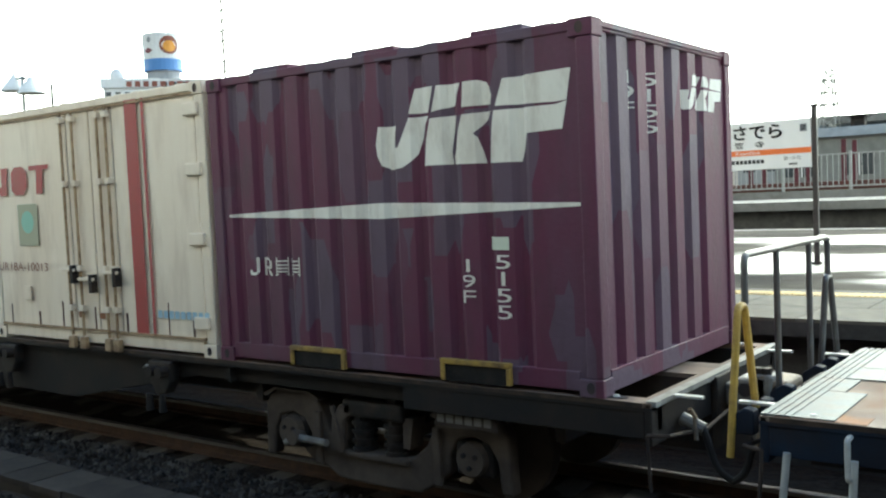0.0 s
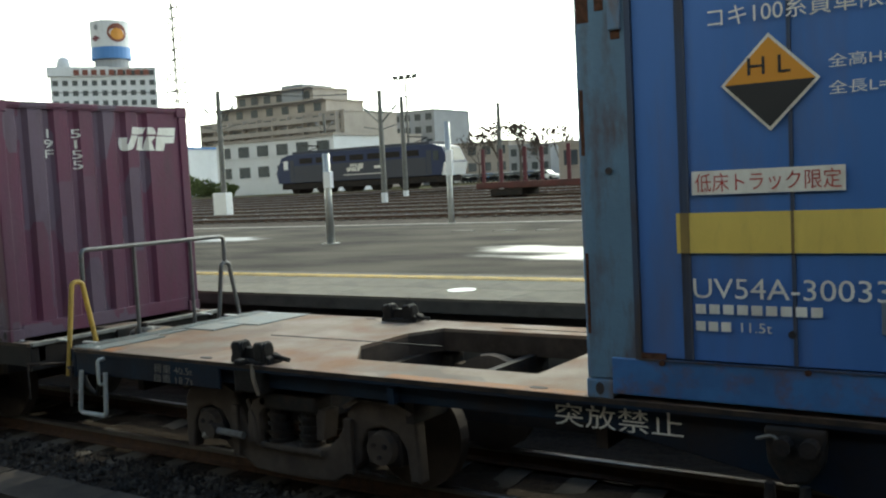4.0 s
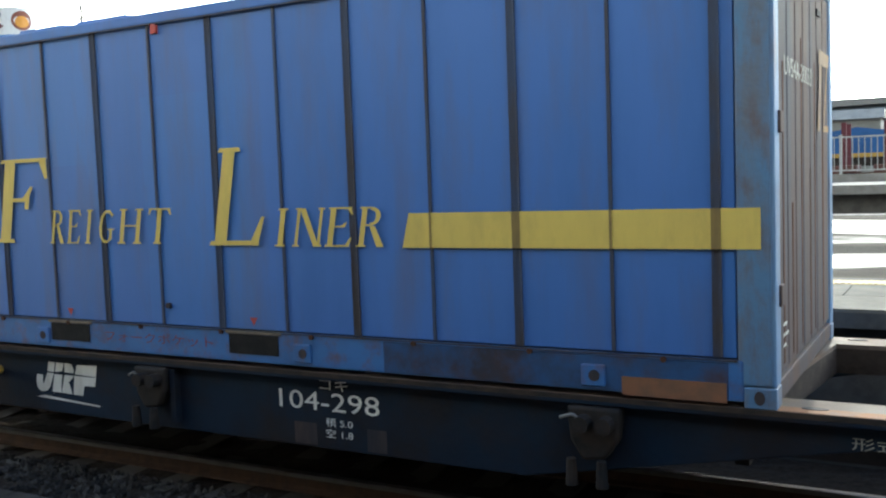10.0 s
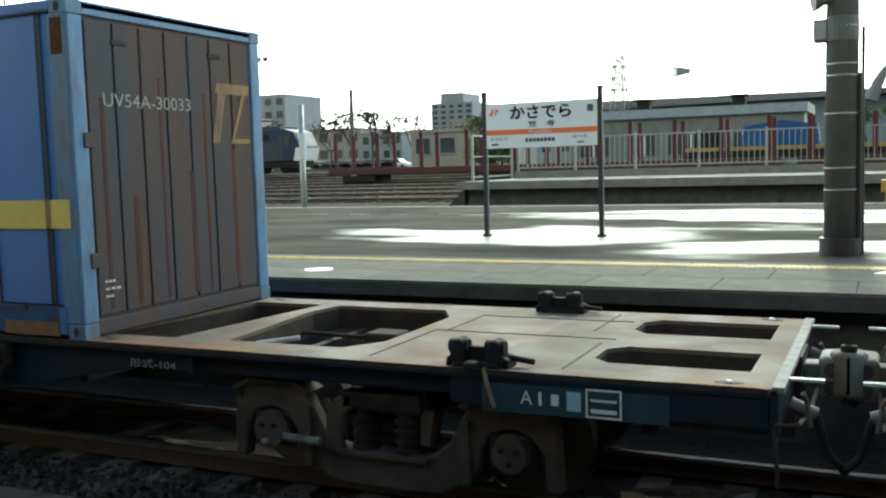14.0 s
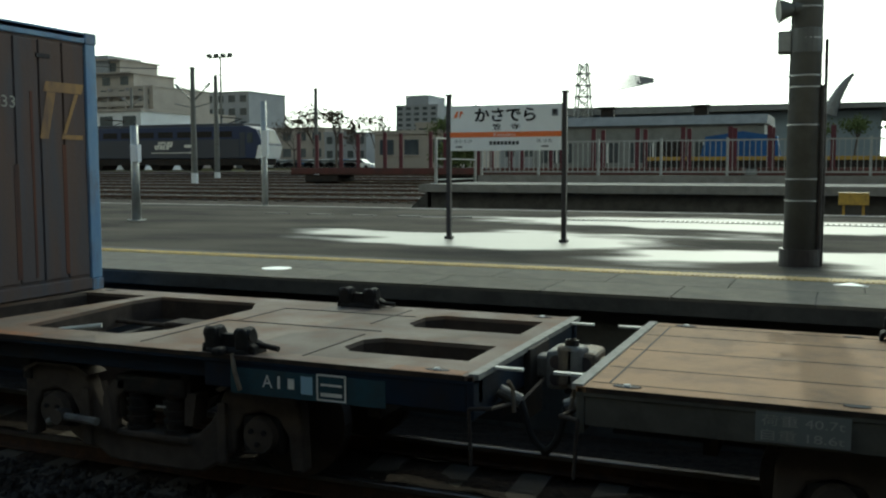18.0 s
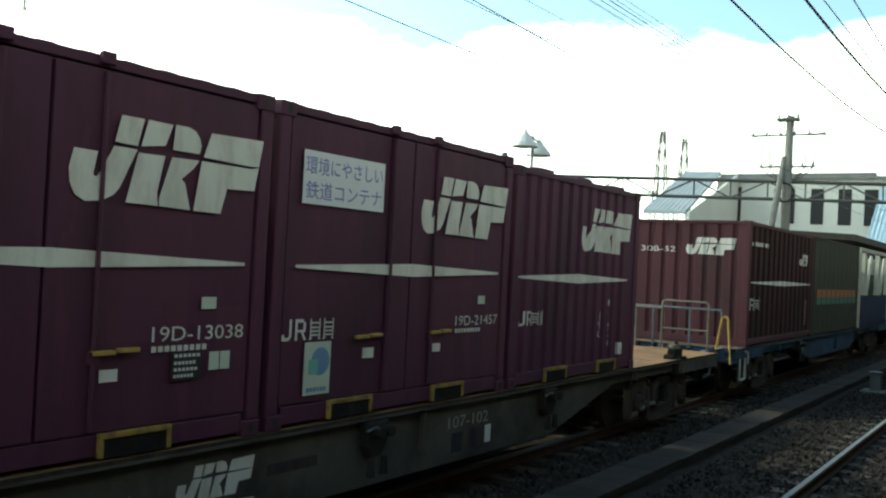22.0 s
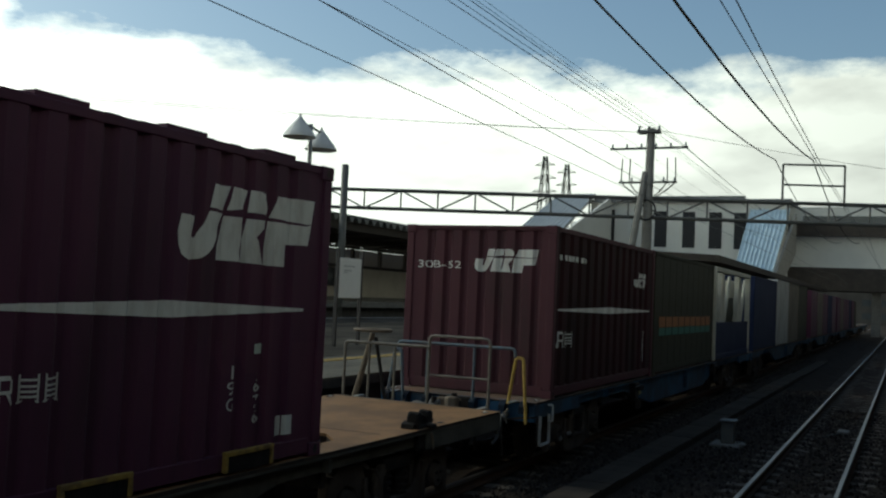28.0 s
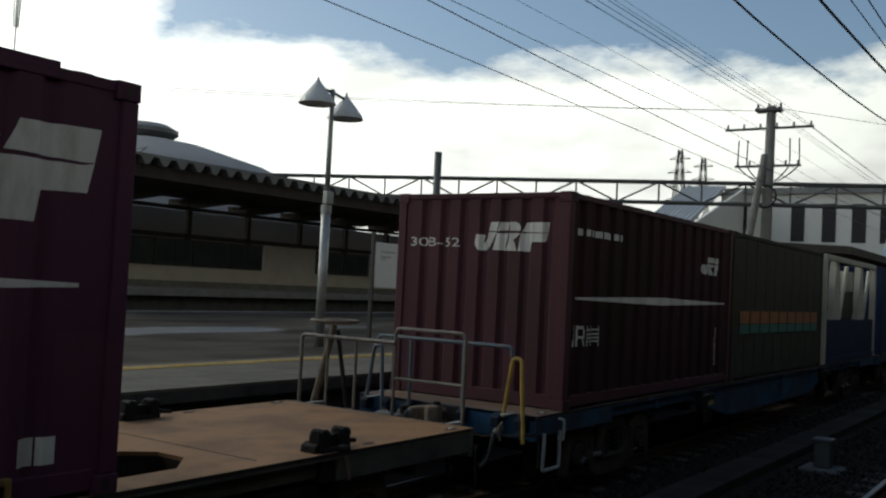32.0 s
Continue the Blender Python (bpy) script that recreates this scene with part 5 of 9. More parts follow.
def company_blocks():
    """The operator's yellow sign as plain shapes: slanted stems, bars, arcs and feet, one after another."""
    def arc(cx, cz, rx, rz, a0, a1, thick, thin):
        """A bowed stroke, thick at its side and thin at its ends."""
        n, out = 8, []
        for i in range(n):
            q = []
            for k in (i, i + 1):
                g = radians(a0 + (a1 - a0) * k / n)
                w = thin + (thick - thin) * abs(math.cos(g))
                q.append(((cx + rx * math.cos(g), cz + rz * math.sin(g)), (cx + (rx - w) * math.cos(g), cz + (rz - thin - (thick - thin) * 0.3) * math.sin(g))))
            out.append([q[0][0], q[1][0], q[1][1], q[0][1]])
        return out

    def stem(x, t, foot=0.09, low=0.0, high=1.0):
        f = min(0.045, (high - low) / 4)
        out = [[(x, low + f), (x + t, low + f), (x + t, high - f), (x, high - f)]]
        for z0, z1 in ((low, low + f), (high - f, high)):
            out.append([(x - foot, z0), (x + t + foot, z0), (x + t + foot * 0.7, z1), (x - foot * 0.7, z1)])
        return out

    def arm(x0, x1, z0, z1, tip=0.0):
        """A bar with a wedge at its free end."""
        out = [[(x0, z0), (x1, z0), (x1, z1), (x0, z1)]]
        if tip:
            z = z1 if tip > 0 else z0
            out.append([(x1 - 0.13, z), (x1, z), (x1 + 0.05, z + tip), (x1 - 0.0, z + tip)])
        return out

    shapes = {
        "flag": stem(0.16, 0.20) + arm(0.36, 0.95, 0.955, 1.0, -0.20) + arm(0.36, 0.68, 0.49, 0.535, 0.13) + arm(0.60, 0.68, 0.40, 0.49),
        "boot": stem(0.16, 0.20) + arm(0.36, 0.90, 0.0, 0.05, 0.24),
        "bowl": stem(0.12, 0.17) + arc(0.42, 0.76, 0.34, 0.24, -90, 90, 0.16, 0.05) + arm(0.29, 0.42, 0.955, 1.0) + arm(0.29, 0.42, 0.52, 0.565) + [[(0.42, 0.52), (0.60, 0.52), (0.98, 0.0), (0.74, 0.0)]],
        "comb": stem(0.12, 0.18) + arm(0.30, 0.82, 0.955, 1.0, -0.14) + arm(0.30, 0.66, 0.49, 0.535, 0.08) + arm(0.30, 0.86, 0.0, 0.045, 0.18),
        "post": stem(0.30, 0.34, 0.2),
        "ring": arc(0.52, 0.5, 0.44, 0.50, 40, 320, 0.16, 0.05) + arm(0.70, 0.84, 0.10, 0.40) + arm(0.58, 0.96, 0.40, 0.44),
        "gate": stem(0.10, 0.15) + stem(0.72, 0.15) + arm(0.25, 0.72, 0.49, 0.535),
        "tee": stem(0.40, 0.19) + arm(0.02, 0.40, 0.955, 1.0) + arm(0.59, 0.96, 0.955, 1.0, -0.15) + [[(0.02, 0.82), (0.07, 0.82), (0.14, 0.955), (0.02, 0.955)]],
        "zig": stem(0.10, 0.09, 0.07) + stem(0.80, 0.08, 0.07) + [[(0.19, 0.94), (0.34, 1.0), (0.80, 0.12), (0.80, 0.0), (0.70, 0.0)]],
    }

    def block(kind, w, h, lean=0.19):
        body = w - lean * h
        return flat([[(x * body + lean * z * h, z * h) for x, z in q] for q in shapes[kind]])
    out = [(block("flag", 0.79, 0.705), (2.905, 0.902))]
    for kind, x0, x1 in (("bowl", 3.63, 3.86), ("comb", 3.83, 4.06), ("post", 4.04, 4.19), ("ring", 4.19, 4.44), ("gate", 4.42, 4.75), ("tee", 4.74, 5.03)):
        out.append((block(kind, x1 - x0, 0.272), (x0 + 0.01, 0.897)))
    out.append((block("boot", 0.70, 0.708), (5.36, 0.886)))
    for kind, x0, x1 in (("post", 6.00, 6.18), ("zig", 6.16, 6.49), ("comb", 6.44, 6.74), ("bowl", 6.70, 6.99)):
        out.append((block(kind, x1 - x0, 0.268), (x0, 0.88)))
    return out


BLUE_RUSTY = material("pale_blue_paint_rusting", (0.115, 0.20, 0.29), 0.55, second=(0.085, 0.14, 0.21), scale=2.0, amount=0.7, grime=(0.085, 0.04, 0.022), grime_scale=5.5, grime_amount=0.9, bump=0.25, bump_scale=24, streak=3.5)
DIM_DECAL = material("faded_grey_lettering", (0.34, 0.33, 0.29), 0.6, second=(0.22, 0.21, 0.18), scale=6.0, amount=0.6)
RUST_RUN = material("streaked_rust_run", (0.105, 0.048, 0.036), 0.8, second=(0.050, 0.040, 0.040), scale=4.0, amount=0.9, grime=(0.13, 0.06, 0.03), grime_scale=6.0, grime_amount=0.6, streak=8.0)
YELLOW_GRIMED = material("grimy_yellow_paint", (0.26, 0.18, 0.055), 0.6, second=(0.15, 0.10, 0.05), scale=5.0, amount=0.8, streak=4.0)
SEAM_BLUE = material("sooty_blue_channel", (0.046, 0.064, 0.110), 0.6, second=(0.062, 0.046, 0.038), scale=4.0, amount=0.9, streak=5.0)
BLUE_CHIPPED = material("chipped_blue_paint", (0.045, 0.15, 0.37), 0.5, second=(0.035, 0.10, 0.24), scale=3.0, amount=0.7, grime=(0.13, 0.06, 0.03), grime_scale=7.0, grime_amount=0.75, bump=0.2, bump_scale=20)
RUST_SCAB = material("dark_rust_scab", (0.060, 0.030, 0.020), 0.85, second=(0.11, 0.05, 0.03), scale=20.0, amount=0.8, bump=0.5)
RUST_PLATE = material("rusty_plate", (0.24, 0.11, 0.06), 0.7, second=(0.15, 0.09, 0.06), scale=9.0, amount=0.7)
AMBER = material("amber_hazard", (0.58, 0.25, 0.03), 0.5)
AMBER_FADED = material("faded_amber_print", (0.30, 0.17, 0.06), 0.65, second=(0.135, 0.085, 0.06), scale=2.5, amount=1.0, streak=3.0)


def cream_container():
    L, H = 3.715, 2.44
    t = thing("freight_container", (along(-30.82), SIDE, DECK), "cream freight container with red stripes and locking rods", "container", "freight containers")
    MOVERS.append(t)
    for a, b in ((0.13, 1.55), (1.57, 1.95), (1.97, 2.33), (2.35, 3.58)):
        part("door_panel", box(a, b, 0.012, 0.06, 0.15, H - 0.09), CREAM, t, "cream door panel", bevel=0.008)
    part("side_wall", box(0.12, L - 0.12, 0.04, 0.10, 0.1, H - 0.06), SEAM_DARK, t)
    part("side_wall", box(0.12, L - 0.12, WIDE - 0.1, WIDE - 0.02, 0.1, H - 0.06), CREAM, t)
    for x in (0.01, L - 0.07):
        part("end_wall", box(x, x + 0.06, 0.1, WIDE - 0.1, 0.1, H - 0.06), CREAM, t)
    roof(t, L, WIDE, H, CREAM, bumps=False)
    part("floor", box(0.1, L - 0.1, 0.1, WIDE - 0.1, 0.06, 0.12), STEEL_DARK, t)
    posts(t, L, WIDE, H, CREAM)
    castings(t, L, WIDE, H, CREAM)
    frame_rails(t, L, WIDE, H, CREAM, 0.15)
    for a in (1.52, 1.72, 2.15, 2.29):
        part("lock_rod", rod((a, -0.022, 0.1), (a, -0.022, H - 0.1), 0.015, n=8), CREAM_RUST, t, "rusty door locking rod")
        for z in (0.35, 0.75, 1.6, H - 0.2):
            part("rod_clip", box(a - 0.035, a + 0.035, -0.045, 0.012, z, z + 0.06), CREAM, t, bevel=0.006)
        part("lock_cam", box(a - 0.05, a + 0.05, -0.05, 0.0, -0.03, 0.09), CREAM_RUST, t, "rusty locking cam", bevel=0.01)
    for a, z in ((1.40, 0.75), (2.12, 0.73), (1.72, 0.66)):
        part("handle", box(a, a + 0.26, -0.065, -0.035, z, z + 0.03), CREAM, t, "door handle", bevel=0.006)
        part("handle_latch", box(a + 0.2, a + 0.25, -0.07, 0.0, z - 0.12, z + 0.06), STEEL_DARK, t)
    for z in (1.0, 1.62, 2.15, 0.25):
        part("hinge", box(3.46, 3.66, -0.03, 0.02, z, z + 0.11), CREAM, t, "door hinge", bevel=0.01)
    mark("stripe", bars(0.19, 2.2, 1, 0), (2.58, 0.17), RED_DEEP, t, None, proud=0.004, label="red painted stripe")
    mark("stripe", bars(0.042, 2.2, 1, 0), (2.835, 0.17), RED_DEEP, t, None, proud=0.004, label="thin red painted stripe")
    # the lessor's red mark as plain slanted blocks
    mark("red_emblem", flat([[(0, 0.1), (0.08, 0), (0.22, 0), (0.25, 0.3), (0.12, 0.3), (0.12, 0.1)], [(0.32, 0.05), (0.40, 0), (0.56, 0), (0.63, 0.08), (0.63, 0.24), (0.55, 0.30), (0.40, 0.30), (0.32, 0.24)], [(0.80, 0), (0.92, 0), (0.95, 0.25), (1.05, 0.25), (1.06, 0.30), (0.68, 0.30), (0.68, 0.25), (0.82, 0.25)]]), (0.17, 1.55), RED_DEEP, t, None, proud=0.004)
    mark("number", words("UR18A-10013", 0.98, 0.09), (0.12, 0.74), BROWN_DECAL, t, None, proud=0.004, label="brown container number")
    st = mark("sticker", bars(0.38, 0.44, 1, 0), (0.58, 1.01), STICKER_DIM, t, None, proud=0.004, label="square olive sticker")
    mark("print", flat([[(0.19 + 0.12 * math.cos(0.314 * i), 0.25 + 0.12 * math.sin(0.314 * i)) for i in range(20)]]), (0.58, 1.01), STICKER_GREEN, st, None, proud=0.008)
    mark("pale_lettering", bars(0.75, 0.07, 9), (2.92, 0.33), PALE_BLUE_DECAL, t, None, proud=0.004)
    part("card_holder", box(0.62, 0.76, -0.02, 0.0, 0.43, 0.58), CREAM, t, "card holder", bevel=0.006)
    part("rusty_lip", box(0.13, L - 0.13, -0.012, 0.02, 0.150, 0.172), CREAM_RUST, t, "rusty lip under the doors")
    part("rusty_lip", box(0.13, L - 0.13, -0.012, 0.02, H - 0.105, H - 0.085), CREAM_RUST, t, "rusty lip over the doors")
    for u, w, h in ((0.30, 0.02, 0.20), (0.85, 0.03, 0.14), (1.30, 0.02, 0.26), (1.66, 0.03, 0.34), (1.88, 0.02, 0.22), (2.40, 0.03, 0.18), (3.05, 0.015, 0.30), (3.40, 0.03, 0.16)):
        part("rust_run", box(u, u + w, 0.0085, 0.013, 0.172, 0.172 + h), RUST_RUN, t, "thin rust run")
    for a in (1.62, 1.98):
        mark("orange_mark", bars(0.1, 0.06, 1, 0), (a, 0.28), RUST_PLATE, t, None, proud=0.004)


CREAM_RUST = material("cream_paint_rusting", (0.38, 0.27, 0.16), 0.65, second=(0.16, 0.09, 0.05), scale=9.0, amount=0.8)
BROWN_DECAL = material("brown_lettering", (0.20, 0.07, 0.05), 0.55)
STICKER_DIM = material("olive_sticker", (0.33, 0.34, 0.24), 0.55)


def long_folded(x, length, label, paint, high=2.5, side=None):
    """Folded-sheet container for the rear of the train."""
    t = thing("freight_container", (along(x), SIDE, DECK), label, "container", "freight containers")
    MOVERS.append(t)
    pr = [(u + 0.12, d + 0.02) for u, d in ribs(length - 0.24, 0.12, 0.42, 0.045)]
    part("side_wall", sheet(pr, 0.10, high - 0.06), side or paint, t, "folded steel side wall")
    part("side_wall", box(0.1, length - 0.1, WIDE - 0.1, WIDE - 0.02, 0.1, high - 0.06), paint, t)
    er = [(u + 0.12, d + 0.02) for u, d in ribs(WIDE - 0.24, 0.10, 0.29, 0.045)]
    for xx, sg in ((0, 1), (length, -1)):
        e = sheet(er, 0.12, high - 0.06)
        bmesh.ops.transform(e, matrix=Matrix(((0, sg, 0, xx), (1, 0, 0, 0), (0, 0, 1, 0), (0, 0, 0, 1))), verts=e.verts[:])
        bmesh.ops.recalc_face_normals(e, faces=e.faces[:])
        part("end_wall", e, paint, t, "folded steel end wall")
    roof(t, length, WIDE, high, paint, bumps=False)
    posts(t, length, WIDE, high, paint)
    castings(t, length, WIDE, high, paint)
    frame_rails(t, length, WIDE, high, paint, 0.16)
    part("floor", box(0.1, length - 0.1, 0.1, WIDE - 0.1, 0.06, 0.12), STEEL_DARK, t)
    return t, pr, er


def plain_container(x, length, label, paint, high=2.5, category="container"):
    t = thing("freight_container", (along(x), SIDE, DECK), label, category, "freight containers")
    MOVERS.append(t)
    n = max(3, round(length / 0.62))
    for i in range(n):
        a, b = 0.12 + (length - 0.24) * i / n, 0.12 + (length - 0.24) * (i + 1) / n
        part("side_panel", box(a + 0.012, b - 0.012, 0.015, 0.06, 0.15, high - 0.09), paint, t, bevel=0.006)
    part("body", box(0.06, length - 0.06, 0.04, WIDE - 0.02, 0.08, high - 0.03), paint, t)
    posts(t, length, WIDE, high, paint)
    castings(t, length, WIDE, high, paint)
    frame_rails(t, length, WIDE, high, paint, 0.15)
    return t


# ---- wagons ----
def bogie(w, x):
    """Two-axle bogie: cast side frames arched over the axle boxes, springs, links and wheels."""
    z = 0.40
    yc = 6.53 - SIDE
    left = [(-0.20, 0.30), (-0.38, 0.34), (-0.50, 0.44), (-0.58, 0.58), (-0.63, 0.69), (-0.72, 0.745), (-1.10, 0.745), (-1.20, 0.70), (-1.26, 0.60), (-1.28, 0.16), (-1.18, 0.16), (-1.15, 0.40), (-1.08, 0.52), (-0.94, 0.56), (-0.80, 0.52), (-0.73, 0.40), (-0.72, 0.26), (-0.60, 0.16), (-0.42, 0.06), (-0.15, 0.05)]
    pts = left + [(-u, v) for u, v in left[::-1]]
    for sy, y in ((-1, yc - 0.98), (1, yc + 0.98)):
        f = part("bogie_frame", prism([(x + u, v) for u, v in pts], "y", y - 0.06, y + 0.06), BOGIE_DUST, w, "dusty cast bogie side frame", bevel=0.022)
        out = y + sy * 0.06
        part("frame_rim", prism([(x + u, v) for u, v in ((-0.58, 0.70), (-0.70, 0.765), (-1.12, 0.765), (-1.25, 0.70), (-1.22, 0.68), (-1.10, 0.742), (-0.74, 0.742), (-0.62, 0.68))], "y", y - 0.10, y + 0.10), BOGIE_DUST, f)
        part("frame_rim", prism([(x - u, v) for u, v in ((-0.58, 0.70), (-0.70, 0.765), (-1.12, 0.765), (-1.25, 0.70), (-1.22, 0.68), (-1.10, 0.742), (-0.74, 0.742), (-0.62, 0.68))], "y", y - 0.10, y + 0.10), BOGIE_DUST, f)
        part("guide_post", prism([(x - 0.46, 0.30), (x - 0.44, 0.56), (x - 0.36, 0.68), (x - 0.22, 0.72), (x - 0.22, 0.62), (x - 0.30, 0.56), (x - 0.32, 0.30)], "y", out - sy * 0.02, out + sy * 0.05), BOGIE_DUST, f, "curved guide post", bevel=0.015)
        for u in (-0.62, 0.62):
            part("frame_web", box(x + u - 0.035, x + u + 0.035, out - sy * 0.01, out + sy * 0.035, 0.16, 0.60), BOGIE_DUST, f, bevel=0.01)
        for ax in (-0.94, 0.94):
            b = part("axle_box", box(x + ax - 0.17, x + ax + 0.17, y - 0.05, y + 0.05, z - 0.14, z + 0.13), STEEL_DARK, f, "axle box in the frame's jaw", bevel=0.03)
            part("cap", rod((x + ax, y + sy * 0.04, z), (x + ax, y + sy * 0.11, z), 0.135, 0.12, n=22), BOGIE_DUST, b, "round bearing cap")
            for k in range(3):
                g = 2.094 * k + 0.5
                part("bolt", rod((x + ax + 0.06 * math.cos(g), y + sy * 0.095, z + 0.06 * math.sin(g)), (x + ax + 0.06 * math.cos(g), y + sy * 0.125, z + 0.06 * math.sin(g)), 0.02, n=6), STEEL_DARK, b)
        for u in (-0.17, 0.17):
            sp = part("spring", rod((x + u, y, 0.30), (x + u, y, 0.62), 0.085, n=12), STEEL_DARK, f, "coil spring")
            for k in range(4):
                part("coil", rod((x + u, y, 0.325 + k * 0.07), (x + u, y, 0.355 + k * 0.07), 0.105, n=14), STEEL_DARK, sp)
        part("bolster_end", box(x - 0.32, x + 0.32, y - 0.11, y + 0.11, 0.60, 0.74), STEEL_DARK, f, "dark bolster end", bevel=0.03)
        part("spring_seat", box(x - 0.34, x + 0.34, y - 0.10, y + 0.10, 0.26, 0.32), BOGIE_DUST, f, bevel=0.02)
        for d in (-1, 1):
            part("wedge", prism([(x + d * 0.36, 0.40), (x + d * 0.40, 0.64), (x + d * 0.30, 0.64), (x + d * 0.29, 0.40)][::d], "y", y - 0.08, y + 0.08), BOGIE_DUST, f)
        lk = part("brake_link", tube(bend([(x - 0.98, out + sy * 0.05, 0.30), (x - 0.82, out + sy * 0.07, 0.37), (x - 0.48, out + sy * 0.07, 0.36)], 0.05), 0.032), COUPLER_GREY, f, "worn grey brake link")
        part("link_end", rod((x - 0.84, out, 0.37), (x - 0.84, out + sy * 0.12, 0.37), 0.06, n=12), BOGIE_DUST, lk)
        part("brake_pipe", tube(bend([(x - 0.45, out + sy * 0.02, 0.66), (x - 0.36, out + sy * 0.05, 0.50), (x - 0.34, out + sy * 0.05, 0.30)], 0.05), 0.022), BOGIE_DUST, f)
    for ax in (-0.94, 0.94):
        axle = part("axle", rod((x + ax, yc - 0.9, z), (x + ax, yc + 0.9, z), 0.07, n=12), STEEL_DARK, w)
        for y in (yc - 0.566, yc + 0.566):
            part("wheel", lathe_y(x + ax, y, z), BOGIE_DUST, axle, "steel wheel with a dished face")
    part("bolster", box(x - 0.2, x + 0.2, yc - 0.95, yc + 0.95, 0.5, 0.78), STEEL_DARK, w)


def lathe_y(x, y, z):
    """A dished wheel turned about the axle."""
    bm = lathe([(0.06, -0.065), (0.30, -0.03), (0.34, -0.06), (0.43, -0.065), (0.43, 0.05), (0.34, 0.06), (0.06, 0.065)], 28)
    bmesh.ops.transform(bm, matrix=Matrix.Translation((x, y, z)) @ Matrix.Rotation(radians(90), 4, "X"), verts=bm.verts[:])
    return bm


def lock_stand(w, x, y, flip):
    """Raised container lock on the deck: two hooked lugs on a foot with a plate between, and levers."""
    s = -1 if flip else 1
    base = part("lock_stand", box(x - 0.17, x + 0.17, y - 0.09, y + 0.07, DECK - 0.24, DECK + 0.035), SOOT_AND_SLOT_SHADE, w, "black cast container lock", bevel=0.02)
    hook = [(-0.055, 0.0), (-0.055, 0.10), (-0.035, 0.145), (0.0, 0.16), (0.035, 0.145), (0.055, 0.10), (0.055, 0.0)]
    for u in (-0.125, 0.125):
        lug = part("lug", prism([(x + u + a, DECK + 0.02 + b) for a, b in hook], "y", y - 0.085, y + 0.055), SOOT_AND_SLOT_SHADE, base, bevel=0.018)
        part("roller", rod((x + u - 0.065, y - 0.03, DECK + 0.125), (x + u + 0.065, y - 0.03, DECK + 0.125), 0.045, n=12), SOOT_AND_SLOT_SHADE, lug)
        part("foot", prism([(x + u * 1.2 - 0.05, DECK - 0.01), (x + u * 1.75, DECK - 0.01), (x + u * 1.7, DECK + 0.05), (x + u * 1.2, DECK + 0.08)][::1 if u > 0 else -1], "y", y - 0.06, y + 0.10), SOOT_AND_SLOT_SHADE, lug, bevel=0.01)
    part("web_plate", box(x - 0.10, x + 0.10, y - 0.04, y + 0.02, DECK + 0.02, DECK + 0.125), SOOT_AND_SLOT_SHADE, base, bevel=0.008)
    part("pawl", box(x - 0.035, x + 0.045, y - s * 0.16 - 0.05, y - s * 0.16 + 0.05, DECK + 0.0, DECK + 0.055), SOOT_AND_SLOT_SHADE, base, bevel=0.02)
    part("lever", tube(bend([(x + 0.06, y - s * 0.09, DECK + 0.0), (x + 0.10, y - s * 0.13, DECK - 0.10), (x + 0.14, y - s * 0.12, DECK - 0.24)], 0.04), 0.016), COUPLER_TAN, base, "tan release lever")
    part("side_lever", tube([(x + 0.15, y + 0.02, DECK + 0.06), (x + 0.26, y + s * 0.03, DECK + 0.045), (x + 0.36, y + s * 0.02, DECK + 0.035)], 0.020), SOOT_AND_SLOT_SHADE, base)


SILL_IN = 0.08   # how far the side sills stand back from the deck's edge


def sill_mark(name, bm, at, mat, parent, profile=None, proud=0.004, label=""):
    """Lettering on a side sill."""
    return mark(name, bm, at, mat, parent, profile, proud=proud - SILL_IN, label=label)


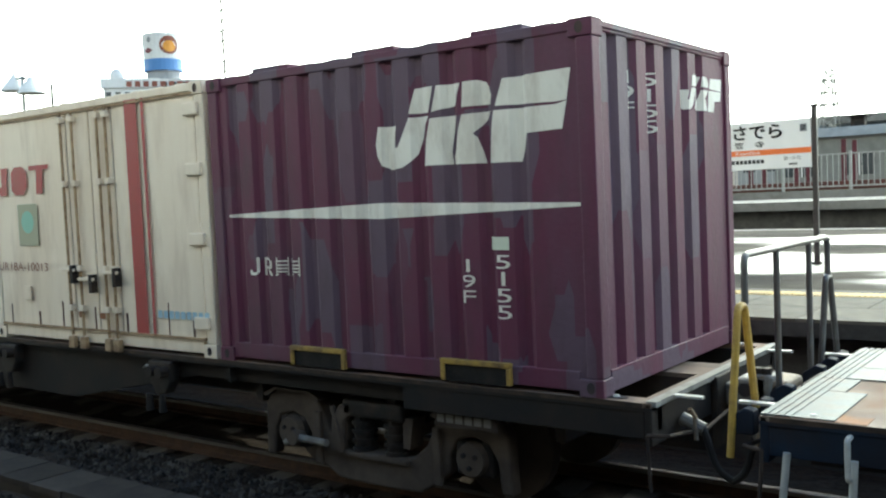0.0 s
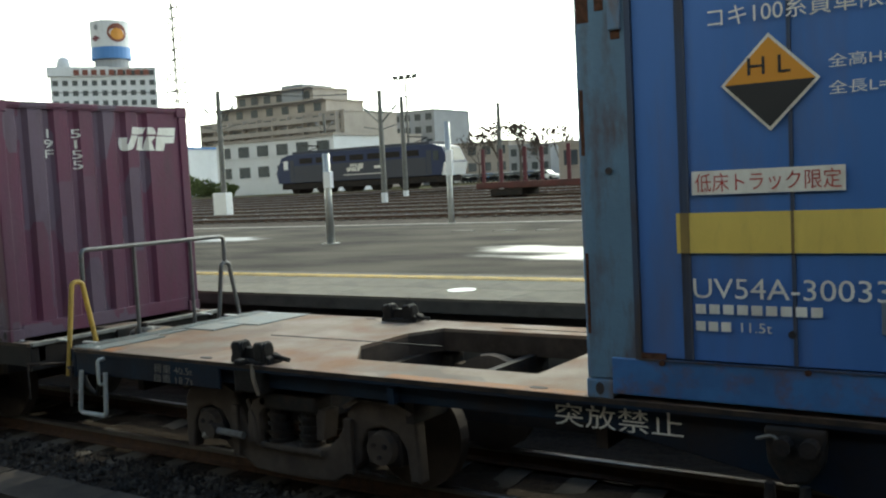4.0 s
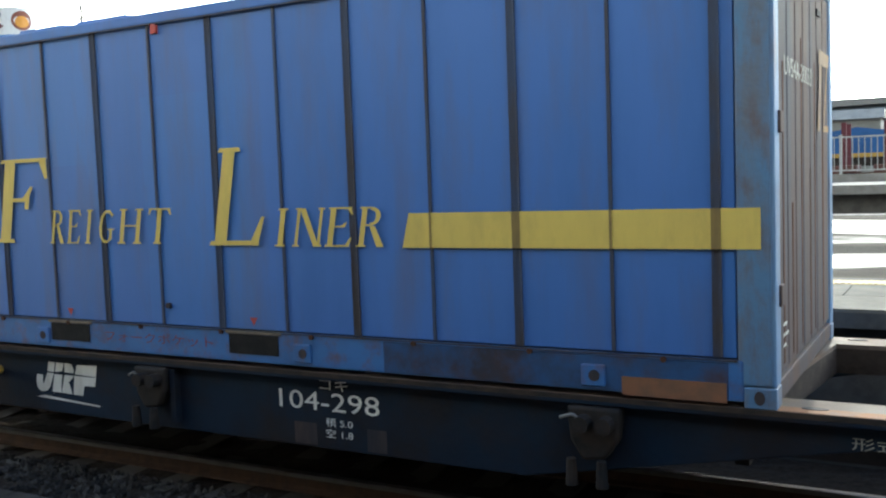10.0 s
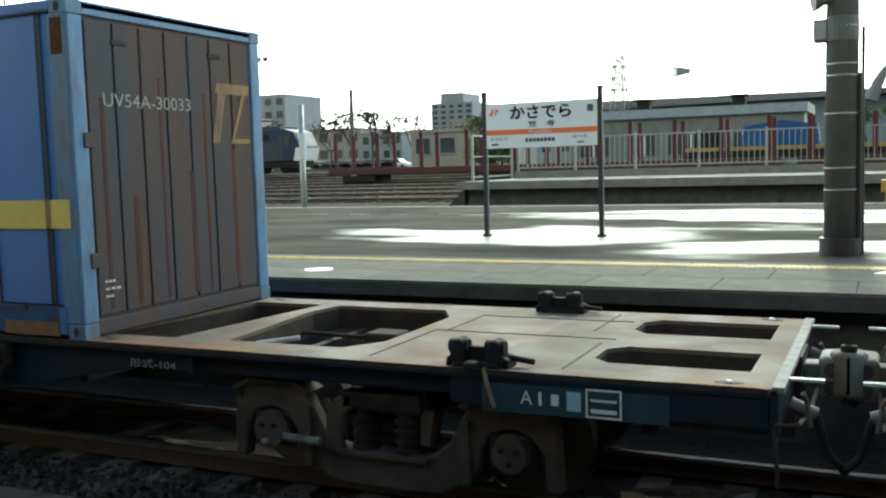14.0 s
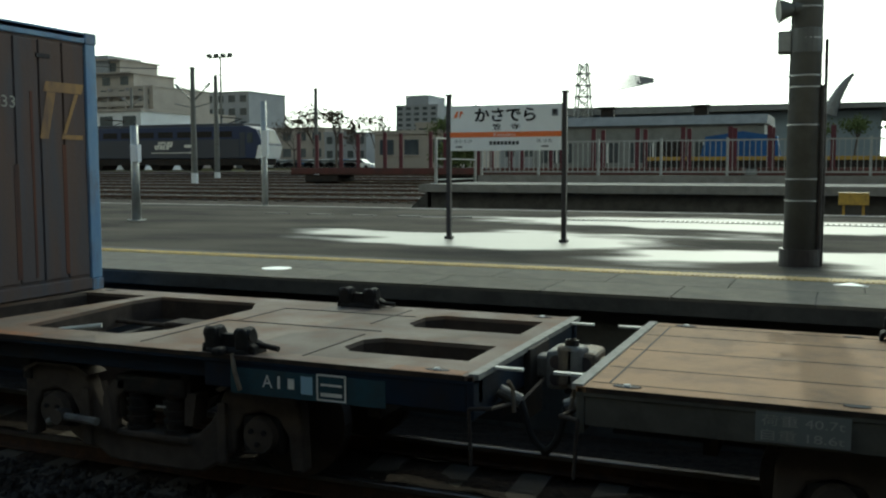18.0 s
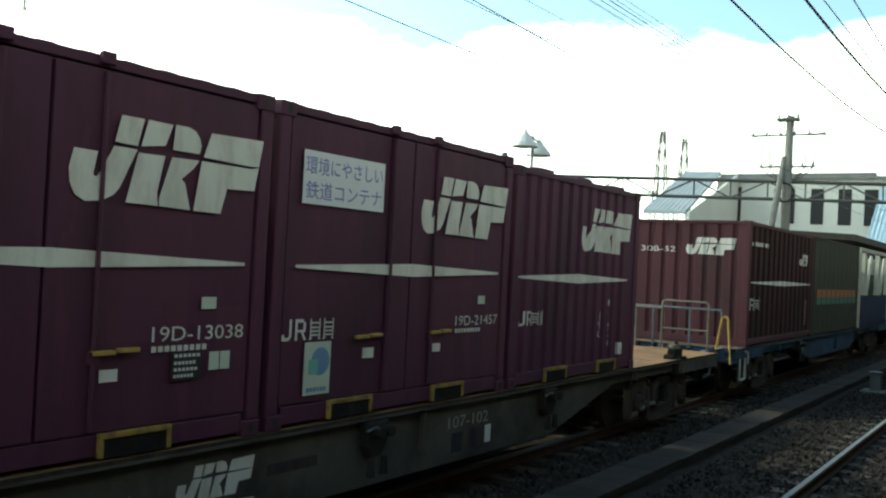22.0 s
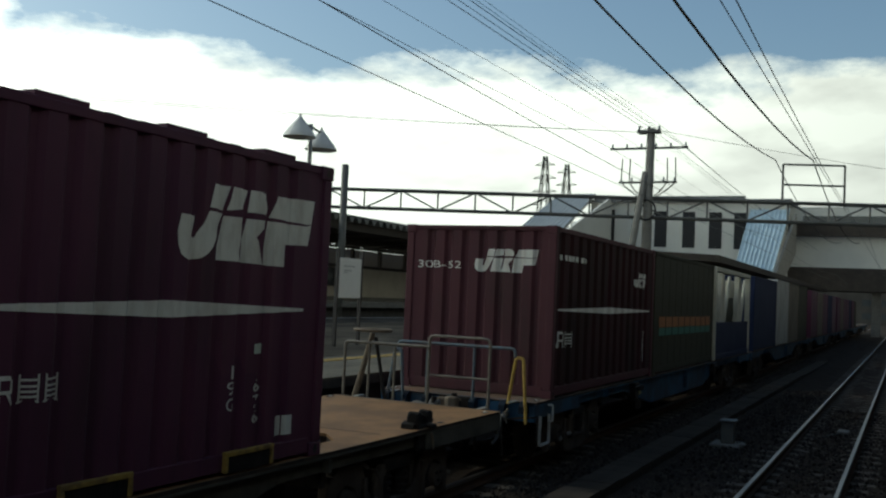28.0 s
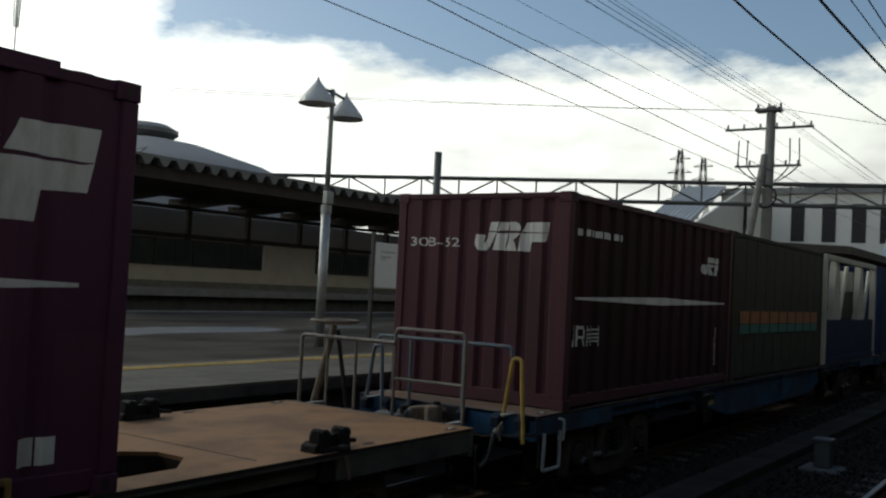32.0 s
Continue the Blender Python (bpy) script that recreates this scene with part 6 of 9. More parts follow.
def wagon(x0, x1, label, paint, deck_paint, holes, belly, stands, steps="", hangers=(), ledges="", boards=""):
    """Flat container wagon between x0 and x1: deck plate with openings, fish-bellied side sills, bogies, couplers."""
    mid = (x0 + x1) / 2
    w = thing("container_wagon", (along(mid), SIDE, 0), label, "wagon", "container wagons")
    MOVERS.append(w)
    a, b = x0 - mid, x1 - mid
    outer = [(a, 0.0), (b, 0.0), (b, WIDE), (a, WIDE)]
    deck = part("deck", plate(outer, [[(x - mid, y - SIDE) for x, y in h] for h in holes], DECK - 0.035, DECK - 0.004), deck_paint, w, "worn steel deck plate")
    # narrow dark brown strip laid over the plate's outer edge
    for y in (-0.005, WIDE - 0.001):
        part("deck_edge", box(a + 0.06, b - 0.06, y, y + 0.006, DECK - 0.036, DECK - 0.006), EDGE_DARK, deck, "dark strip along the deck edge")
    for h in holes:
        loop = [(x - mid, y - SIDE) for x, y in h]
        for (ax, ay), (bx, by) in zip(loop, loop[1:] + loop[:1]):
            d = Vector((bx - ax, by - ay, 0))
            if d.length < 0.05:
                continue
            out = Vector((d.y, -d.x, 0)).normalized() * 0.02
            bm = bmesh.new()
            v = [bm.verts.new(q) for q in ((ax, ay, 0.78), (bx, by, 0.78), (bx, by, DECK - 0.036), (ax, ay, DECK - 0.036))]
            u = [bm.verts.new((q.co.x + out.x, q.co.y + out.y, q.co.z)) for q in v]
            bm.faces.new(v)
            bm.faces.new(u[::-1])
            for i in range(4):
                bm.faces.new((v[i], u[i], u[(i + 1) % 4], v[(i + 1) % 4]))
            bmesh.ops.recalc_face_normals(bm, faces=bm.faces[:])
            part("opening_rim", bm, STEEL_BROWN, deck, "brown steel rim of a deck opening")
    (b0, z0), (b1, z1) = belly
    for y in (SILL_IN, WIDE - 0.09 - SILL_IN):
        pts = [(a, 0.80), (b0 - 2.0 - mid, 0.80), (b0 - mid, z0), (b1 - mid, z1), (b1 + 2.0 - mid, 0.80), (b, 0.80), (b, DECK - 0.037), (a, DECK - 0.037)]
        sill = part("side_sill", prism(pts, "y", y, y + 0.09), paint, w, "fish-bellied side sill", bevel=0.01)
        yy = -0.004 if y == SILL_IN else WIDE - SILL_IN - 0.006
        part("sill_flange", box(a, b, yy, yy + SILL_IN + 0.01, DECK - 0.058, DECK - 0.037), paint, sill, "overhanging deck edge")
    for u0, u1 in ((a + 0.052, a + 2.0), (b - 2.0, b - 0.052)):
        for y in (0.004, WIDE - 0.034):
            part("apron", box(u0, u1, y, y + 0.03, 0.765, DECK - 0.059), paint, w, "flush apron plate at the wagon's end", bevel=0.006)
    part("centre_sill", box(a, b, WIDE / 2 - 0.22, WIDE / 2 + 0.22, 0.45, 0.70), STEEL_DARK, w)
    for i in range(13):
        u = a + (b - a) * (i + 0.5) / 13
        part("cross_bearer", box(u - 0.04, u + 0.04, SILL_IN + 0.091, WIDE - SILL_IN - 0.091, 0.62, 0.80), STEEL_DARK, w)
    for s in (a, b):
        xs = sorted((s, s + (0.05 if s < 0 else -0.05)))
        part("end_sill", box(xs[0], xs[1], 0, WIDE, 0.72, DECK - 0.003), paint, w, bevel=0.01)
    for s, d in ((a, -1), (b, 1)):
        yc, tone = WIDE / 2, (COUPLER_GREY if d > 0 else COUPLER_TAN)
        c = part("coupler", box(*sorted((s - d * 0.1, s + d * 0.17)), yc - 0.08, yc + 0.08, 0.76, 0.92), tone, w, "dusty knuckle coupler", bevel=0.02)
        head = [(s + d * 0.14, yc - 0.17), (s + d * 0.14, yc + 0.15), (s + d * 0.30, yc + 0.20), (s + d * 0.42, yc + 0.20), (s + d * 0.42, yc + 0.12), (s + d * 0.29, yc + 0.05), (s + d * 0.29, yc - 0.06), (s + d * 0.36, yc - 0.17)]
        part("coupler_head", prism(head, "z", 0.70, 0.98), tone, c, bevel=0.03)
        part("knuckle", prism([(s + d * 0.28, yc - 0.20), (s + d * 0.28, yc - 0.06), (s + d * 0.40, yc - 0.02), (s + d * 0.44, yc - 0.10), (s + d * 0.40, yc - 0.20)], "z", 0.72, 1.02), tone, c, bevel=0.03)
        part("knuckle_pin", rod((s + d * 0.31, yc - 0.13, 0.68), (s + d * 0.31, yc - 0.13, 1.06), 0.04), STEEL_DARK, c)
        for z in (0.78, 0.90):
            part("recess", rod((s + d * 0.22, yc - 0.176, z), (s + d * 0.22, yc - 0.165, z), 0.05, n=12), SEAM_DARK, c)
        part("striker", box(*sorted((s + d * 0.001, s + d * 0.05)), yc - 0.24, yc + 0.24, 0.68, 0.99), STEEL_DARK, w, "coupler striker plate", bevel=0.01)
        for y in (0.42, WIDE - 0.42):
            h = part("brake_hose", tube(bend([(s + d * 0.04, y, 0.80), (s + d * 0.16, y, 0.80), (s + d * 0.24, y + 0.02, 0.50), (s + d * 0.34, y + 0.06, 0.42)], 0.08), 0.024), RUBBER, w, "black air hose")
            part("elbow", rod((s + d * 0.02, y, 0.82), (s + d * 0.17, y, 0.76), 0.045, n=12), COUPLER_GREY, h, "dusty valve elbow")
            part("valve_handle", tube([(s + d * 0.10, y - 0.06, 0.90), (s + d * 0.12, y - 0.02, 0.84), (s + d * 0.14, y - 0.06, 0.70)], 0.016), COUPLER_TAN, h, "tan valve handle")
        part("release_bar", tube([(s - d * 0.02, -0.03, 0.80), (s + d * 0.10, 0.02, 0.80), (s + d * 0.12, 0.6, 0.72), (s + d * 0.14, yc - 0.2, 0.78)], 0.014), STEEL_BROWN, w)
        part("release_handle", rod((s - d * 0.02, -0.03, 0.80), (s + d * 0.0, -0.04, 0.45), 0.012), STEEL_BROWN, w)
        for y in (0.30, WIDE - 0.30):
            part("ledge_tongue", box(*sorted((s - d * 0.02, s + d * 0.22)), y - 0.025, y + 0.025, DECK - 0.012, DECK + 0.004), STEP_PALE, w, "thin pale steel tongue")
        side = "left" if d < 0 else "right"
        if side in ledges:
            part("end_ledge", box(*sorted((s + d * 0.03, s - d * 0.04)), 0.01, WIDE - 0.01, DECK - 0.03, DECK + 0.008), LEDGE, w, "worn grey end ledge", bevel=0.004)
        if side in steps:
            part("step", tube(bend([(s - d * 0.16, -0.02, 0.80), (s - d * 0.12, -0.03, 0.40), (s - d * 0.50, -0.03, 0.40), (s - d * 0.52, -0.02, 0.80)], 0.05), 0.022), STEP_PALE, w, "pale flat-bar foot step")
            part("grab_iron", tube(bend([(s - d * 0.50, -0.01, 0.93), (s - d * 0.50, -0.08, 0.93), (s - d * 0.50, -0.08, 0.70), (s - d * 0.50, -0.01, 0.70)], 0.03), 0.016), STEP_PALE, w, "pale grab iron")
        for u in (0.28,):
            for y in (0.09, WIDE - 0.09):
                sl = part("lock_slot", slot_ring(s - d * u, y), SEAM_DARK, deck, "dark oval lock slot")
                part("lock_stud", rod((s - d * u, y, DECK - 0.004), (s - d * u, y, DECK + 0.012), 0.028, 0.018, n=10), STEP_PALE, sl)
    for cx in (-7.35, 7.35):
        bogie(w, cx)
    for sx, sy, flip in stands:
        lock_stand(w, sx - mid, sy - SIDE, flip)
    for u in (-8.2, -5.0, -2.0, 2.0, 5.0, 8.2):
        for y in (0.10, WIDE - 0.10):
            part("lock_pocket", slot_ring(u, y, 0.07, 0.028), SEAM_DARK, deck)
    # brake gear hung between the bogies
    part("air_tank", rod((-2.2, 0.6, 0.55), (-0.8, 0.6, 0.55), 0.2, n=16), STEEL_DARK, w, "grimy air tank")
    part("brake_cylinder", rod((1.0, 0.7, 0.55), (1.9, 0.7, 0.55), 0.17, n=16), STEEL_DARK, w)
    for x in hangers:
        u = x - mid
        hg = part("lock_hanger", prism([(u - 0.17, 0.93), (u + 0.17, 0.93), (u + 0.15, 0.74), (u + 0.07, 0.62), (u - 0.07, 0.60), (u - 0.15, 0.72)], "y", -0.03, SILL_IN + 0.004), STEEL_DARK, w, "folded-down lock fitting", bevel=0.02)
        part("hook", tube(bend([(u - 0.20, -0.05, 0.86), (u - 0.10, -0.09, 0.90), (u - 0.04, -0.09, 0.84)], 0.03), 0.010), COUPLER_GREY, hg, "thin worn lever hook")
        part("lug", rod((u - 0.05, -0.12, 0.84), (u - 0.05, 0.0, 0.84), 0.05), STEEL_DARK, hg)
        part("lug", rod((u + 0.09, -0.12, 0.84), (u + 0.09, 0.0, 0.84), 0.05), STEEL_DARK, hg)
        for v in (-0.13, 0.06):
            part("weight", rod((u + v, -0.06, 0.46), (u + v, -0.06, 0.62), 0.04, 0.028, n=10), STEEL_DARK, hg, "hanging lock weight")
    for x, ww, hh in ((-6.2, 0.3, 0.05), (0.30, 0.4, 0.05), (5.8, 0.25, 0.05)):
        part("sill_gusset", box(x, x + 0.05, 0.01, SILL_IN + 0.004, 0.50 if abs(x) < 4 else 0.80, DECK - 0.08), paint, w, "welded sill gusset")
    return w, mid


def slot_ring(x, y, rx=0.085, ry=0.036):
    """A flat oval let into the deck."""
    bm = bmesh.new()
    top = [bm.verts.new((x + rx * math.cos(0.5236 * i), y + ry * math.sin(0.5236 * i), DECK + 0.0015)) for i in range(12)]
    low = [bm.verts.new((v.co.x, v.co.y, DECK - 0.02)) for v in top]
    bm.faces.new(top)
    for i in range(12):
        bm.faces.new((low[i], low[(i + 1) % 12], top[(i + 1) % 12], top[i]))
    return bm


def wheel_brake(w, x, z):
    """Five-spoked hand wheel on the side sill."""
    R = 0.185
    bm = ring((x, -0.11, z), R, 0.018, "y")
    hw = part("brake_wheel", bm, YELLOW_STEEL, w, "yellow five-spoked brake wheel", smooth=True)
    for i in range(5):
        g = 6.2832 * i / 5 + 0.3
        part("spoke", rod((x, -0.10, z), (x + R * math.cos(g), -0.11, z + R * math.sin(g)), 0.014, n=7), YELLOW_STEEL, hw)
    part("hub", rod((x, -0.13, z), (x, SILL_IN + 0.01, z), 0.04, n=14), YELLOW_STEEL, hw)


def a_frame(w, x, y, mat, label):
    z = DECK
    part("a_frame", tube(bend([(x - 0.04, y - 0.14, z - 0.30), (x, y - 0.055, z + 0.60), (x, y + 0.055, z + 0.60), (x + 0.02, y + 0.16, z - 0.05)], 0.05), 0.024), mat, w, label)


def end_platform(w, x, paint, up=0.0):
    """Handrail across the wagon's end on bracket feet, with a yellow step rail on the near side."""
    z = DECK
    part("handrail", tube(bend([(x, 0.30, z + 0.60), (x, 0.30, z + 0.80 + up), (x, WIDE - 0.30, z + 0.80 + up), (x, WIDE - 0.30, z + 0.60)], 0.06), 0.023), paint, w, "bent tube handrail")
    for y in (0.92, 1.66):
        part("handrail_post", rod((x, y, z - 0.12), (x, y, z + 0.80 + up), 0.021), paint, w)
    a_frame(w, x, 0.23, YELLOW_STEEL, "yellow step rail")
    a_frame(w, x, WIDE - 0.30, paint, "")
    for y in (0.16, 0.46, 0.92, 1.66, 2.0, 2.3):
        part("foot_lug", prism([(x - 0.05, z - 0.16), (x + 0.10, z - 0.16), (x + 0.10, z - 0.01), (x + 0.04, z + 0.0), (x - 0.05, z - 0.06)], "y", y - 0.05, y + 0.05), FRAME_BLUE, w, "cast bracket foot", bevel=0.01)


def brake_platform(w, x):
    """Grey handrail, tall loop and hand brake across the end of the tan-decked wagon."""
    z = DECK
    part("handrail", tube(bend([(x, WIDE - 0.04, z - 0.12), (x, WIDE - 0.04, z + 0.73), (x, 1.10, z + 0.73)], 0.06), 0.021), RAIL_TAN, w, "grey-tan bent tube handrail")
    part("rail_loop", tube(bend([(x + 0.03, 0.24, z - 0.12), (x + 0.03, 0.24, z + 0.88), (x + 0.03, 1.12, z + 0.88), (x + 0.03, 1.12, z - 0.12)], 0.08), 0.02), RAIL_TAN, w, "bent tube loop")
    part("rail_bar", rod((x + 0.03, 0.24, z + 0.36), (x + 0.03, 1.12, z + 0.36), 0.016), RAIL_TAN, w)
    for y in (1.62, 2.02):
        part("handrail_post", rod((x, y, z - 0.12), (x, y, z + 0.73), 0.018), RAIL_TAN, w)
    st = part("brake_stand", rod((x + 0.1, 2.30, z - 0.1), (x + 0.12, 2.05, z + 0.86), 0.045, 0.035), COUPLER_TAN, w, "leaning tan hand brake stand")
    part("brake_stand_leg", rod((x + 0.12, 1.80, z - 0.1), (x + 0.12, 2.0, z + 0.80), 0.025), STEEL_DARK, st)
    part("brake_wheel", ring((x + 0.12, 2.05, z + 0.90), 0.25, 0.022, "z"), COUPLER_TAN, st, "flat hand brake wheel", smooth=True)
    for i in range(5):
        g = 6.2832 * i / 5
        part("spoke", rod((x + 0.12, 2.05, z + 0.89), (x + 0.12 + 0.25 * math.cos(g), 2.05 + 0.25 * math.sin(g), z + 0.90), 0.014, n=6), COUPLER_TAN, st)
    for y in (0.24, 1.12, 1.62, 2.02, WIDE - 0.06):
        part("foot_lug", prism([(x - 0.12, z - 0.16), (x + 0.05, z - 0.16), (x + 0.05, z - 0.06), (x - 0.02, z - 0.01), (x - 0.12, z - 0.01)], "y", y - 0.05, y + 0.05), STEEL_DARK, w, "cast bracket foot", bevel=0.01)


def ring(c, R, r, axis, k=28, n=7):
    """A closed ring of round section."""
    bm = bmesh.new()
    loops = []
    for i in range(k):
        g = 6.28319 * i / k
        row = []
        for j in range(n):
            h = 6.28319 * j / n
            d, up = R + r * math.cos(h), r * math.sin(h)
            p = (d * math.cos(g), d * math.sin(g), up) if axis == "z" else (d * math.cos(g), up, d * math.sin(g))
            row.append(bm.verts.new((c[0] + p[0], c[1] + p[1], c[2] + p[2])))
        loops.append(row)
    for i in range(k):
        for j in range(n):
            bm.faces.new((loops[i][j], loops[(i + 1) % k][j], loops[(i + 1) % k][(j + 1) % n], loops[i][(j + 1) % n]))
    bmesh.ops.recalc_face_normals(bm, faces=bm.faces[:])
    return bm


def wagons():
    w0, m = wagon(-42.6, -23.0, "grimy container wagon under maroon and cream containers", STEEL_PAINT, DECK_STEEL, [[(-41, 5.8), (-39, 5.8), (-39, 7.3), (-41, 7.3)], [(-24.3, 5.45), (-23.1, 5.45), (-23.1, 6.3), (-24.3, 6.3)], [(-24.3, 6.75), (-23.1, 6.75), (-23.1, 7.6), (-24.3, 7.6)]], ((-38.0, 0.42), (-29.5, 0.42)), [], hangers=(-30.6, -27.9, -36.0), ledges="right")
    sill_mark("sill_plate", bars(0.55, 0.22, 1, 0), (-24.74 - m, 0.66), STEEL_BROWN, w0, None, proud=0.03)
    sill_mark("sill_print", bars(0.5, 0.06, 6), (-24.72 - m, 0.78), FADED_PRINT, w0, None, proud=0.034)
    sill_mark("sill_print", bars(0.5, 0.06, 6), (-24.72 - m, 0.69), FADED_PRINT, w0, None, proud=0.034)
    holes = [[(-19.25, 5.80), (-17.6, 5.80), (-17.6, 7.35), (-19.45, 7.35), (-19.62, 7.0), (-19.62, 6.3)],
             [(-7.7, 5.62), (-6.95, 5.62), (-6.75, 7.45), (-7.5, 7.45)],
             [(-6.45, 5.66), (-5.45, 5.66), (-5.25, 5.95), (-5.25, 7.1), (-5.45, 7.45), (-6.55, 7.45), (-6.62, 7.1)],
             [(-3.50, 5.72), (-2.62, 5.72), (-2.62, 6.28), (-3.50, 6.28), (-3.62, 6.15), (-3.62, 5.85)],
             [(-3.50, 6.80), (-2.62, 6.80), (-2.62, 7.42), (-3.50, 7.42), (-3.62, 7.28), (-3.62, 6.95)]]
    w1, m = wagon(-22.33, -2.42, "dirty blue container wagon with a worn brown deck", FRAME_BLUE, DECK_STEEL, holes, ((-15.0, 0.44), (-9.1, 0.42)), [(-20.0, 5.40, False), (-20.15, 7.62, True), (-4.25, 5.40, False), (-4.42, 7.62, True)], steps="left", hangers=(-15.72, -12.25, -8.6), ledges="right")
    wheel_brake(w1, -14.21 - m, 0.76)
    sill_mark("emblem", emblem(0.46), (-13.73 - m, 0.605), WHITE_DECAL, w1, None, label="pale emblem in plain slanted blocks")
    sill_mark("emblem_line", flat([[(0, 0.03), (0.78, 0.0), (0.78, 0.012), (0.1, 0.05)]]), (-13.73 - m, 0.525), WHITE_DECAL, w1, None)
    sill_mark("wagon_number", words("コキ", 0.24, 0.085), (-10.68 - m, 0.852), WHITE_DECAL, w1, None, proud=0.004)
    sill_mark("wagon_number", words("104-298", 0.87, 0.135), (-11.05 - m, 0.700), WHITE_DECAL, w1, None, label="white wagon number")
    sill_mark("load_print", words("積 5.0", 0.23, 0.062), (-10.64 - m, 0.592), WHITE_DECAL, w1, None)
    sill_mark("load_print", words("空 1.8", 0.23, 0.062), (-10.64 - m, 0.512), WHITE_DECAL, w1, None)
    sill_mark("card_frame", bars(0.20, 0.16, 1, 0), (-10.92 - m, 0.445), SEAM_DARK, w1, None)
    sill_mark("card_frame", bars(0.16, 0.16, 1, 0), (-10.29 - m, 0.445), SEAM_DARK, w1, None)
    sill_mark("warning", words("突放禁止", 0.86, 0.15), (-17.25 - m, 0.772), WHITE_DECAL, w1, None, label="white warning lettering")
    sill_mark("sill_print", words("形式-104", 0.45, 0.07), (-7.19 - m, 0.800), DIM_DECAL, w1, None)
    mark("load_print", words("荷重 40.5t", 0.5, 0.075), (-21.14 - m, 0.855), FADED_PRINT, w1, None, proud=0.008)
    mark("load_print", words("自重 18.7t", 0.5, 0.075), (-21.14 - m, 0.770), FADED_PRINT, w1, None, proud=0.008)
    part("route_plate", box(-4.20 - m, -3.02 - m, -0.0005, 0.004, 0.735, DECK - 0.088), ROUTE_TEAL, w1, "dull teal painted panel")
    mark("route_print", words("A", 0.08, 0.085), (-3.94 - m, 0.795), WHITE_DECAL, w1, None, proud=0.008)
    mark("route_print", bars(0.02, 0.085, 1, 0), (-3.82 - m, 0.795), WHITE_DECAL, w1, None, proud=0.008)
    mark("card", bars(0.05, 0.07, 1, 0), (-3.74 - m, 0.800), WHITE_DECAL, w1, None, proud=0.008)
    mark("card", bars(0.09, 0.12, 1, 0), (-3.64 - m, 0.775), PALE_BLUE_DECAL, w1, None, proud=0.008)
    bmf = flat([[(0, 0), (0.22, 0), (0.22, 0.012), (0, 0.012)], [(0, 0.165), (0.22, 0.165), (0.22, 0.178), (0, 0.178)], [(0, 0.012), (0.012, 0.012), (0.012, 0.165), (0, 0.165)], [(0.208, 0.012), (0.22, 0.012), (0.22, 0.165), (0.208, 0.165)], [(0.03, 0.03), (0.19, 0.03), (0.19, 0.055), (0.03, 0.055)], [(0.03, 0.1), (0.19, 0.1), (0.19, 0.115), (0.03, 0.115)]])
    mark("inspection_frame", bmf, (-3.52 - m, 0.745), WHITE_DECAL, w1, None, proud=0.008)
    end_platform(w1, -22.50 - m, RAIL_GREY, 0.10)
    for x1, y0, y1 in ((-21.92, 0.02, 0.78), (-22.05, 0.79, 1.19), (-21.72, 1.22, 1.62), (-21.50, 1.63, WIDE - 0.02)):
        part("tread_plate", box(-22.33 - m, x1 - m, y0, y1, DECK - 0.003, DECK + 0.006), FRAME_PALE, w1, "worn blue-grey chequered tread plate")
    for x0, x1, y0, y1 in ((-20.9, -18.9, 1.20, 1.212), (-5.1, -3.65, 1.20, 1.212), (-5.1, -5.088, 0.15, 1.20), (-3.72, -3.708, 0.15, 1.05), (-5.0, -3.7, 1.95, 1.962), (-5.0, -4.99, 1.20, 1.95), (-3.9, -3.89, 1.5, 2.3), (-18.9, -17.4, 2.2, 2.21)):
        part("deck_seam", box(x0 - m, x1 - m, y0, y1, DECK - 0.006, DECK + 0.0008), STEEL_DARK, w1)
    for k in range(4):
        part("tread_bar", box(-22.31 - m + k * 0.045, -22.285 - m + k * 0.045, 0.0, WIDE, DECK + 0.004, DECK + 0.012), FRAME_PALE, w1)
    part("brake_rod", tube([(-7.4 - m, 0.4, 0.86), (-6.6 - m, 0.7, 0.88), (-6.2 - m, 0.95, 0.92)], 0.022), STEP_PALE, w1, "pale pipe under the deck opening")
    part("brake_rod", tube([(-7.0 - m, 1.6, 0.84), (-5.6 - m, 1.5, 0.84)], 0.02), STEEL_BROWN, w1)
    part("tank_end", box(-5.75 - m, -5.45 - m, 1.2, 1.45, 0.7, 0.94), STEEL_BROWN, w1, bevel=0.02)
    for x0, x1, y0, y1 in ((-22.25, -21.75, 0.01, 0.2), (-18.6, -17.0, 0.0, 0.12), (-7.7, -6.0, 0.0, 0.11), (-3.0, -2.5, 0.0, 0.13)):
        part("rust_patch", box(x0 - m, x1 - m, y0 + 0.002, y1, DECK - 0.006, DECK - 0.0015), DECK_RUST, w1, "rust-orange deck edge")
    holes = [[(1.18, 5.62), (1.60, 5.50), (3.4, 5.50), (3.4, 6.38), (1.18, 6.38), (0.98, 6.2), (0.98, 5.9)][0:5], [(1.20, 6.66), (3.4, 6.66), (3.4, 7.5), (1.55, 7.5), (1.05, 7.30), (1.05, 6.9)],
             [(12.6, 5.62), (14.4, 5.62), (14.7, 5.9), (14.7, 6.2), (14.5, 6.38), (12.6, 6.38)], [(12.6, 6.68), (14.4, 6.68), (14.7, 6.9), (14.7, 7.2), (14.4, 7.45), (12.6, 7.45)]]
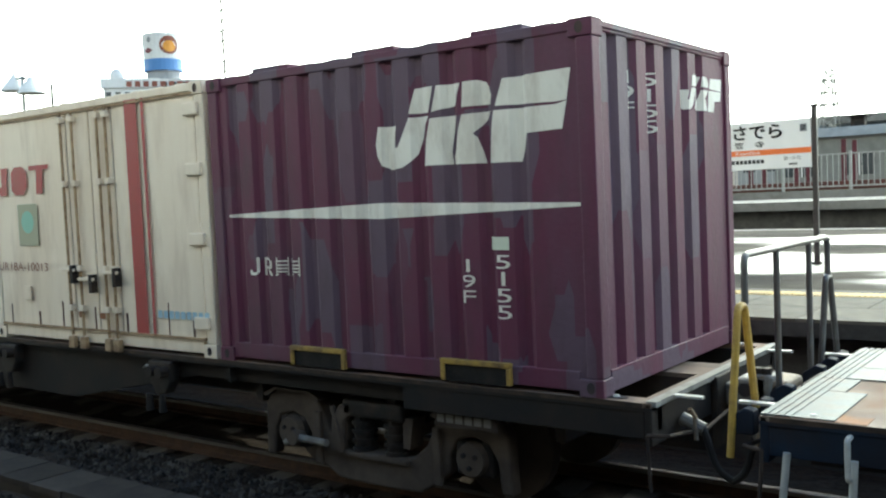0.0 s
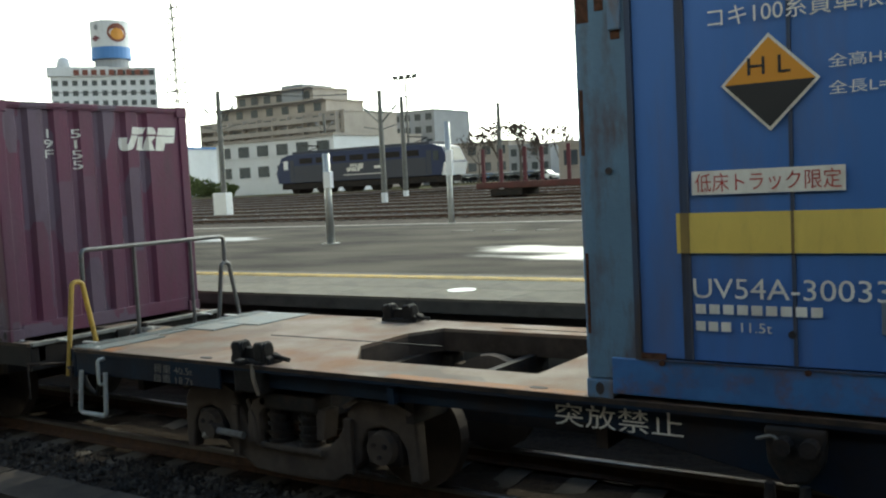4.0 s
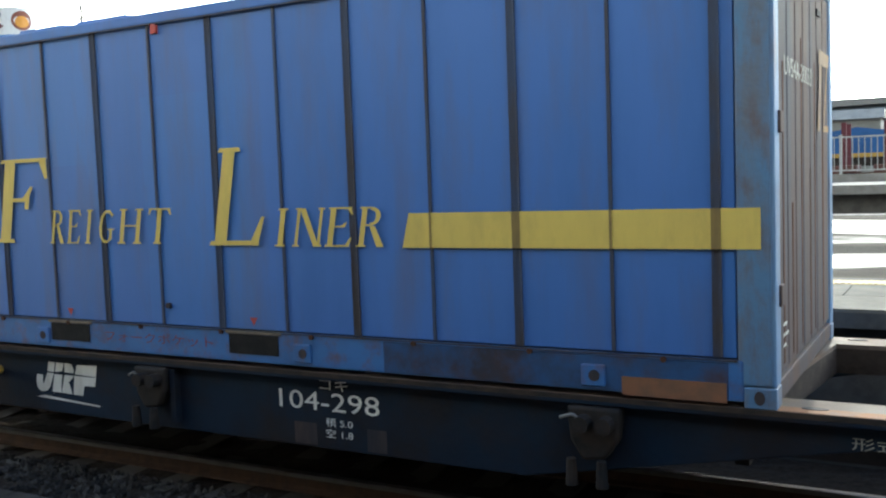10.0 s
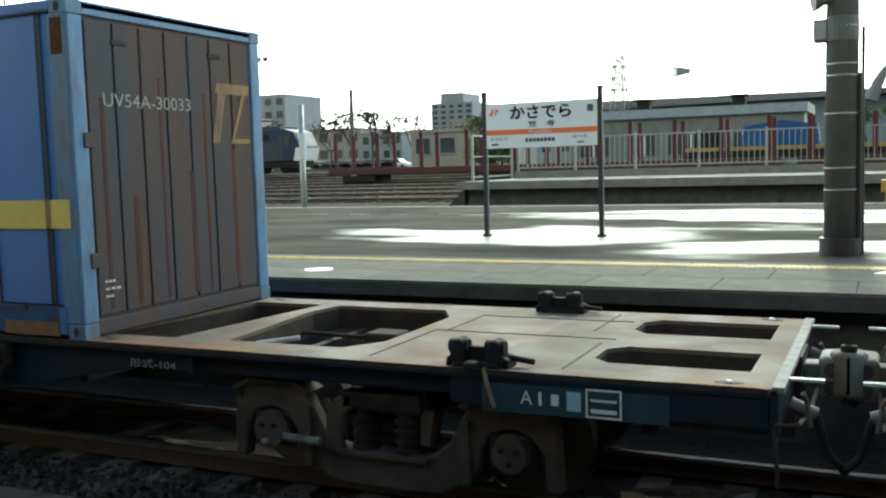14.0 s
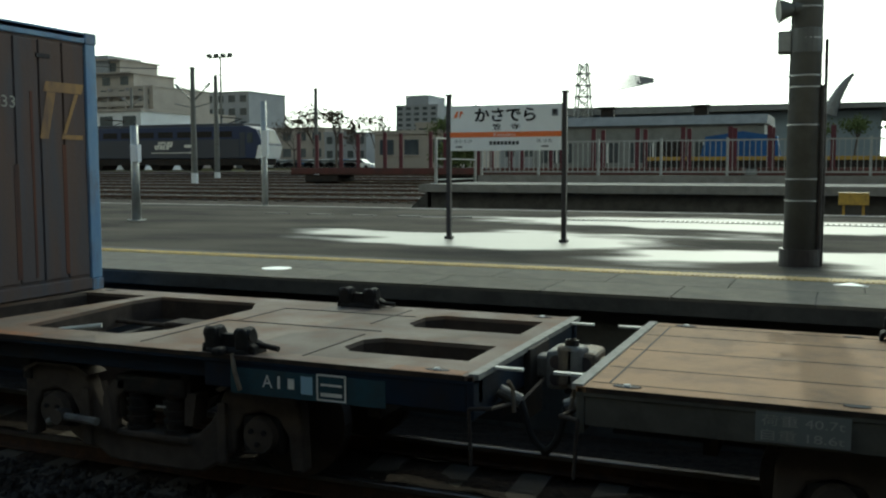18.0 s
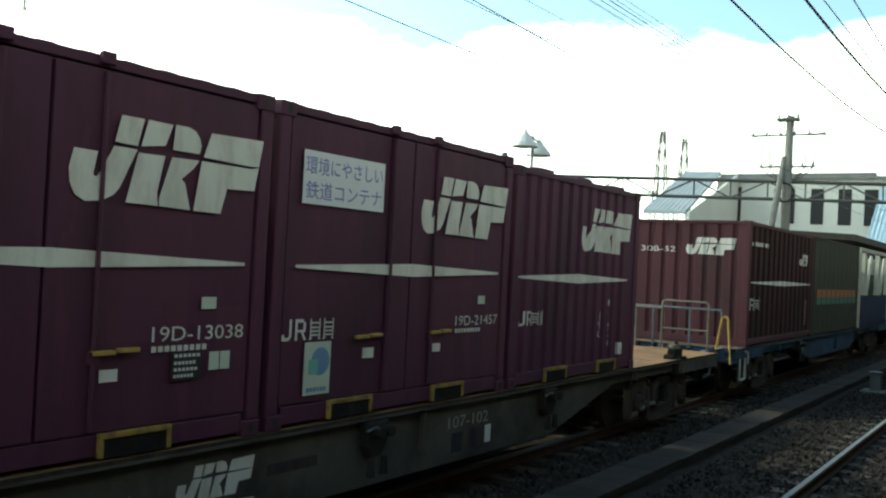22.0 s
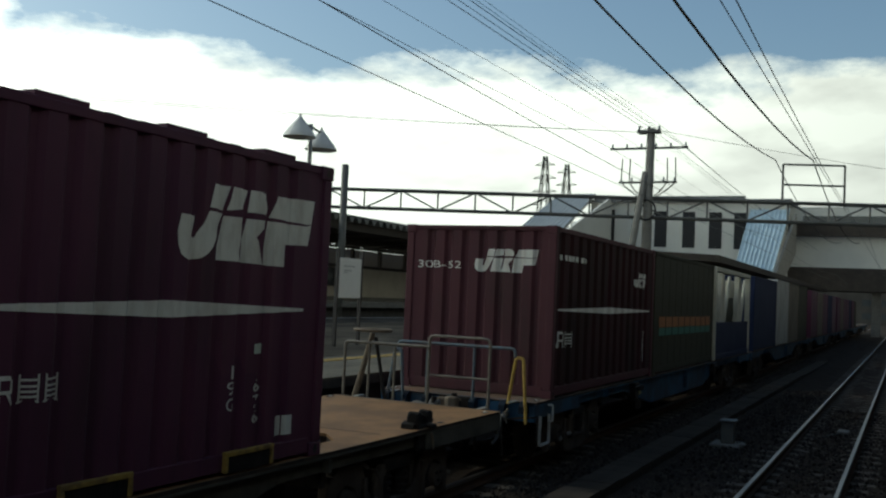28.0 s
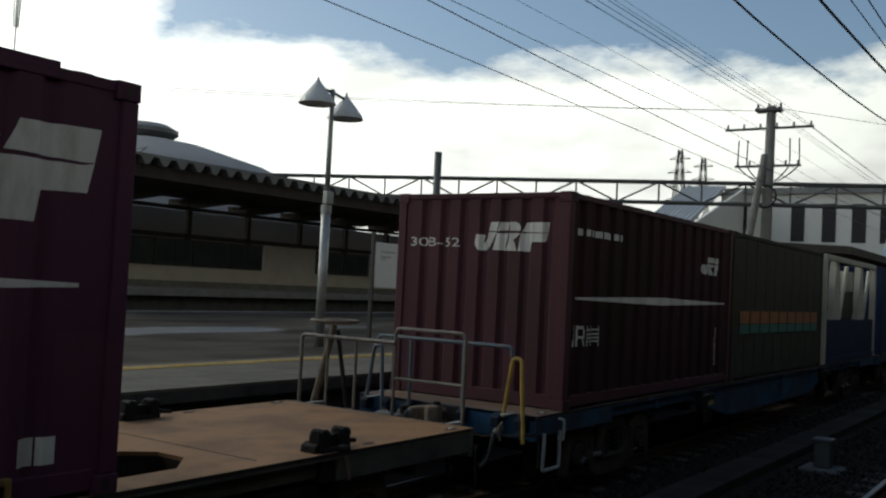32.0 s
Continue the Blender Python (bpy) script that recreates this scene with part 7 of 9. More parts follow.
    w2, m = wagon(-1.66, 17.75, "dirty grey container wagon with a tan deck", FRAME_GREY, DECK_TAN, holes, ((4.8, 0.33), (11.2, 0.33)), [(0.30, 5.40, False), (0.24, 7.60, True), (15.75, 5.42, False), (15.6, 7.6, True)], hangers=(3.62, 7.55, 11.0), ledges="left")
    brake_platform(w2, 17.87 - m)
    sill_mark("warning", words("突放禁止", 0.85, 0.16), (4.18 - m, 0.55), DIM_DECAL, w2, None, label="faded warning lettering")
    sill_mark("emblem", emblem(0.46), (5.34 - m, 0.56), WHITE_DECAL, w2, None, label="pale emblem in plain slanted blocks")
    sill_mark("emblem_line", flat([[(0, 0.03), (0.78, 0.0), (0.78, 0.012), (0.1, 0.05)]]), (5.34 - m, 0.49), WHITE_DECAL, w2, None)
    sill_mark("slot", bars(0.6, 0.09, 1, 0), (6.25 - m, 0.63), SEAM_DARK, w2, None, label="dark oval slot")
    sill_mark("wagon_number", words("107-102", 0.80, 0.12), (8.88 - m, 0.68), DIM_DECAL, w2, None, label="faded wagon number")
    sill_mark("card_frame", bars(0.22, 0.2, 1, 0), (8.95 - m, 0.43), SEAM_DARK, w2, None)
    sill_mark("card_frame", bars(0.22, 0.2, 1, 0), (9.3 - m, 0.43), SEAM_DARK, w2, None)
    sill_mark("card", bars(0.13, 0.19, 1, 0), (9.62 - m, 0.45), WHITE_DECAL, w2, None)
    pl = mark("load_panel", bars(0.48, 0.17, 1, 0), (-0.66 - m, 0.785), LOAD_PANEL, w2, None, proud=0.008, label="small grey load panel")
    mark("load_print", words("荷重 40.7t", 0.42, 0.062), (-0.63 - m, 0.878), DIM_DECAL, pl, None, proud=0.011)
    mark("load_print", words("自重 18.6t", 0.42, 0.062), (-0.63 - m, 0.798), DIM_DECAL, pl, None, proud=0.011)
    for k in range(1, 4):
        y = k * 0.62
        part("deck_joint", box(-1.6 - m, 1.0 - m, y, y + 0.012, DECK - 0.005, DECK - 0.002), STEEL_DARK, w2)
    for x in (-1.5, 1.0, 12.0, 15.0):
        part("deck_joint", box(x - m, x + 0.012 - m, 0.16, WIDE - 0.16, DECK - 0.005, DECK - 0.002), STEEL_DARK, w2)
    for y in (0.14, WIDE - 0.15):
        part("deck_joint", box(-1.6 - m, 1.1 - m, y, y + 0.010, DECK - 0.005, DECK - 0.002), STEEL_DARK, w2)
    w3, m = wagon(18.60, 38.1, "blue container wagon with end handrails", FRAME_BRIGHT, DECK_STEEL, [[(30.0, 5.8), (31.0, 5.8), (31.0, 7.3), (30.0, 7.3)]], ((25.5, 0.42), (31.0, 0.42)), [], steps="left", hangers=(24.0, 32.0))
    end_platform(w3, 18.53 - m, RAIL_BLUE, -0.08)
    sill_mark("sill_print", bars(0.7, 0.1, 7), (24.0 - m, 0.66), YELLOW_DECAL, w3, None)
    x = 38.8
    for k in range(5):
        wagon(x, x + 19.6, "blue container wagon in the rear of the train", FRAME_BRIGHT, DECK_STEEL, [[(x + 12, 5.8), (x + 13, 5.8), (x + 13, 7.3), (x + 12, 7.3)]], ((x + 7, 0.42), (x + 12.6, 0.42)), [])
        x += 20.3


LEDGE = material("worn_grey_ledge", (0.24, 0.23, 0.21), 0.7, second=(0.15, 0.14, 0.125), scale=8.0, amount=0.7)
# black of the lock castings, also used to paint shade in fork slots
SOOT_AND_SLOT_SHADE = material("soot_black_casting_and_slot_shade", (0.014, 0.013, 0.013), 0.72, second=(0.026, 0.022, 0.020), scale=8.0, amount=0.7, bump=0.3)
COUPLER_GREY = material("dusty_grey_casting", (0.17, 0.165, 0.155), 0.6, second=(0.10, 0.09, 0.08), scale=7.0, amount=0.8, bump=0.3)
COUPLER_TAN = material("dusty_tan_casting", (0.19, 0.145, 0.10), 0.65, second=(0.11, 0.085, 0.065), scale=7.0, amount=0.8, bump=0.3)
STEP_PALE = material("pale_step_steel", (0.42, 0.42, 0.39), 0.5, second=(0.28, 0.27, 0.25), scale=9.0, amount=0.6)
STEEL_PAINT = material("sooty_wagon_paint", (0.018, 0.017, 0.017), 0.75, second=(0.028, 0.022, 0.019), scale=2.0, amount=0.8, bump=0.15)
FRAME_PALE = material("pale_blue_grey_tread", (0.105, 0.125, 0.128), 0.6, second=(0.13, 0.112, 0.095), scale=5.0, amount=0.7, bump=0.4, bump_scale=60)
FRAME_BRIGHT = material("blue_wagon_paint", (0.022, 0.080, 0.155), 0.65, second=(0.022, 0.034, 0.050), scale=1.8, amount=0.9, grime=(0.045, 0.034, 0.028), grime_scale=2.2, grime_amount=0.6)
EDGE_DARK = material("dark_deck_edge", (0.030, 0.025, 0.022), 0.8, second=(0.085, 0.055, 0.036), scale=5.0, amount=0.6)
ROUTE_TEAL = material("dull_teal_panel", (0.022, 0.060, 0.078), 0.65, second=(0.028, 0.048, 0.058), scale=4.0, amount=0.7, grime=(0.03, 0.025, 0.022), grime_scale=6.0, grime_amount=0.5)
FADED_PRINT = material("almost_gone_print", (0.14, 0.13, 0.12), 0.7)
DECK_RUST = material("rust_orange_deck", (0.22, 0.10, 0.045), 0.7, second=(0.15, 0.10, 0.075), scale=6.0, amount=0.8, bump=0.25)
LOAD_PANEL = material("grey_load_panel", (0.17, 0.175, 0.165), 0.6)

container_5155()
cream_container()
blue_container()
smooth_maroon(2.33, "19D-13038", True)
smooth_maroon(6.13, "19D-21457", False)
container_16761()


def rear_load():
    # the near side takes the shade-darkened maroon, the ends the brownish one
    t, pr, er = long_folded(19.2, 5.95, "maroon twenty-foot freight container, side coloured browner and shade-dark, with a pale emblem", MAROON_BROWN, side=MAROON_SHADED)
    mark("emblem", emblem(0.48), (4.6, 1.72), WHITE_DECAL, t, pr)
    mark("bar", wedge_bar(5.4, 0.11), (0.25, 1.28), WHITE_DECAL, t, pr)
    mark("lettering_bar", operator_mark(0.75, 0.24), (0.2, 0.72), WHITE_DECAL, t, pr)
    mark("small_print", bars(1.3, 0.08, 8), (0.3, 2.02), WHITE_DECAL, t, pr)
    column(t, "30B52", (5.2, 0.8), 0.11, 0.10, pr)
    # left-hand end, read from its own front
    def end_mark(name, bm, at, mat):
        return mark(name, bm, (-WIDE + at[0], at[1]), mat, t, [(-b, d) for b, d in er[::-1]], "left")
    end_mark("emblem", emblem(0.60), (1.16, 1.80), WHITE_DECAL)
    end_mark("number", words("30B-52", 0.74, 0.11), (0.20, 1.84), WHITE_DECAL)
    t = plain_container(25.25, 6.4, "dark olive container with an orange and teal band", OLIVE)
    mark("band", bars(5.6, 0.22, 9, 0.12), (0.4, 0.95), ORANGE_DIM, t, None)
    mark("band", bars(5.6, 0.16, 9, 0.12), (0.4, 0.78), TEAL, t, None)
    # open-frame tank container
    t = thing("tank_container", (along(32.0), SIDE, DECK), "tank container in an open pale frame over a dark blue skirt", "tank container", "freight containers")
    MOVERS.append(t)
    L, H = 6.0, 2.5
    for x in (0, L):
        for y in (0, WIDE):
            part("frame_post", box(*sorted((x, x + (0.14 if x == 0 else -0.14))), *sorted((y, y + (0.14 if y == 0 else -0.14))), 0, H), TANK_FRAME, t, bevel=0.01)
    for y in (0, WIDE - 0.12):
        part("frame_rail", box(0.14, L - 0.14, y, y + 0.12, H - 0.12, H), TANK_FRAME, t, bevel=0.01)
        part("frame_rail", box(0.14, L - 0.14, y + 0.004, y + 0.116, 0.0, 0.14), NAVY, t, bevel=0.01)
    for x in (1.4, 4.3):
        part("saddle_post", prism([(x - 0.42, 1.0), (x + 0.42, 1.0), (x + 0.16, H - 0.12), (x - 0.16, H - 0.12)], "y", 0.06, 0.2), TANK_FRAME, t, "pale tapered frame post")
        part("frame_brace", rod((x + 0.4, 0.1, 1.0), (x + 1.2, 0.1, H - 0.2), 0.05), TANK_FRAME, t)
    part("tank", rod((0.3, WIDE / 2, 1.25), (L - 0.3, WIDE / 2, 1.25), 1.05, n=32), OLIVE, t, "dark cylindrical tank")
    part("skirt", box(0.16, L - 0.16, 0.03, 0.1, 0.1, 1.0), NAVY, t, "dark blue skirt panel")
    part("valve_box", box(2.6, 3.2, 0.05, 0.4, 1.7, 2.2), TANK_FRAME, t, bevel=0.03)
    plain_container(39.0, 5.9, "dark navy freight container on a wagon", NAVY)
    plain_container(45.1, 4.0, "grey-white freight container on a wagon", WEATHERED_WHITE, 2.6)
    plain_container(49.2, 4.0, "dull tan freight container on a wagon", WEATHERED_TAN, 2.6)
    plain_container(53.3, 4.0, "dull brown freight container on a wagon", OLIVE, 2.6)
    paints = [(MAROON, "dark maroon freight container on a wagon"), (WEATHERED_TAN, "dull tan freight container on a wagon"), (MAROON, "dark maroon freight container on a wagon"), (NAVY, "dark navy freight container on a wagon"), (MAROON_FADED, "faded maroon freight container on a wagon"), (MAROON, "dark maroon freight container on a wagon"), (WEATHERED_TAN, "dull tan freight container on a wagon"), (MAROON, "dark maroon freight container on a wagon"), (MAROON, "dark maroon freight container on a wagon"), (NAVY, "dark navy freight container on a wagon"), (MAROON, "dark maroon freight container on a wagon"), (OLIVE, "dark olive freight container on a wagon")]
    x = 59.8
    for k, (p, label) in enumerate(paints):
        plain_container(x, 3.715, label, p)
        x += 3.85 if k % 5 != 4 else 5.0


WEATHERED_WHITE = material("weathered_white_paint", (0.40, 0.40, 0.38), 0.6, second=(0.28, 0.27, 0.25), scale=1.5, amount=0.8, grime=(0.15, 0.12, 0.10), grime_scale=3.0, grime_amount=0.6, streak=4.0)
WEATHERED_TAN = material("weathered_tan_paint", (0.17, 0.145, 0.115), 0.7, second=(0.11, 0.095, 0.08), scale=1.5, amount=0.8, grime=(0.06, 0.045, 0.04), grime_scale=3.0, grime_amount=0.6, streak=4.0)
TANK_FRAME = material("dull_cream_frame_paint", (0.46, 0.44, 0.36), 0.6, second=(0.34, 0.32, 0.26), scale=3.0, amount=0.6)
ORANGE_DIM = material("dim_orange_band", (0.36, 0.13, 0.04), 0.5, second=(0.16, 0.09, 0.05), scale=4.0, amount=0.6)
rear_load()
wagons()


# ---- station: signs, masts, canopies, bridge ----
def angle(az, el, y=None, x=None, eye=(0.0, 0.0, 2.33)):
    """The place where a sight line from eye meets the plane at that y or x."""
    s, c = math.sin(radians(az)), math.cos(radians(az))
    r = (y - eye[1]) / c if y is not None else (x - eye[0]) / s
    return Vector((eye[0] + r * s, eye[1] + r * c, eye[2] + r * math.tan(radians(el))))


def station_sign():
    t = thing("station_sign", (-4.90, 14.07, PLAT), "white station name board with an orange band on black posts", "sign")
    for x in (-0.955, 0.955):
        part("post", box(x - 0.035, x + 0.035, -0.04, 0.04, 0, 2.28), POST_BLACK, t, "black post", bevel=0.006)
        part("post_foot", box(x - 0.06, x + 0.06, -0.06, 0.06, 0, 0.04), POST_BLACK, t)
        part("post_cap", box(x - 0.05, x + 0.05, -0.05, 0.05, 2.28, 2.31), STEEL_DARK, t)
    b = part("board", box(-0.915, 0.915, -0.04, 0.04, 1.41, 2.12), BOARD_WHITE, t, "white enamel board", bevel=0.006)
    part("band", box(-0.915, 0.915, -0.046, -0.041, 1.62, 1.70), ORANGE, b, "orange band")
    def put(bm, x, z, mat):
        bmesh.ops.translate(bm, vec=(x, -0.047, z), verts=bm.verts[:])
        part("lettering", bm, mat, b)
    for dx, dz in ((-0.5, 0.006), (-0.484, 0.0), (-0.492, -0.006)):
        put(words("かさでら", 0.99, 0.20), dx, 1.865 + dz, BLACK)
    for dx in (-0.203, -0.195):
        put(words("笠　寺", 0.44, 0.09), dx, 1.735, BLACK)
    bm = words("Kasadera", 0.36, 0.05)
    bmesh.ops.translate(bm, vec=(-0.18, -0.049, 1.635), verts=bm.verts[:])
    part("lettering", bm, BOARD_WHITE, b)
    put(words("おおだか", 0.30, 0.055), -0.84, 1.53, BLACK)
    put(words("あつた", 0.26, 0.055), 0.52, 1.53, BLACK)
    put(bars(0.5, 0.055, 8), -0.25, 1.50, BLACK)
    put(bars(0.12, 0.03, 4), -0.82, 1.455, BLACK)
    put(bars(0.12, 0.03, 4), 0.60, 1.455, BLACK)
    put(flat([[(0, 0), (0.06, 0), (0.085, 0.1), (0.055, 0.1)], [(0.095, 0), (0.115, 0), (0.13, 0.06), (0.17, 0.06), (0.15, 0.1), (0.115, 0.1)]]), -0.86, 1.93, ORANGE)
    put(flat([[(0, 0), (0.1, 0), (0.1, 0.11), (0, 0.11)]]), 0.76, 1.93, BUILD_GREY)
    put(flat([[(0.02, 0.02), (0.08, 0.02), (0.08, 0.05), (0.02, 0.05)], [(0.02, 0.06), (0.08, 0.06), (0.08, 0.09), (0.02, 0.09)]]), 0.76, 1.932, BLACK)


def mast():
    """Round steel catenary mast on the island platform with bands, pipe and a horn loudspeaker."""
    t = thing("catenary_mast", (-0.46, 11.75, PLAT), "thick weathered steel mast with bands and a loudspeaker", "mast")
    part("column", rod((0, 0, 0), (0.02, 0, 9.0), 0.185, 0.15, n=24), MAST_DARK, t, "weathered steel column", smooth=True)
    part("base", rod((0, 0, 0), (0, 0, 0.20), 0.23, n=24), POST_BLACK, t, "black base collar")
    part("conduit", rod((0.20, -0.05, 0), (0.20, -0.05, 2.08), 0.028), POST_BLACK, t, "black conduit pipe")
    part("conduit", rod((0.235, 0.02, 0), (0.225, 0.02, 2.6), 0.02), POST_BLACK, t)
    for z in (0.75, 1.0, 1.62, 2.05, 2.18, 2.6, 2.95):
        part("band", rod((0.003, 0, z), (0.003, 0, z + 0.018), 0.192 - z * 0.003, n=24), GALV, t, "thin steel band")
    part("box", box(-0.30, -0.13, -0.11, 0.09, 2.45, 2.70), MAST_DARK, t, "junction box", bevel=0.01)
    part("box_cover", box(-0.29, -0.16, -0.118, -0.108, 2.47, 2.68), GALV, t, bevel=0.004)
    horn = part("loudspeaker", rod((-0.10, -0.10, 2.94), (-0.30, -0.16, 2.92), 0.045, 0.14, n=18), MAST_DARK, t, "horn loudspeaker")
    part("horn_body", rod((-0.02, -0.10, 2.95), (-0.12, -0.11, 2.94), 0.075, n=14), MAST_DARK, horn)
    part("horn_mouth", rod((-0.297, -0.159, 2.9203), (-0.305, -0.162, 2.9195), 0.11, n=18), POST_BLACK, horn, "dark horn mouth")
    part("collar", rod((0, 0, 2.44), (0, 0, 2.72), 0.186, n=20), MAST_DARK, t, bevel=0.01)
    for k in range(3):
        part("bracket", box(-0.26, 0.26, -0.22, -0.14, 3.35 + k * 0.25, 3.42 + k * 0.25), MAST_DARK, t)


def lamp(at, label):
    """Twin bell lamp on a stepped white post."""
    t = thing("platform_lamp", at, label, "lamp", "platform lamps")
    part("post", rod((0, 0, 0), (0, 0, 2.55), 0.085, n=18), GALV, t, "pale steel post", smooth=True)
    part("post_upper", rod((0, 0, 2.5), (0.0, 0, 4.75), 0.052, 0.045, n=16), GALV, t, smooth=True)
    part("collar", rod((0, 0, 2.45), (0, 0, 2.60), 0.10, n=18), GALV, t)
    part("junction", box(-0.09, 0.09, -0.09, 0.02, 2.62, 2.86), GALV, t, bevel=0.015)
    part("arm", tube([(-0.42, 0.0, 4.72), (0, 0, 4.70), (0.42, 0.0, 4.62)], 0.028), MAST_DARK, t, "dark cross arm")
    for x, z in ((-0.40, 4.74), (0.40, 4.60)):
        s = part("shade", lathe([(0.335, -0.34), (0.345, -0.33), (0.30, -0.24), (0.16, -0.06), (0.09, 0.02), (0.06, 0.06), (0.03, 0.10)], 24), LAMP_SHADE, t, "conical enamel shade", smooth=False)
        s.location = (x, 0, z)
        b = part("bulb", lathe([(0.05, -0.30), (0.08, -0.2), (0.05, -0.1)], 12), BOARD_WHITE, s)
        f = part("finial", rod((0, 0, 0.09), (0, 0, 0.16), 0.03, 0.012), MAST_DARK, s)
    return t


LAMP_SHADE = material("pale_enamel_shade", (0.62, 0.63, 0.62), 0.4, second=(0.50, 0.50, 0.49), scale=5.0, amount=0.5)


def small_post(at, high, r, mat, label, with_box=True):
    t = thing("post", at, label, "post")
    part("shaft", rod((0, 0, 0), (0.0, 0, high), r, r * 0.9, n=14), mat, t, smooth=True)
    if with_box:
        part("box", box(-0.02, 0.18, -0.12, 0.0, high * 0.62, high * 0.80), WHITE_PAINT, t, "small white box", bevel=0.01)
    part("foot", box(-r * 1.6, r * 1.6, -r * 1.6, r * 1.6, 0, 0.03), mat, t)


def notice_board():
    t = thing("notice_board", (25.65, 12.5, PLAT), "white framed notice board on the platform", "sign")
    part("panel", box(-0.5, 0.5, -0.03, 0.03, 1.12, 2.05), BOARD_WHITE, t, "white notice panel", bevel=0.006)
    for x in (-0.52, 0.52):
        part("post", box(x - 0.03, x + 0.03, -0.04, 0.04, 0, 2.25), POST_BLACK, t)
    for z, w in ((1.85, 0.5), (1.75, 0.35), (1.70, 0.2)):
        bm = bars(w, 0.025, 6)
        bmesh.ops.translate(bm, vec=(-0.3, -0.034, z), verts=bm.verts[:])
        part("print", bm, BUILD_GREY, t)


def fence():
    """Steel railing along the far platform."""
    t = thing("fence", (0, 33.05, 1.98), "long grey steel railing along the far platform", "fence", kind="structure")
    L0, L1 = -12.4, 25.7
    for z in (0.10, 1.17):
        part("rail", box(L0, L1, -0.025, 0.025, z, z + 0.05), GALV, t)
    me = mesh("fence_post", box(-0.04, 0.04, -0.04, 0.04, 0, 1.28), GALV)
    for i in range(18):
        part("fence_post", me, None, t).location.x = L0 + i * 2.2
    bar = mesh("fence_bar", box(-0.012, 0.012, -0.012, 0.012, 0.1, 1.18), GALV)
    for i in range(207):
        part("fence_bar", bar, None, t).location.x = L0 + 0.18 + i * 0.183
    g = thing("fence_gate", (-12.6, 29.2, FAR_Z), "square end railing of the far platform", "fence")
    for y in (0, 3.7):
        part("post", box(-0.04, 0.04, y - 0.04, y + 0.04, 0, 1.55), GALV, g)
    for z in (0.1, 0.8, 1.5):
        part("rail", box(-0.02, 0.02, 0, 3.7, z, z + 0.05), GALV, g)


def yellow_stand():
    t = thing("yellow_stand", (0.25, 24.9, -0.2), "small yellow steel step stand beside the track", "step stand")
    for x in (-0.22, 0.22):
        part("leg", box(x - 0.03, x + 0.03, -0.1, 0.1, 0, 1.55), YELLOW_STEEL, t)
    part("top", box(-0.34, 0.34, -0.2, 0.2, 1.55, 1.85), YELLOW_STEEL, t, "yellow top plate", bevel=0.01)


def near_canopy():
    c = thing("platform_canopy_near", (0, 0, 0), "dark sheet-metal platform canopy", "canopy", kind="structure")
    # only the ribbed edge shows; the soffit's reach is set to block skylight
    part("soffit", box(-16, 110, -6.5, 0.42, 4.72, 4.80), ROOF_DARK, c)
    pr = []
    x = -8.0
    while x < 60:
        pr += [(x, 4.60), (x + 0.09, 4.60), (x + 0.11, 4.66), (x + 0.20, 4.66), (x + 0.22, 4.60)]
        x += 0.22
    part("edge", prism(pr + [(60.0, 4.9), (-8.0, 4.9)], "y", 0.40, 0.55), ROOF_DARK, c, "ribbed sheet edge")
    for x in (-12, 12, 21, 30, 39, 48):
        part("column", box(x - 0.1, x + 0.1, -2.6, -2.4, PLAT, 4.72), MAST_DARK, c)
    # unseen wall added behind the camera, dark to hold back bounced light
    part("back_wall", box(-16, 110, -6.4, -6.2, PLAT, 4.72), CONCRETE_DARK, c)


def far_canopy():
    c = thing("platform_canopy_far", (0, 0, 0), "platform canopy with a corrugated roof edge and waiting wall", "canopy", kind="structure")
    x0, x1 = 26.0, 78.0
    z = 6.0
    pr = []
    x = x0
    while x < x1:
        pr += [(x, z + 0.35), (x + 0.22, z + 0.35), (x + 0.40, z + 0.08), (x + 0.58, z + 0.08), (x + 0.76, z + 0.35)]
        x += 0.78
    part("roof_edge", prism(pr + [(x1 + 0.5, z + 0.45), (x0, z + 0.45)], "y", 27.6, 35.2), ROOF_GREY, c, "corrugated sheet roof")
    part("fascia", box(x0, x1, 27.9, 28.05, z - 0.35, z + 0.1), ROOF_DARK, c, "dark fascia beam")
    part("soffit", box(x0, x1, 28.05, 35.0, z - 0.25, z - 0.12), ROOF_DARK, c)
    for k in range(15):
        x = x0 + 1.5 + k * 3.6
        part("column", box(x - 0.11, x + 0.11, 33.55, 33.77, FAR_Z, z - 0.2), ROOF_DARK, c)
        part("beam", prism([(28.0, z - 0.35), (35.0, z - 0.35), (35.0, z - 0.75), (32.7, z - 0.75)], "x", x - 0.08, x + 0.08), ROOF_DARK, c)
    w = part("wall", box(x0, x1, 33.3, 33.45, FAR_Z, 2.63), WAITING_CREAM, c, "cream waiting-room wall")
    part("wall_upper", box(42.75, 46.4, 33.3, 33.45, 2.63, 3.86), WAITING_CREAM, c, "cream waiting-room wall")
    part("wall_upper", box(50.8, 55.0, 33.3, 33.45, 2.63, 3.86), WAITING_CREAM, c)
    part("wall_upper", box(59.4, x1, 33.3, 33.45, 2.63, 3.86), WAITING_CREAM, c)
    # added screen that keeps bright sky out of the canopy's bays
    part("back_wall", box(x0, x1, 36.2, 36.35, FAR_Z, 5.3), BUILD_TAN, c, "added tan screen wall behind the platform")
    part("girder", box(x0, x1, 33.2, 33.5, 3.86, 4.05), ROOF_DARK, c)
    part("roof_back", box(x0, x1, 33.2, 33.5, 5.1, 5.25), ROOF_DARK, c)
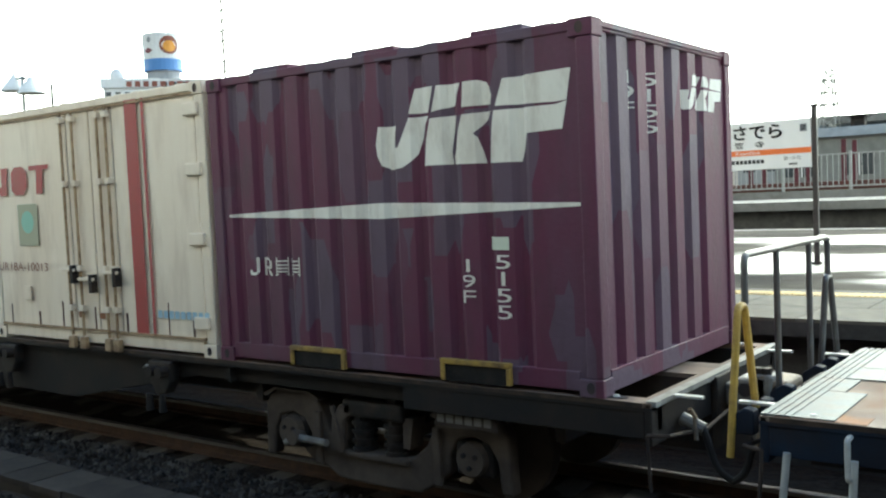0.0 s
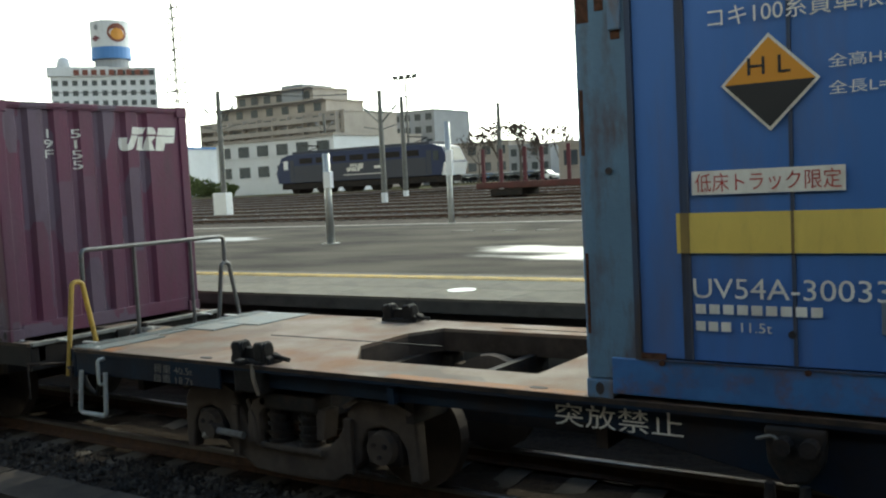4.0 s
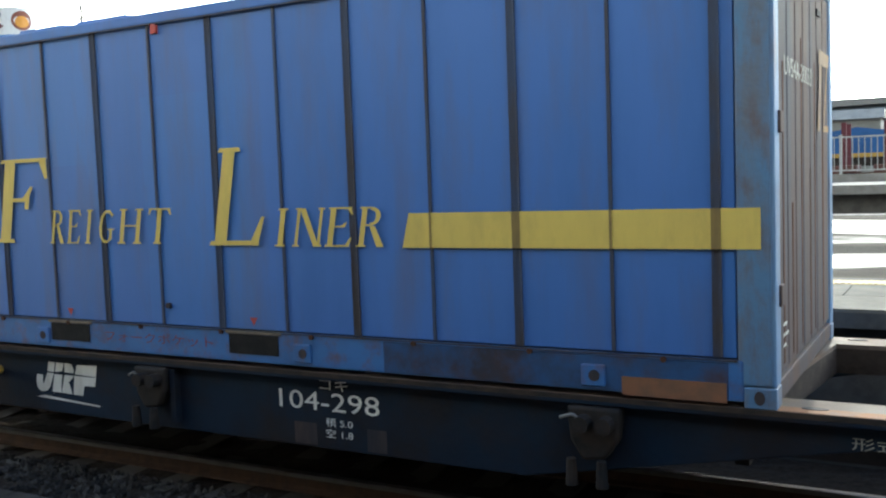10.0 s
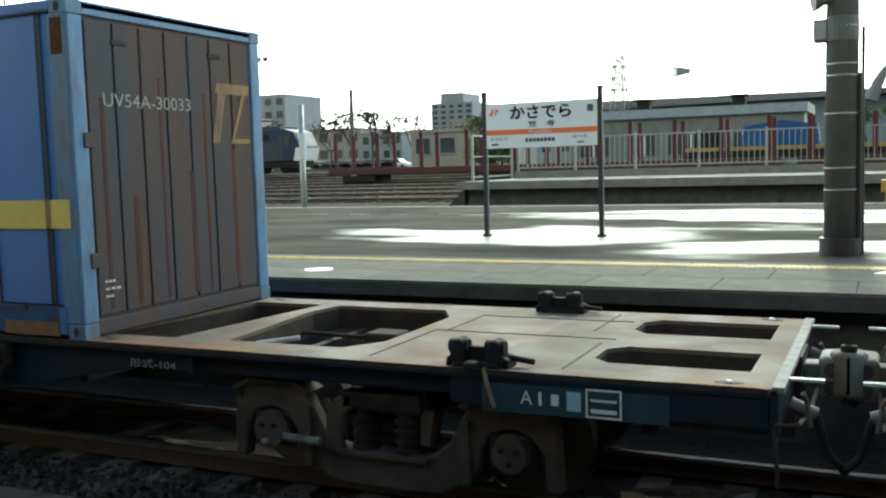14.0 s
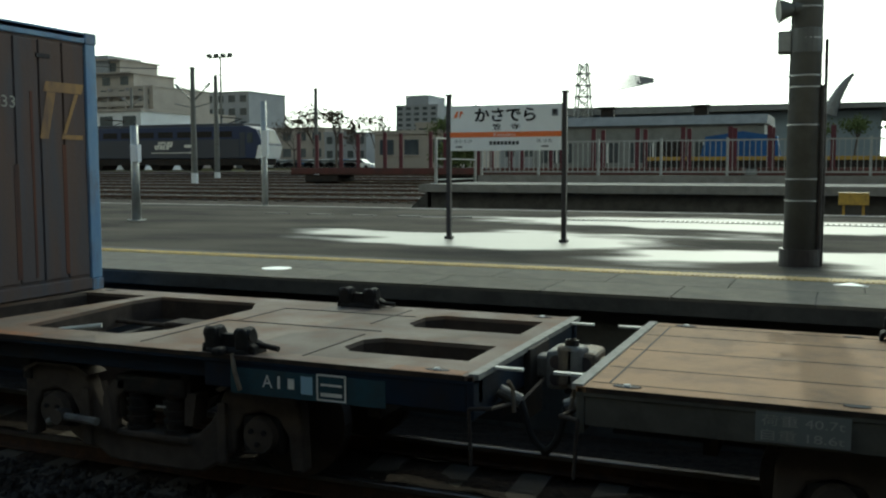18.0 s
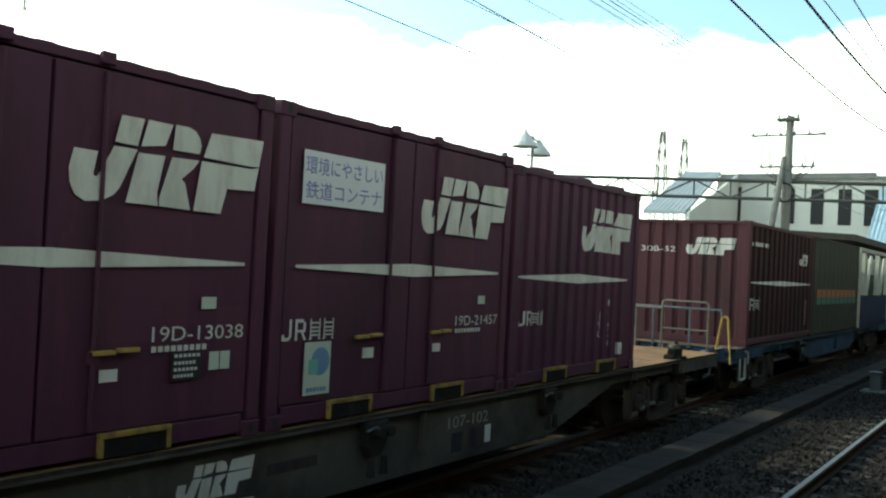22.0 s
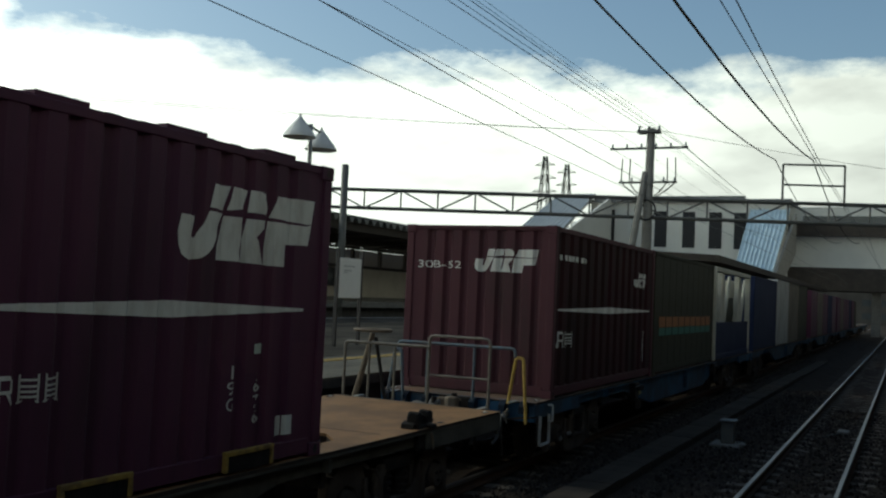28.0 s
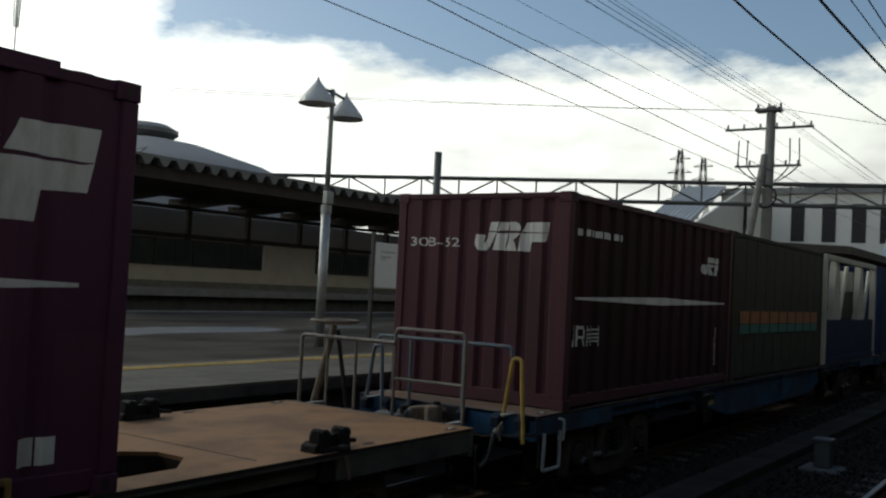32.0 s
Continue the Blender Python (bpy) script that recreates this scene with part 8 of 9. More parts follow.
    for k in range(11):
        x = 27.6 + k * 2.15 if k < 7 else (46.5 + (k - 7) * 2.15 if k < 9 else 55.05 + (k - 9) * 2.15)
        win = part("window_frame", box(x, x + 2.05, 33.22, 33.34, 2.63, 3.80), POST_BLACK, c, "dark window frame")
        for j in range(2):
            part("pane", box(x + 0.1 + j * 0.95, x + 0.95 + j * 0.95, 33.20, 33.215, 2.75, 3.68), GLASS, win)


def truss_beam(p, q, depth, z):
    """Lattice portal beam across the tracks."""
    t = thing("catenary_gantry", (0, 0, 0), "grey steel lattice gantry over the tracks", "gantry")
    a, b = Vector((p[0], p[1], z)), Vector((q[0], q[1], z))
    d = b - a
    n = 22
    up = Vector((0, 0, depth))
    side = Vector((0.25, 0.1, 0))
    for s in (-1, 1):
        part("top_chord", rod(a + up + side * s, b + up + side * s, 0.07, n=6), MAST_DARK, t)
        part("bottom_chord", rod(a + side * s, b + side * s, 0.07, n=6), MAST_DARK, t)
    for i in range(n):
        u, v = a + d * (i / n), a + d * ((i + 1) / n)
        part("upright", rod(u, u + up, 0.045, n=6), MAST_DARK, t)
        part("diagonal", rod(u + (up if i % 2 else Vector()), v + (Vector() if i % 2 else up), 0.045, n=6), MAST_DARK, t)
    part("upright", rod(b, b + up, 0.045, n=6), MAST_DARK, t)
    # square frame for the feeder wires above the near tracks
    for y in (6.35, 3.6):
        f = (y - p[1]) / (q[1] - p[1])
        x = p[0] + (q[0] - p[0]) * f
        part("feeder_post", rod((x, y, z + depth), (x, y, z + depth + 1.9), 0.055, n=6), MAST_DARK, t)
    f1, f2 = [p[0] + (q[0] - p[0]) * ((y - p[1]) / (q[1] - p[1])) for y in (6.35, 3.6)]
    for h in (0.9, 1.9):
        part("feeder_bar", rod((f1, 6.35, z + depth + h), (f2, 3.6, z + depth + h), 0.05, n=6), MAST_DARK, t)
    for end in (p, q):
        part("leg", rod((end[0], end[1], -0.3), (end[0], end[1], z + depth), 0.17, n=12), MAST_DARK, t)


def utility_pole():
    t = thing("utility_pole", (52.9, 12.42, PLAT), "concrete power pole with crossarms, insulators and a leaning brace", "utility pole")
    part("pole", rod((0, 0, 0), (0.0, -0.1, 10.0), 0.27, 0.20, n=18), CONCRETE, t, "concrete pole", smooth=True)
    part("brace_pole", rod((-1.4, 0.9, 0), (-0.1, 0.1, 7.8), 0.20, 0.15, n=14), CONCRETE, t, "leaning brace pole", smooth=True)
    for z, w in ((9.0, 1.95), (7.3, 1.45)):
        arm = part("crossarm", box(-0.06, 0.06, -w, w, z - 0.05, z + 0.05), MAST_DARK, t, "dark crossarm")
        for k in range(6):
            y = -w + 0.12 + k * (2 * w - 0.24) / 5
            part("insulator", rod((0, y, z + 0.05), (0, y, z + 0.24), 0.06, 0.04, n=10), BUILD_GREY, arm)
    for k, y in enumerate((-1.35, -0.95, 0.9, 1.3)):
        part("jumper", tube(bend([(0, y, 8.5), (0, y * 1.03, 7.3), (0, y * 0.7, 6.9), (0, y * 0.35, 6.6)], 0.2), 0.03, n=6), RUBBER, t, "hanging cable loop")
    part("top_bracket", box(-0.3, 0.3, -0.55, 0.55, 9.75, 9.88), MAST_DARK, t)
    for y in (-0.5, 0.0, 0.5):
        part("insulator", rod((0.0, y, 9.88), (0.0, y, 10.12), 0.07, 0.05, n=10), BUILD_GREY, t)
    bm = tube([(-0.25, 0.5 * math.cos(0.39 * i), 5.9 + 0.5 * math.sin(0.39 * i)) for i in range(17)], 0.045, n=6)
    part("cable_coil", bm, RUBBER, t, "coil of black cable")


def wire(points, r, label, sag=0.0):
    line = [Vector(points[0])]
    for p, q in zip(points, points[1:]):
        p, q = Vector(p), Vector(q)
        n = 12 if sag else 1
        line += [p.lerp(q, i / n) - Vector((0, 0, sag * 4 * (i / n) * (1 - i / n))) for i in range(1, n + 1)]
    solid("overhead_wire", tube(line, r, n=5), WIRE, label, "wire", group="overhead wires")


def wires():
    for y in TRACKS:
        wire([(-60, y + 0.15, 5.1), (170, y + 0.15, 5.1)], 0.006, "thin overhead contact wire above the track")
        wire([(-40 + 48 * k, y + 0.35, 6.0) for k in range(5)], 0.008, "thin overhead messenger wire above the track", 0.45)
    wire([(-65, 5.3, 9.5), (-5, 6.0, 9.6), (55.2, 6.7, 9.75), (115, 7.2, 9.8)], 0.026, "black feeder cable over the tracks", 1.35)
    wire([(-65, 4.2, 9.5), (-5, 4.8, 9.6), (55.6, 5.0, 9.75), (115, 5.4, 9.8)], 0.032, "black feeder cable over the tracks", 1.35)
    for y, z in ((10.3, 10.1), (13.9, 10.1), (12.0, 11.1)):
        wire([(-60, y, z), (52.9, y + 0.3, z), (160, y, z)], 0.011, "thin power line on the utility pole", 0.6)
    for y, z in ((10.9, 10.4), (11.6, 10.4), (13.2, 10.4), (11.9, 11.3), (12.9, 11.3)):
        wire([(-60, y - 0.6, z + 0.2), (52.9, y, z), (160, y - 0.3, z)], 0.007, "thin power line on the utility pole", 0.7)
    wire([(52.9, 12.4, 11.1), (92, -22, 10.6)], 0.012, "thin power line crossing the tracks", 0.5)
    for y, z in ((24.0, 12.5), (27.0, 12.8)):
        wire([(52.9, 12.4, 10.9), (30, 80, z + 3), ], 0.011, "thin power line crossing to the yard", 0.8)


def footbridge():
    """Station concourse over the tracks with stairs coming down."""
    X = 125.0
    eye = (8.04, 0.48, 2.30)
    def at(az, el):
        return angle(az, el, x=X, eye=eye)
    b = thing("station_bridge", (0, 0, 0), "pale station concourse bridging the tracks, dark windows", "station building")
    y_l, y_m = at(72.5, 0).y, at(83.6, 0).y
    z_bot, z_deck, z_top = at(86.7, 1.27).z, at(86.7, 2.55).z, at(86.7, 6.05).z
    z_low = at(78, 2.2).z
    part("deck", box(X, X + 8, -30, y_m, z_bot, z_deck), ROOF_DARK, b, "dark bridge deck")
    part("upper_wall", box(X + 1, X + 8, -30, y_m, z_deck, z_top), WALL_PALE, b, "pale panelled wall")
    part("window_band", box(X + 0.9, X + 1.1, -30, y_m - 1.5, z_deck + 5.2, z_deck + 6.1), GLASS, b, "dark window band")
    w = part("hall", box(X - 2, X + 10, y_m, y_l, z_low - 3, at(76, 6.0).z), WALL_PALE, b, "pale concourse hall")
    part("hall_roof", box(X - 2.5, X + 10.5, y_m - 0.5, y_l + 0.5, at(76, 6.0).z, at(76, 6.0).z + 0.35), ROOF_GREY, b)
    for az in (73.2, 76.6, 78.2, 79.7, 81.1):
        p = at(az, 0)
        hh = 1.6 if az < 74 else 0.75
        part("window", box(X - 2.06, X - 1.9, p.y - hh, p.y + hh, at(az, 3.4).z, at(az, 5.5).z), WINDOW_DARK, b, "tall narrow dark window")
    # sheet roofs over the two stairs, coming down towards the platforms
    def slope(x1, ya, yb, z1, x0, yc, yd, z0, drop, mat, label):
        bm = bmesh.new()
        top = [(x1, ya, z1), (x1, yb, z1), (x0, yd, z0), (x0, yc, z0)]
        hi = [bm.verts.new(p) for p in top]
        lo = [bm.verts.new((p[0], p[1], p[2] - drop)) for p in top]
        bm.faces.new(hi)
        bm.faces.new(lo[::-1])
        for i in range(4):
            bm.faces.new((hi[i], lo[i], lo[(i + 1) % 4], hi[(i + 1) % 4]))
        bmesh.ops.recalc_face_normals(bm, faces=bm.faces[:])
        rf = part("stair_roof", bm, mat, b, label)
        n = 9
        for i in range(n + 1):
            f = i / n
            p, q = Vector(top[0]).lerp(Vector(top[1]), f), Vector(top[3]).lerp(Vector(top[2]), f)
            part("roof_rib", rod(p + Vector((0, 0, 0.05)), q + Vector((0, 0, 0.05)), 0.07, n=5), mat, rf)
        return rf
    slope(122, 17.5, 13.2, 14.0, 106, 16.6, 12.9, 6.3, 0.3, STAIR_BLUE, "pale blue sheet roof over the stairs")
    part("stair_wall", prism([(106, 3.5), (124, 9.0), (124, 13.7), (106, 6.0)], "y", 12.6, 12.85), WALL_CREAM, b, "cream stair side wall")
    slope(124, 42.0, 37.2, 16.2, 104, 40.0, 35.0, 9.6, 0.4, STAIR_PALE, "pale grey sheet roof over the stairs")
    part("stair_wall", prism([(104, 6.0), (124, 10.0), (124, 16.0), (104, 9.4)], "y", 34.6, 34.9), WALL_PALE, b, "pale stair side wall")
    part("roof_edge", box(X - 2.4, X - 2.0, 18.3, 36.9, at(76, 6.0).z + 0.35, at(76, 6.0).z + 0.75), ROOF_GREY, b, "notched roof edge")
    part("deck_girder", box(X - 0.4, X, -30, y_m, z_deck + 3.6, z_deck + 5.0), ROOF_DARK, b, "dark girder under the windows")
    for y in (-12, 4, 12, y_m - 2):
        part("pier", box(X + 2, X + 3.2, y - 0.5, y + 0.5, -0.3, z_bot), CONCRETE, b)
    # island canopy running up to the bridge
    c = thing("platform_canopy_island", (0, 0, 0), "dark canopy over the end of the island platform", "canopy", kind="structure")
    part("roof", prism([(9.2, 4.65), (20.0, 5.2), (20.0, 5.45), (9.2, 5.0)], "x", 55.0, 124.0), ROOF_DARK, c)
    for k in range(7):
        part("column", box(64 + k * 9, 64.25 + k * 9, 13.9, 14.15, PLAT, 4.6), MAST_DARK, c)


WINDOW_DARK = material("unlit_window", (0.022, 0.022, 0.024), 0.55)
WALL_PALE = material("pale_panel_wall", (0.72, 0.71, 0.66), 0.7, second=(0.64, 0.63, 0.58), scale=0.3, amount=0.6)
STAIR_PALE = material("pale_grey_sheet", (0.48, 0.50, 0.50), 0.45, second=(0.40, 0.42, 0.42), scale=0.4, amount=0.6)
STAIR_BLUE = material("pale_blue_sheet", (0.46, 0.58, 0.65), 0.45, second=(0.30, 0.40, 0.47), scale=0.5, amount=0.6)


def pylon(at, high, label):
    t = thing("power_pylon", at, label, "pylon", "power pylons")
    def half(z):
        return 4.2 * (1 - z / high) + 0.7
    n = 9
    for i in range(n):
        z0, z1 = high * i / n, high * (i + 1) / n
        bm = bmesh.new()
        a, b = half(z0), half(z1)
        c0 = [(-a, -a, z0), (a, -a, z0), (a, a, z0), (-a, a, z0)]
        c1 = [(-b, -b, z1), (b, -b, z1), (b, b, z1), (-b, b, z1)]
        for k in range(4):
            rod(c0[k], c1[k], 0.30, n=4, bm=bm)
            rod(c0[k], c1[(k + 1) % 4], 0.13, n=4, bm=bm)
            rod(c0[(k + 1) % 4], c1[k], 0.13, n=4, bm=bm)
        part("lattice_section", bm, MAST_DARK, t)
    for z, w in ((0.58, 6.2), (0.67, 6.0), (0.76, 5.6), (0.85, 5.2), (0.94, 4.6)):
        bm = bmesh.new()
        for s in (-1, 1):
            rod((0, s * 0.8, high * z), (0, s * w, high * z), 0.28, n=4, bm=bm)
            rod((0, s * 0.8, high * z + 1.6), (0, s * w, high * z), 0.14, n=4, bm=bm)
        part("crossarm", bm, MAST_DARK, t)


def signal_box():
    t = thing("track_box", (25.7, 3.78, -0.2), "small dark grey trackside equipment box on a stone base", "equipment box")
    part("base", box(-0.35, 0.35, -0.3, 0.3, -0.1, 0.02), CONCRETE, t, bevel=0.02)
    part("body", box(-0.14, 0.14, -0.12, 0.12, 0.02, 0.42), MAST_DARK, t, bevel=0.02)
    part("lid", box(-0.17, 0.17, -0.15, 0.15, 0.42, 0.47), MAST_DARK, t, bevel=0.015)
    t = thing("track_fitting", (29.0, 1.92, -0.17), "pale fitting between the rails", "track fitting")
    part("plate", box(-0.25, 0.25, -0.12, 0.12, -0.05, 0.06), CONCRETE, t, bevel=0.02)
    part("cable", tube([(-0.2, 0, 0.03), (-0.9, 0.3, 0.0), (-1.3, 0.5, -0.02)], 0.02), RUBBER, t)


station_sign()
mast()
lamp((23.1, 12.03, PLAT), "twin bell platform lamp on a pale stepped post")
lamp(tuple(angle(-60.6, -3.0, y=13.0)[:2]) + (PLAT,), "twin bell platform lamp on a pale stepped post")
small_post((-14.1, 16.26, PLAT), 2.05, 0.09, GALV, "white platform post with a small box")
small_post((-16.6, 25.0, -0.2), 4.5, 0.10, GALV, "grey steel post beside the track")
notice_board()
fence()
yellow_stand()
near_canopy()
far_canopy()
small_post((47.4, 26.6, -0.2), 9.0, 0.20, MAST_DARK, "dark steel mast beside the far canopy", False)
truss_beam((58.6, -3.0), (44.8, 37.0), 0.95, 6.70)
utility_pole()
wires()
footbridge()
pylon((396, 145, 0), 65, "tall lattice power pylon with crossarms")
pylon((434, 148, 0), 67, "tall lattice power pylon with crossarms")
signal_box()


# ---- the yard and the town beyond ----
def building(name, az0, az1, el0, el1, dist, mat, label, rows=0, cols=0, win=GLASS, roof_mat=None, depth=12.0, category="building"):
    """A block seen under those angles at that distance along y: wall, roof edge and window rows."""
    a, b = angle(az0, el0, y=dist), angle(az1, el1, y=dist)
    z0, z1 = -0.3, b.z
    zlow = max(a.z, 0.3)
    t = thing(name, (a.x, dist, 0), label, category)
    w = b.x - a.x
    wall = part("wall", box(0, w, 0, depth, z0, z1), mat, t)
    part("roof", box(-0.15, w + 0.15, -0.15, depth + 0.15, z1, z1 + 0.35), roof_mat or mat, t)
    for r in range(rows):
        for c in range(cols):
            u = w * (c + 0.5) / cols
            z = zlow + (z1 - zlow) * (r + 0.55) / rows
            ww, hh = w / cols * 0.28, (z1 - zlow) / rows * 0.26
            o = part("window", box(u - ww, u + ww, -0.06, 0.05, z - hh, z + hh), win, t)
            part("sill", box(u - ww - 0.1, u + ww + 0.1, -0.12, 0.0, z - hh - 0.12, z - hh), mat, o)
    return t, w, z1, zlow


def hotel():
    d = 385.0
    t, w, z1, zl = building("hotel_tower", -2.85, 2.85, 2.9, 7.4, d, WHITE_PAINT, "white high-rise hotel with a blue and white sign tower", 8, 11, depth=5)
    drum_c = angle(0.5, 9.0, y=d + 8)
    zs = [angle(0.5, q, y=d).z for q in (8.0, 8.65, 10.1)]
    x = drum_c.x - t.location.x
    part("drum_base", rod((x, 8, -0.3), (x, 8, zs[0]), 6.5, n=24), BUILD_GREY, t)
    part("drum_lower", rod((x, 8, zs[0]), (x, 8, zs[1]), 7.6, 7.5, n=28), SIGN_BLUE, t, "blue lower half of the sign")
    part("drum_upper", rod((x, 8, zs[1]), (x, 8, zs[2]), 7.5, 7.5, n=28), WHITE_PAINT, t, "white upper half of the sign")

    def on_drum(turn, z, half_w, half_h, k=20):
        bm = bmesh.new()
        hub = bm.verts.new((x + 7.62 * math.cos(turn), 8 + 7.62 * math.sin(turn), z))
        rim = []
        for i in range(k):
            q = turn + half_w * math.cos(6.2832 * i / k) / 7.6
            rim.append(bm.verts.new((x + 7.62 * math.cos(q), 8 + 7.62 * math.sin(q), z + half_h * math.sin(6.2832 * i / k))))
        for i in range(k):
            bm.faces.new((hub, rim[i], rim[(i + 1) % k]))
        return bm
    zc = angle(0.88, 9.4, y=d).z
    part("emblem", on_drum(-1.23, zc, 3.8, 3.6), BROWN_DECAL, t, "round dark brown emblem")
    bm = on_drum(-1.23, zc - 0.5, 2.6, 2.2)
    bmesh.ops.translate(bm, vec=(math.cos(-1.23) * 0.12, math.sin(-1.23) * 0.12, 0), verts=bm.verts[:])
    part("emblem", bm, AMBER, t, "round orange centre")
    part("emblem", on_drum(-2.37, zc - 2.0, 2.2, 1.2, 4), RED_WORN, t, "small red-brown mark")
    part("emblem", on_drum(-2.30, zc + 2.2, 0.9, 1.1), BUILD_GREY, t)
    part("drum_aerial", rod((x - 3, 8, zs[2]), (x - 3, 8, zs[2] + 7.0), 0.12, n=5), MAST_DARK, t)
    part("parapet", box(-1.0, w * 0.55, -0.8, 4, z1 - 3.0, z1 + 0.6), WHITE_PAINT, t)
    k = 9
    for i in range(k):
        part("sign_bar", box(w * 0.22 + i * w * 0.082, w * 0.22 + i * w * 0.082 + 2.0, -1.0, -0.85, z1 - 2.7, z1 - 0.6), BROWN_DECAL, t)
    part("dome", lathe([(2.6, 0), (2.5, 2.2), (1.8, 4.0), (0.4, 4.8)], 16, centre=(5.0, 2.6, z1)), WHITE_PAINT, t)
    turn = radians(53.35)
    t.location = Matrix.Rotation(turn, 3, "Z") @ t.location
    t.rotation_euler.z = turn


def lattice_mast(az, el, y, half, mat, label, name="lattice_mast", steps=14):
    p = angle(az, el, y=y)
    t = thing(name, (p.x, y, 0), label, "mast")
    h = p.z
    for sx in (-half, half):
        for sy in (-half, half):
            part("leg", rod((sx * 1.6, sy * 1.6, 0), (sx * 0.5, sy * 0.5, h), 0.2, n=4), mat, t)
    bm = bmesh.new()
    for i in range(steps):
        z0, z1 = h * i / steps, h * (i + 1) / steps
        f0, f1 = 1.6 - 1.1 * i / steps, 1.6 - 1.1 * (i + 1) / steps
        for s in (-1, 1):
            rod((-half * f0, s * half * f0, z0), (half * f1, s * half * f1, z1), 0.16, n=4, bm=bm)
            rod((half * f0, s * half * f0, z0), (-half * f1, s * half * f1, z1), 0.13, n=4, bm=bm)
        if i > steps * 0.45:
            box(-half * f0 - 0.8, half * f0 + 0.8, -0.3, 0.3, z0, z0 + 0.35, bm)
    part("lattice", bm, mat, t)


def pole(az, el_top, y, r, label, arms=0, mat=None):
    p = angle(az, el_top, y=y)
    t = thing("trackside_pole", (p.x, y, -0.3), label, "pole", "trackside poles")
    part("shaft", rod((0, 0, 0), (0, 0, p.z + 0.3), r, r * 0.7, n=10), mat or MAST_DARK, t)
    for k in range(arms):
        for s in (-1, 1):
            arm = part("bracket_arm", tube([(0, 0, p.z - 2.0), (s * 1.3, 0, p.z - 0.9)], 0.05, n=6), mat or MAST_DARK, t, "slanting bracket arm")
            part("insulator", rod((s * 1.1, 0, p.z - 1.08), (s * 1.4, 0, p.z - 0.82), 0.09, n=8), BUILD_GREY, arm)
            part("stay", rod((s * 1.3, 0, p.z - 0.9), (0, 0, p.z - 1.3), 0.03, n=5), mat or MAST_DARK, arm)
            part("steady_arm", rod((0, 0, p.z - 2.4), (s * 1.5, 0, p.z - 2.1), 0.03, n=5), mat or MAST_DARK, arm)
    if mat is None:
        part("foot", rod((0, 0, 0), (0, 0, 0.7), r * 1.9, n=10), CONCRETE, t, "concrete foot")
        part("white_band", rod((0, 0, 1.2), (0, 0, 2.2), r * 1.05, n=10), WHITE_PAINT, t, "white painted band")
    return t, p


def flood_mast(az, el, y):
    t, p = pole(az, el, y, 0.16, "tall floodlight mast with four lamps")
    part("bar", box(-1.6, 1.6, -0.08, 0.08, p.z + 0.1, p.z + 0.25), MAST_DARK, t)
    for u in (-1.5, -0.5, 0.5, 1.5):
        part("floodlight", box(u - 0.28, u + 0.28, -0.35, 0.1, p.z + 0.2, p.z + 0.65), MAST_DARK, t, bevel=0.05)


def locomotive():
    y = 64.0
    a, b = angle(-44.0, 0.2, y=y), angle(-33.6, 2.5, y=y)
    t = thing("electric_locomotive", (a.x, y, 2.0), "dark blue electric locomotive with grey lower sides in the yard", "locomotive")
    L = b.x - a.x
    part("body", prism([(0.5, 1.0), (L - 0.5, 1.0), (L - 0.05, 2.1), (L - 0.7, 3.35), (L - 1.6, 3.6), (1.6, 3.6), (0.7, 3.35), (0.05, 2.1)], "y", 0, 2.8), LOCO_BLUE, t, "dark blue body", bevel=0.06)
    part("grey_side", box(2.3, L - 2.3, -0.02, 0.01, 1.05, 2.55), LOCO_GREY, t, "dull grey side panel")
    part("roof_fairing", box(2.0, L - 2.0, 0.15, 2.65, 3.6, 3.85), LOCO_GREY, t, bevel=0.05)
    part("skirt", box(0.6, L - 0.6, 0.1, 2.7, 0.45, 1.0), STEEL_DARK, t)
    for s, d in ((0.0, 1), (L, -1)):
        cab = part("cab_front", prism([(s + d * 0.30, 1.0), (s + d * 0.02, 2.05), (s + d * 0.50, 2.05), (s + d * 0.75, 1.0)][::d], "y", -0.015, 2.815), BOARD_WHITE if d < 0 else LOCO_BLUE, t, "cab nose")
        part("windscreen", prism([(s + d * 0.08, 2.2), (s + d * 0.62, 3.28), (s + d * 0.80, 3.28), (s + d * 0.30, 2.2)][::d], "y", 0.25, 2.55), GLASS, cab)
        part("side_window", box(*sorted((s + d * 1.0, s + d * 1.55)), -0.03, 0.02, 2.25, 3.05), BOARD_WHITE if d > 0 else GLASS, cab)
        part("cab_door", box(*sorted((s + d * 1.75, s + d * 2.25)), -0.012, 0.02, 1.1, 3.1), LOCO_GREY, cab)
        part("headlight", rod((s + d * 0.06, 0.5, 1.75), (s - d * 0.02, 0.5, 1.75), 0.12, n=12), BOARD_WHITE, cab)
    em = emblem(1.15)
    bmesh.ops.translate(em, vec=(L * 0.44, -0.03, 1.75), verts=em.verts[:])
    part("white_mark", em, WHITE_DECAL, t, "pale emblem in plain slanted blocks")
    part("number_bar", box(L * 0.60, L * 0.66, -0.03, -0.022, 1.9, 2.15), WHITE_DECAL, t)
    part("white_line", box(L * 0.42, L * 0.64, -0.03, -0.022, 1.45, 1.52), WHITE_DECAL, t)
    for k in range(6):
        u = 1.9 + k * (L - 3.8) / 5
        part("wheel", rod((u, 0.5, 0.56), (u, 2.3, 0.56), 0.56, n=20), STEEL_DARK, t)
    for k in range(7):
        u = 3.0 + k * (L - 7.5) / 6
        part("grille", box(u, u + 1.5, -0.03, 0.0, 2.72, 3.2), STEEL_DARK, t, "louvred side grille")
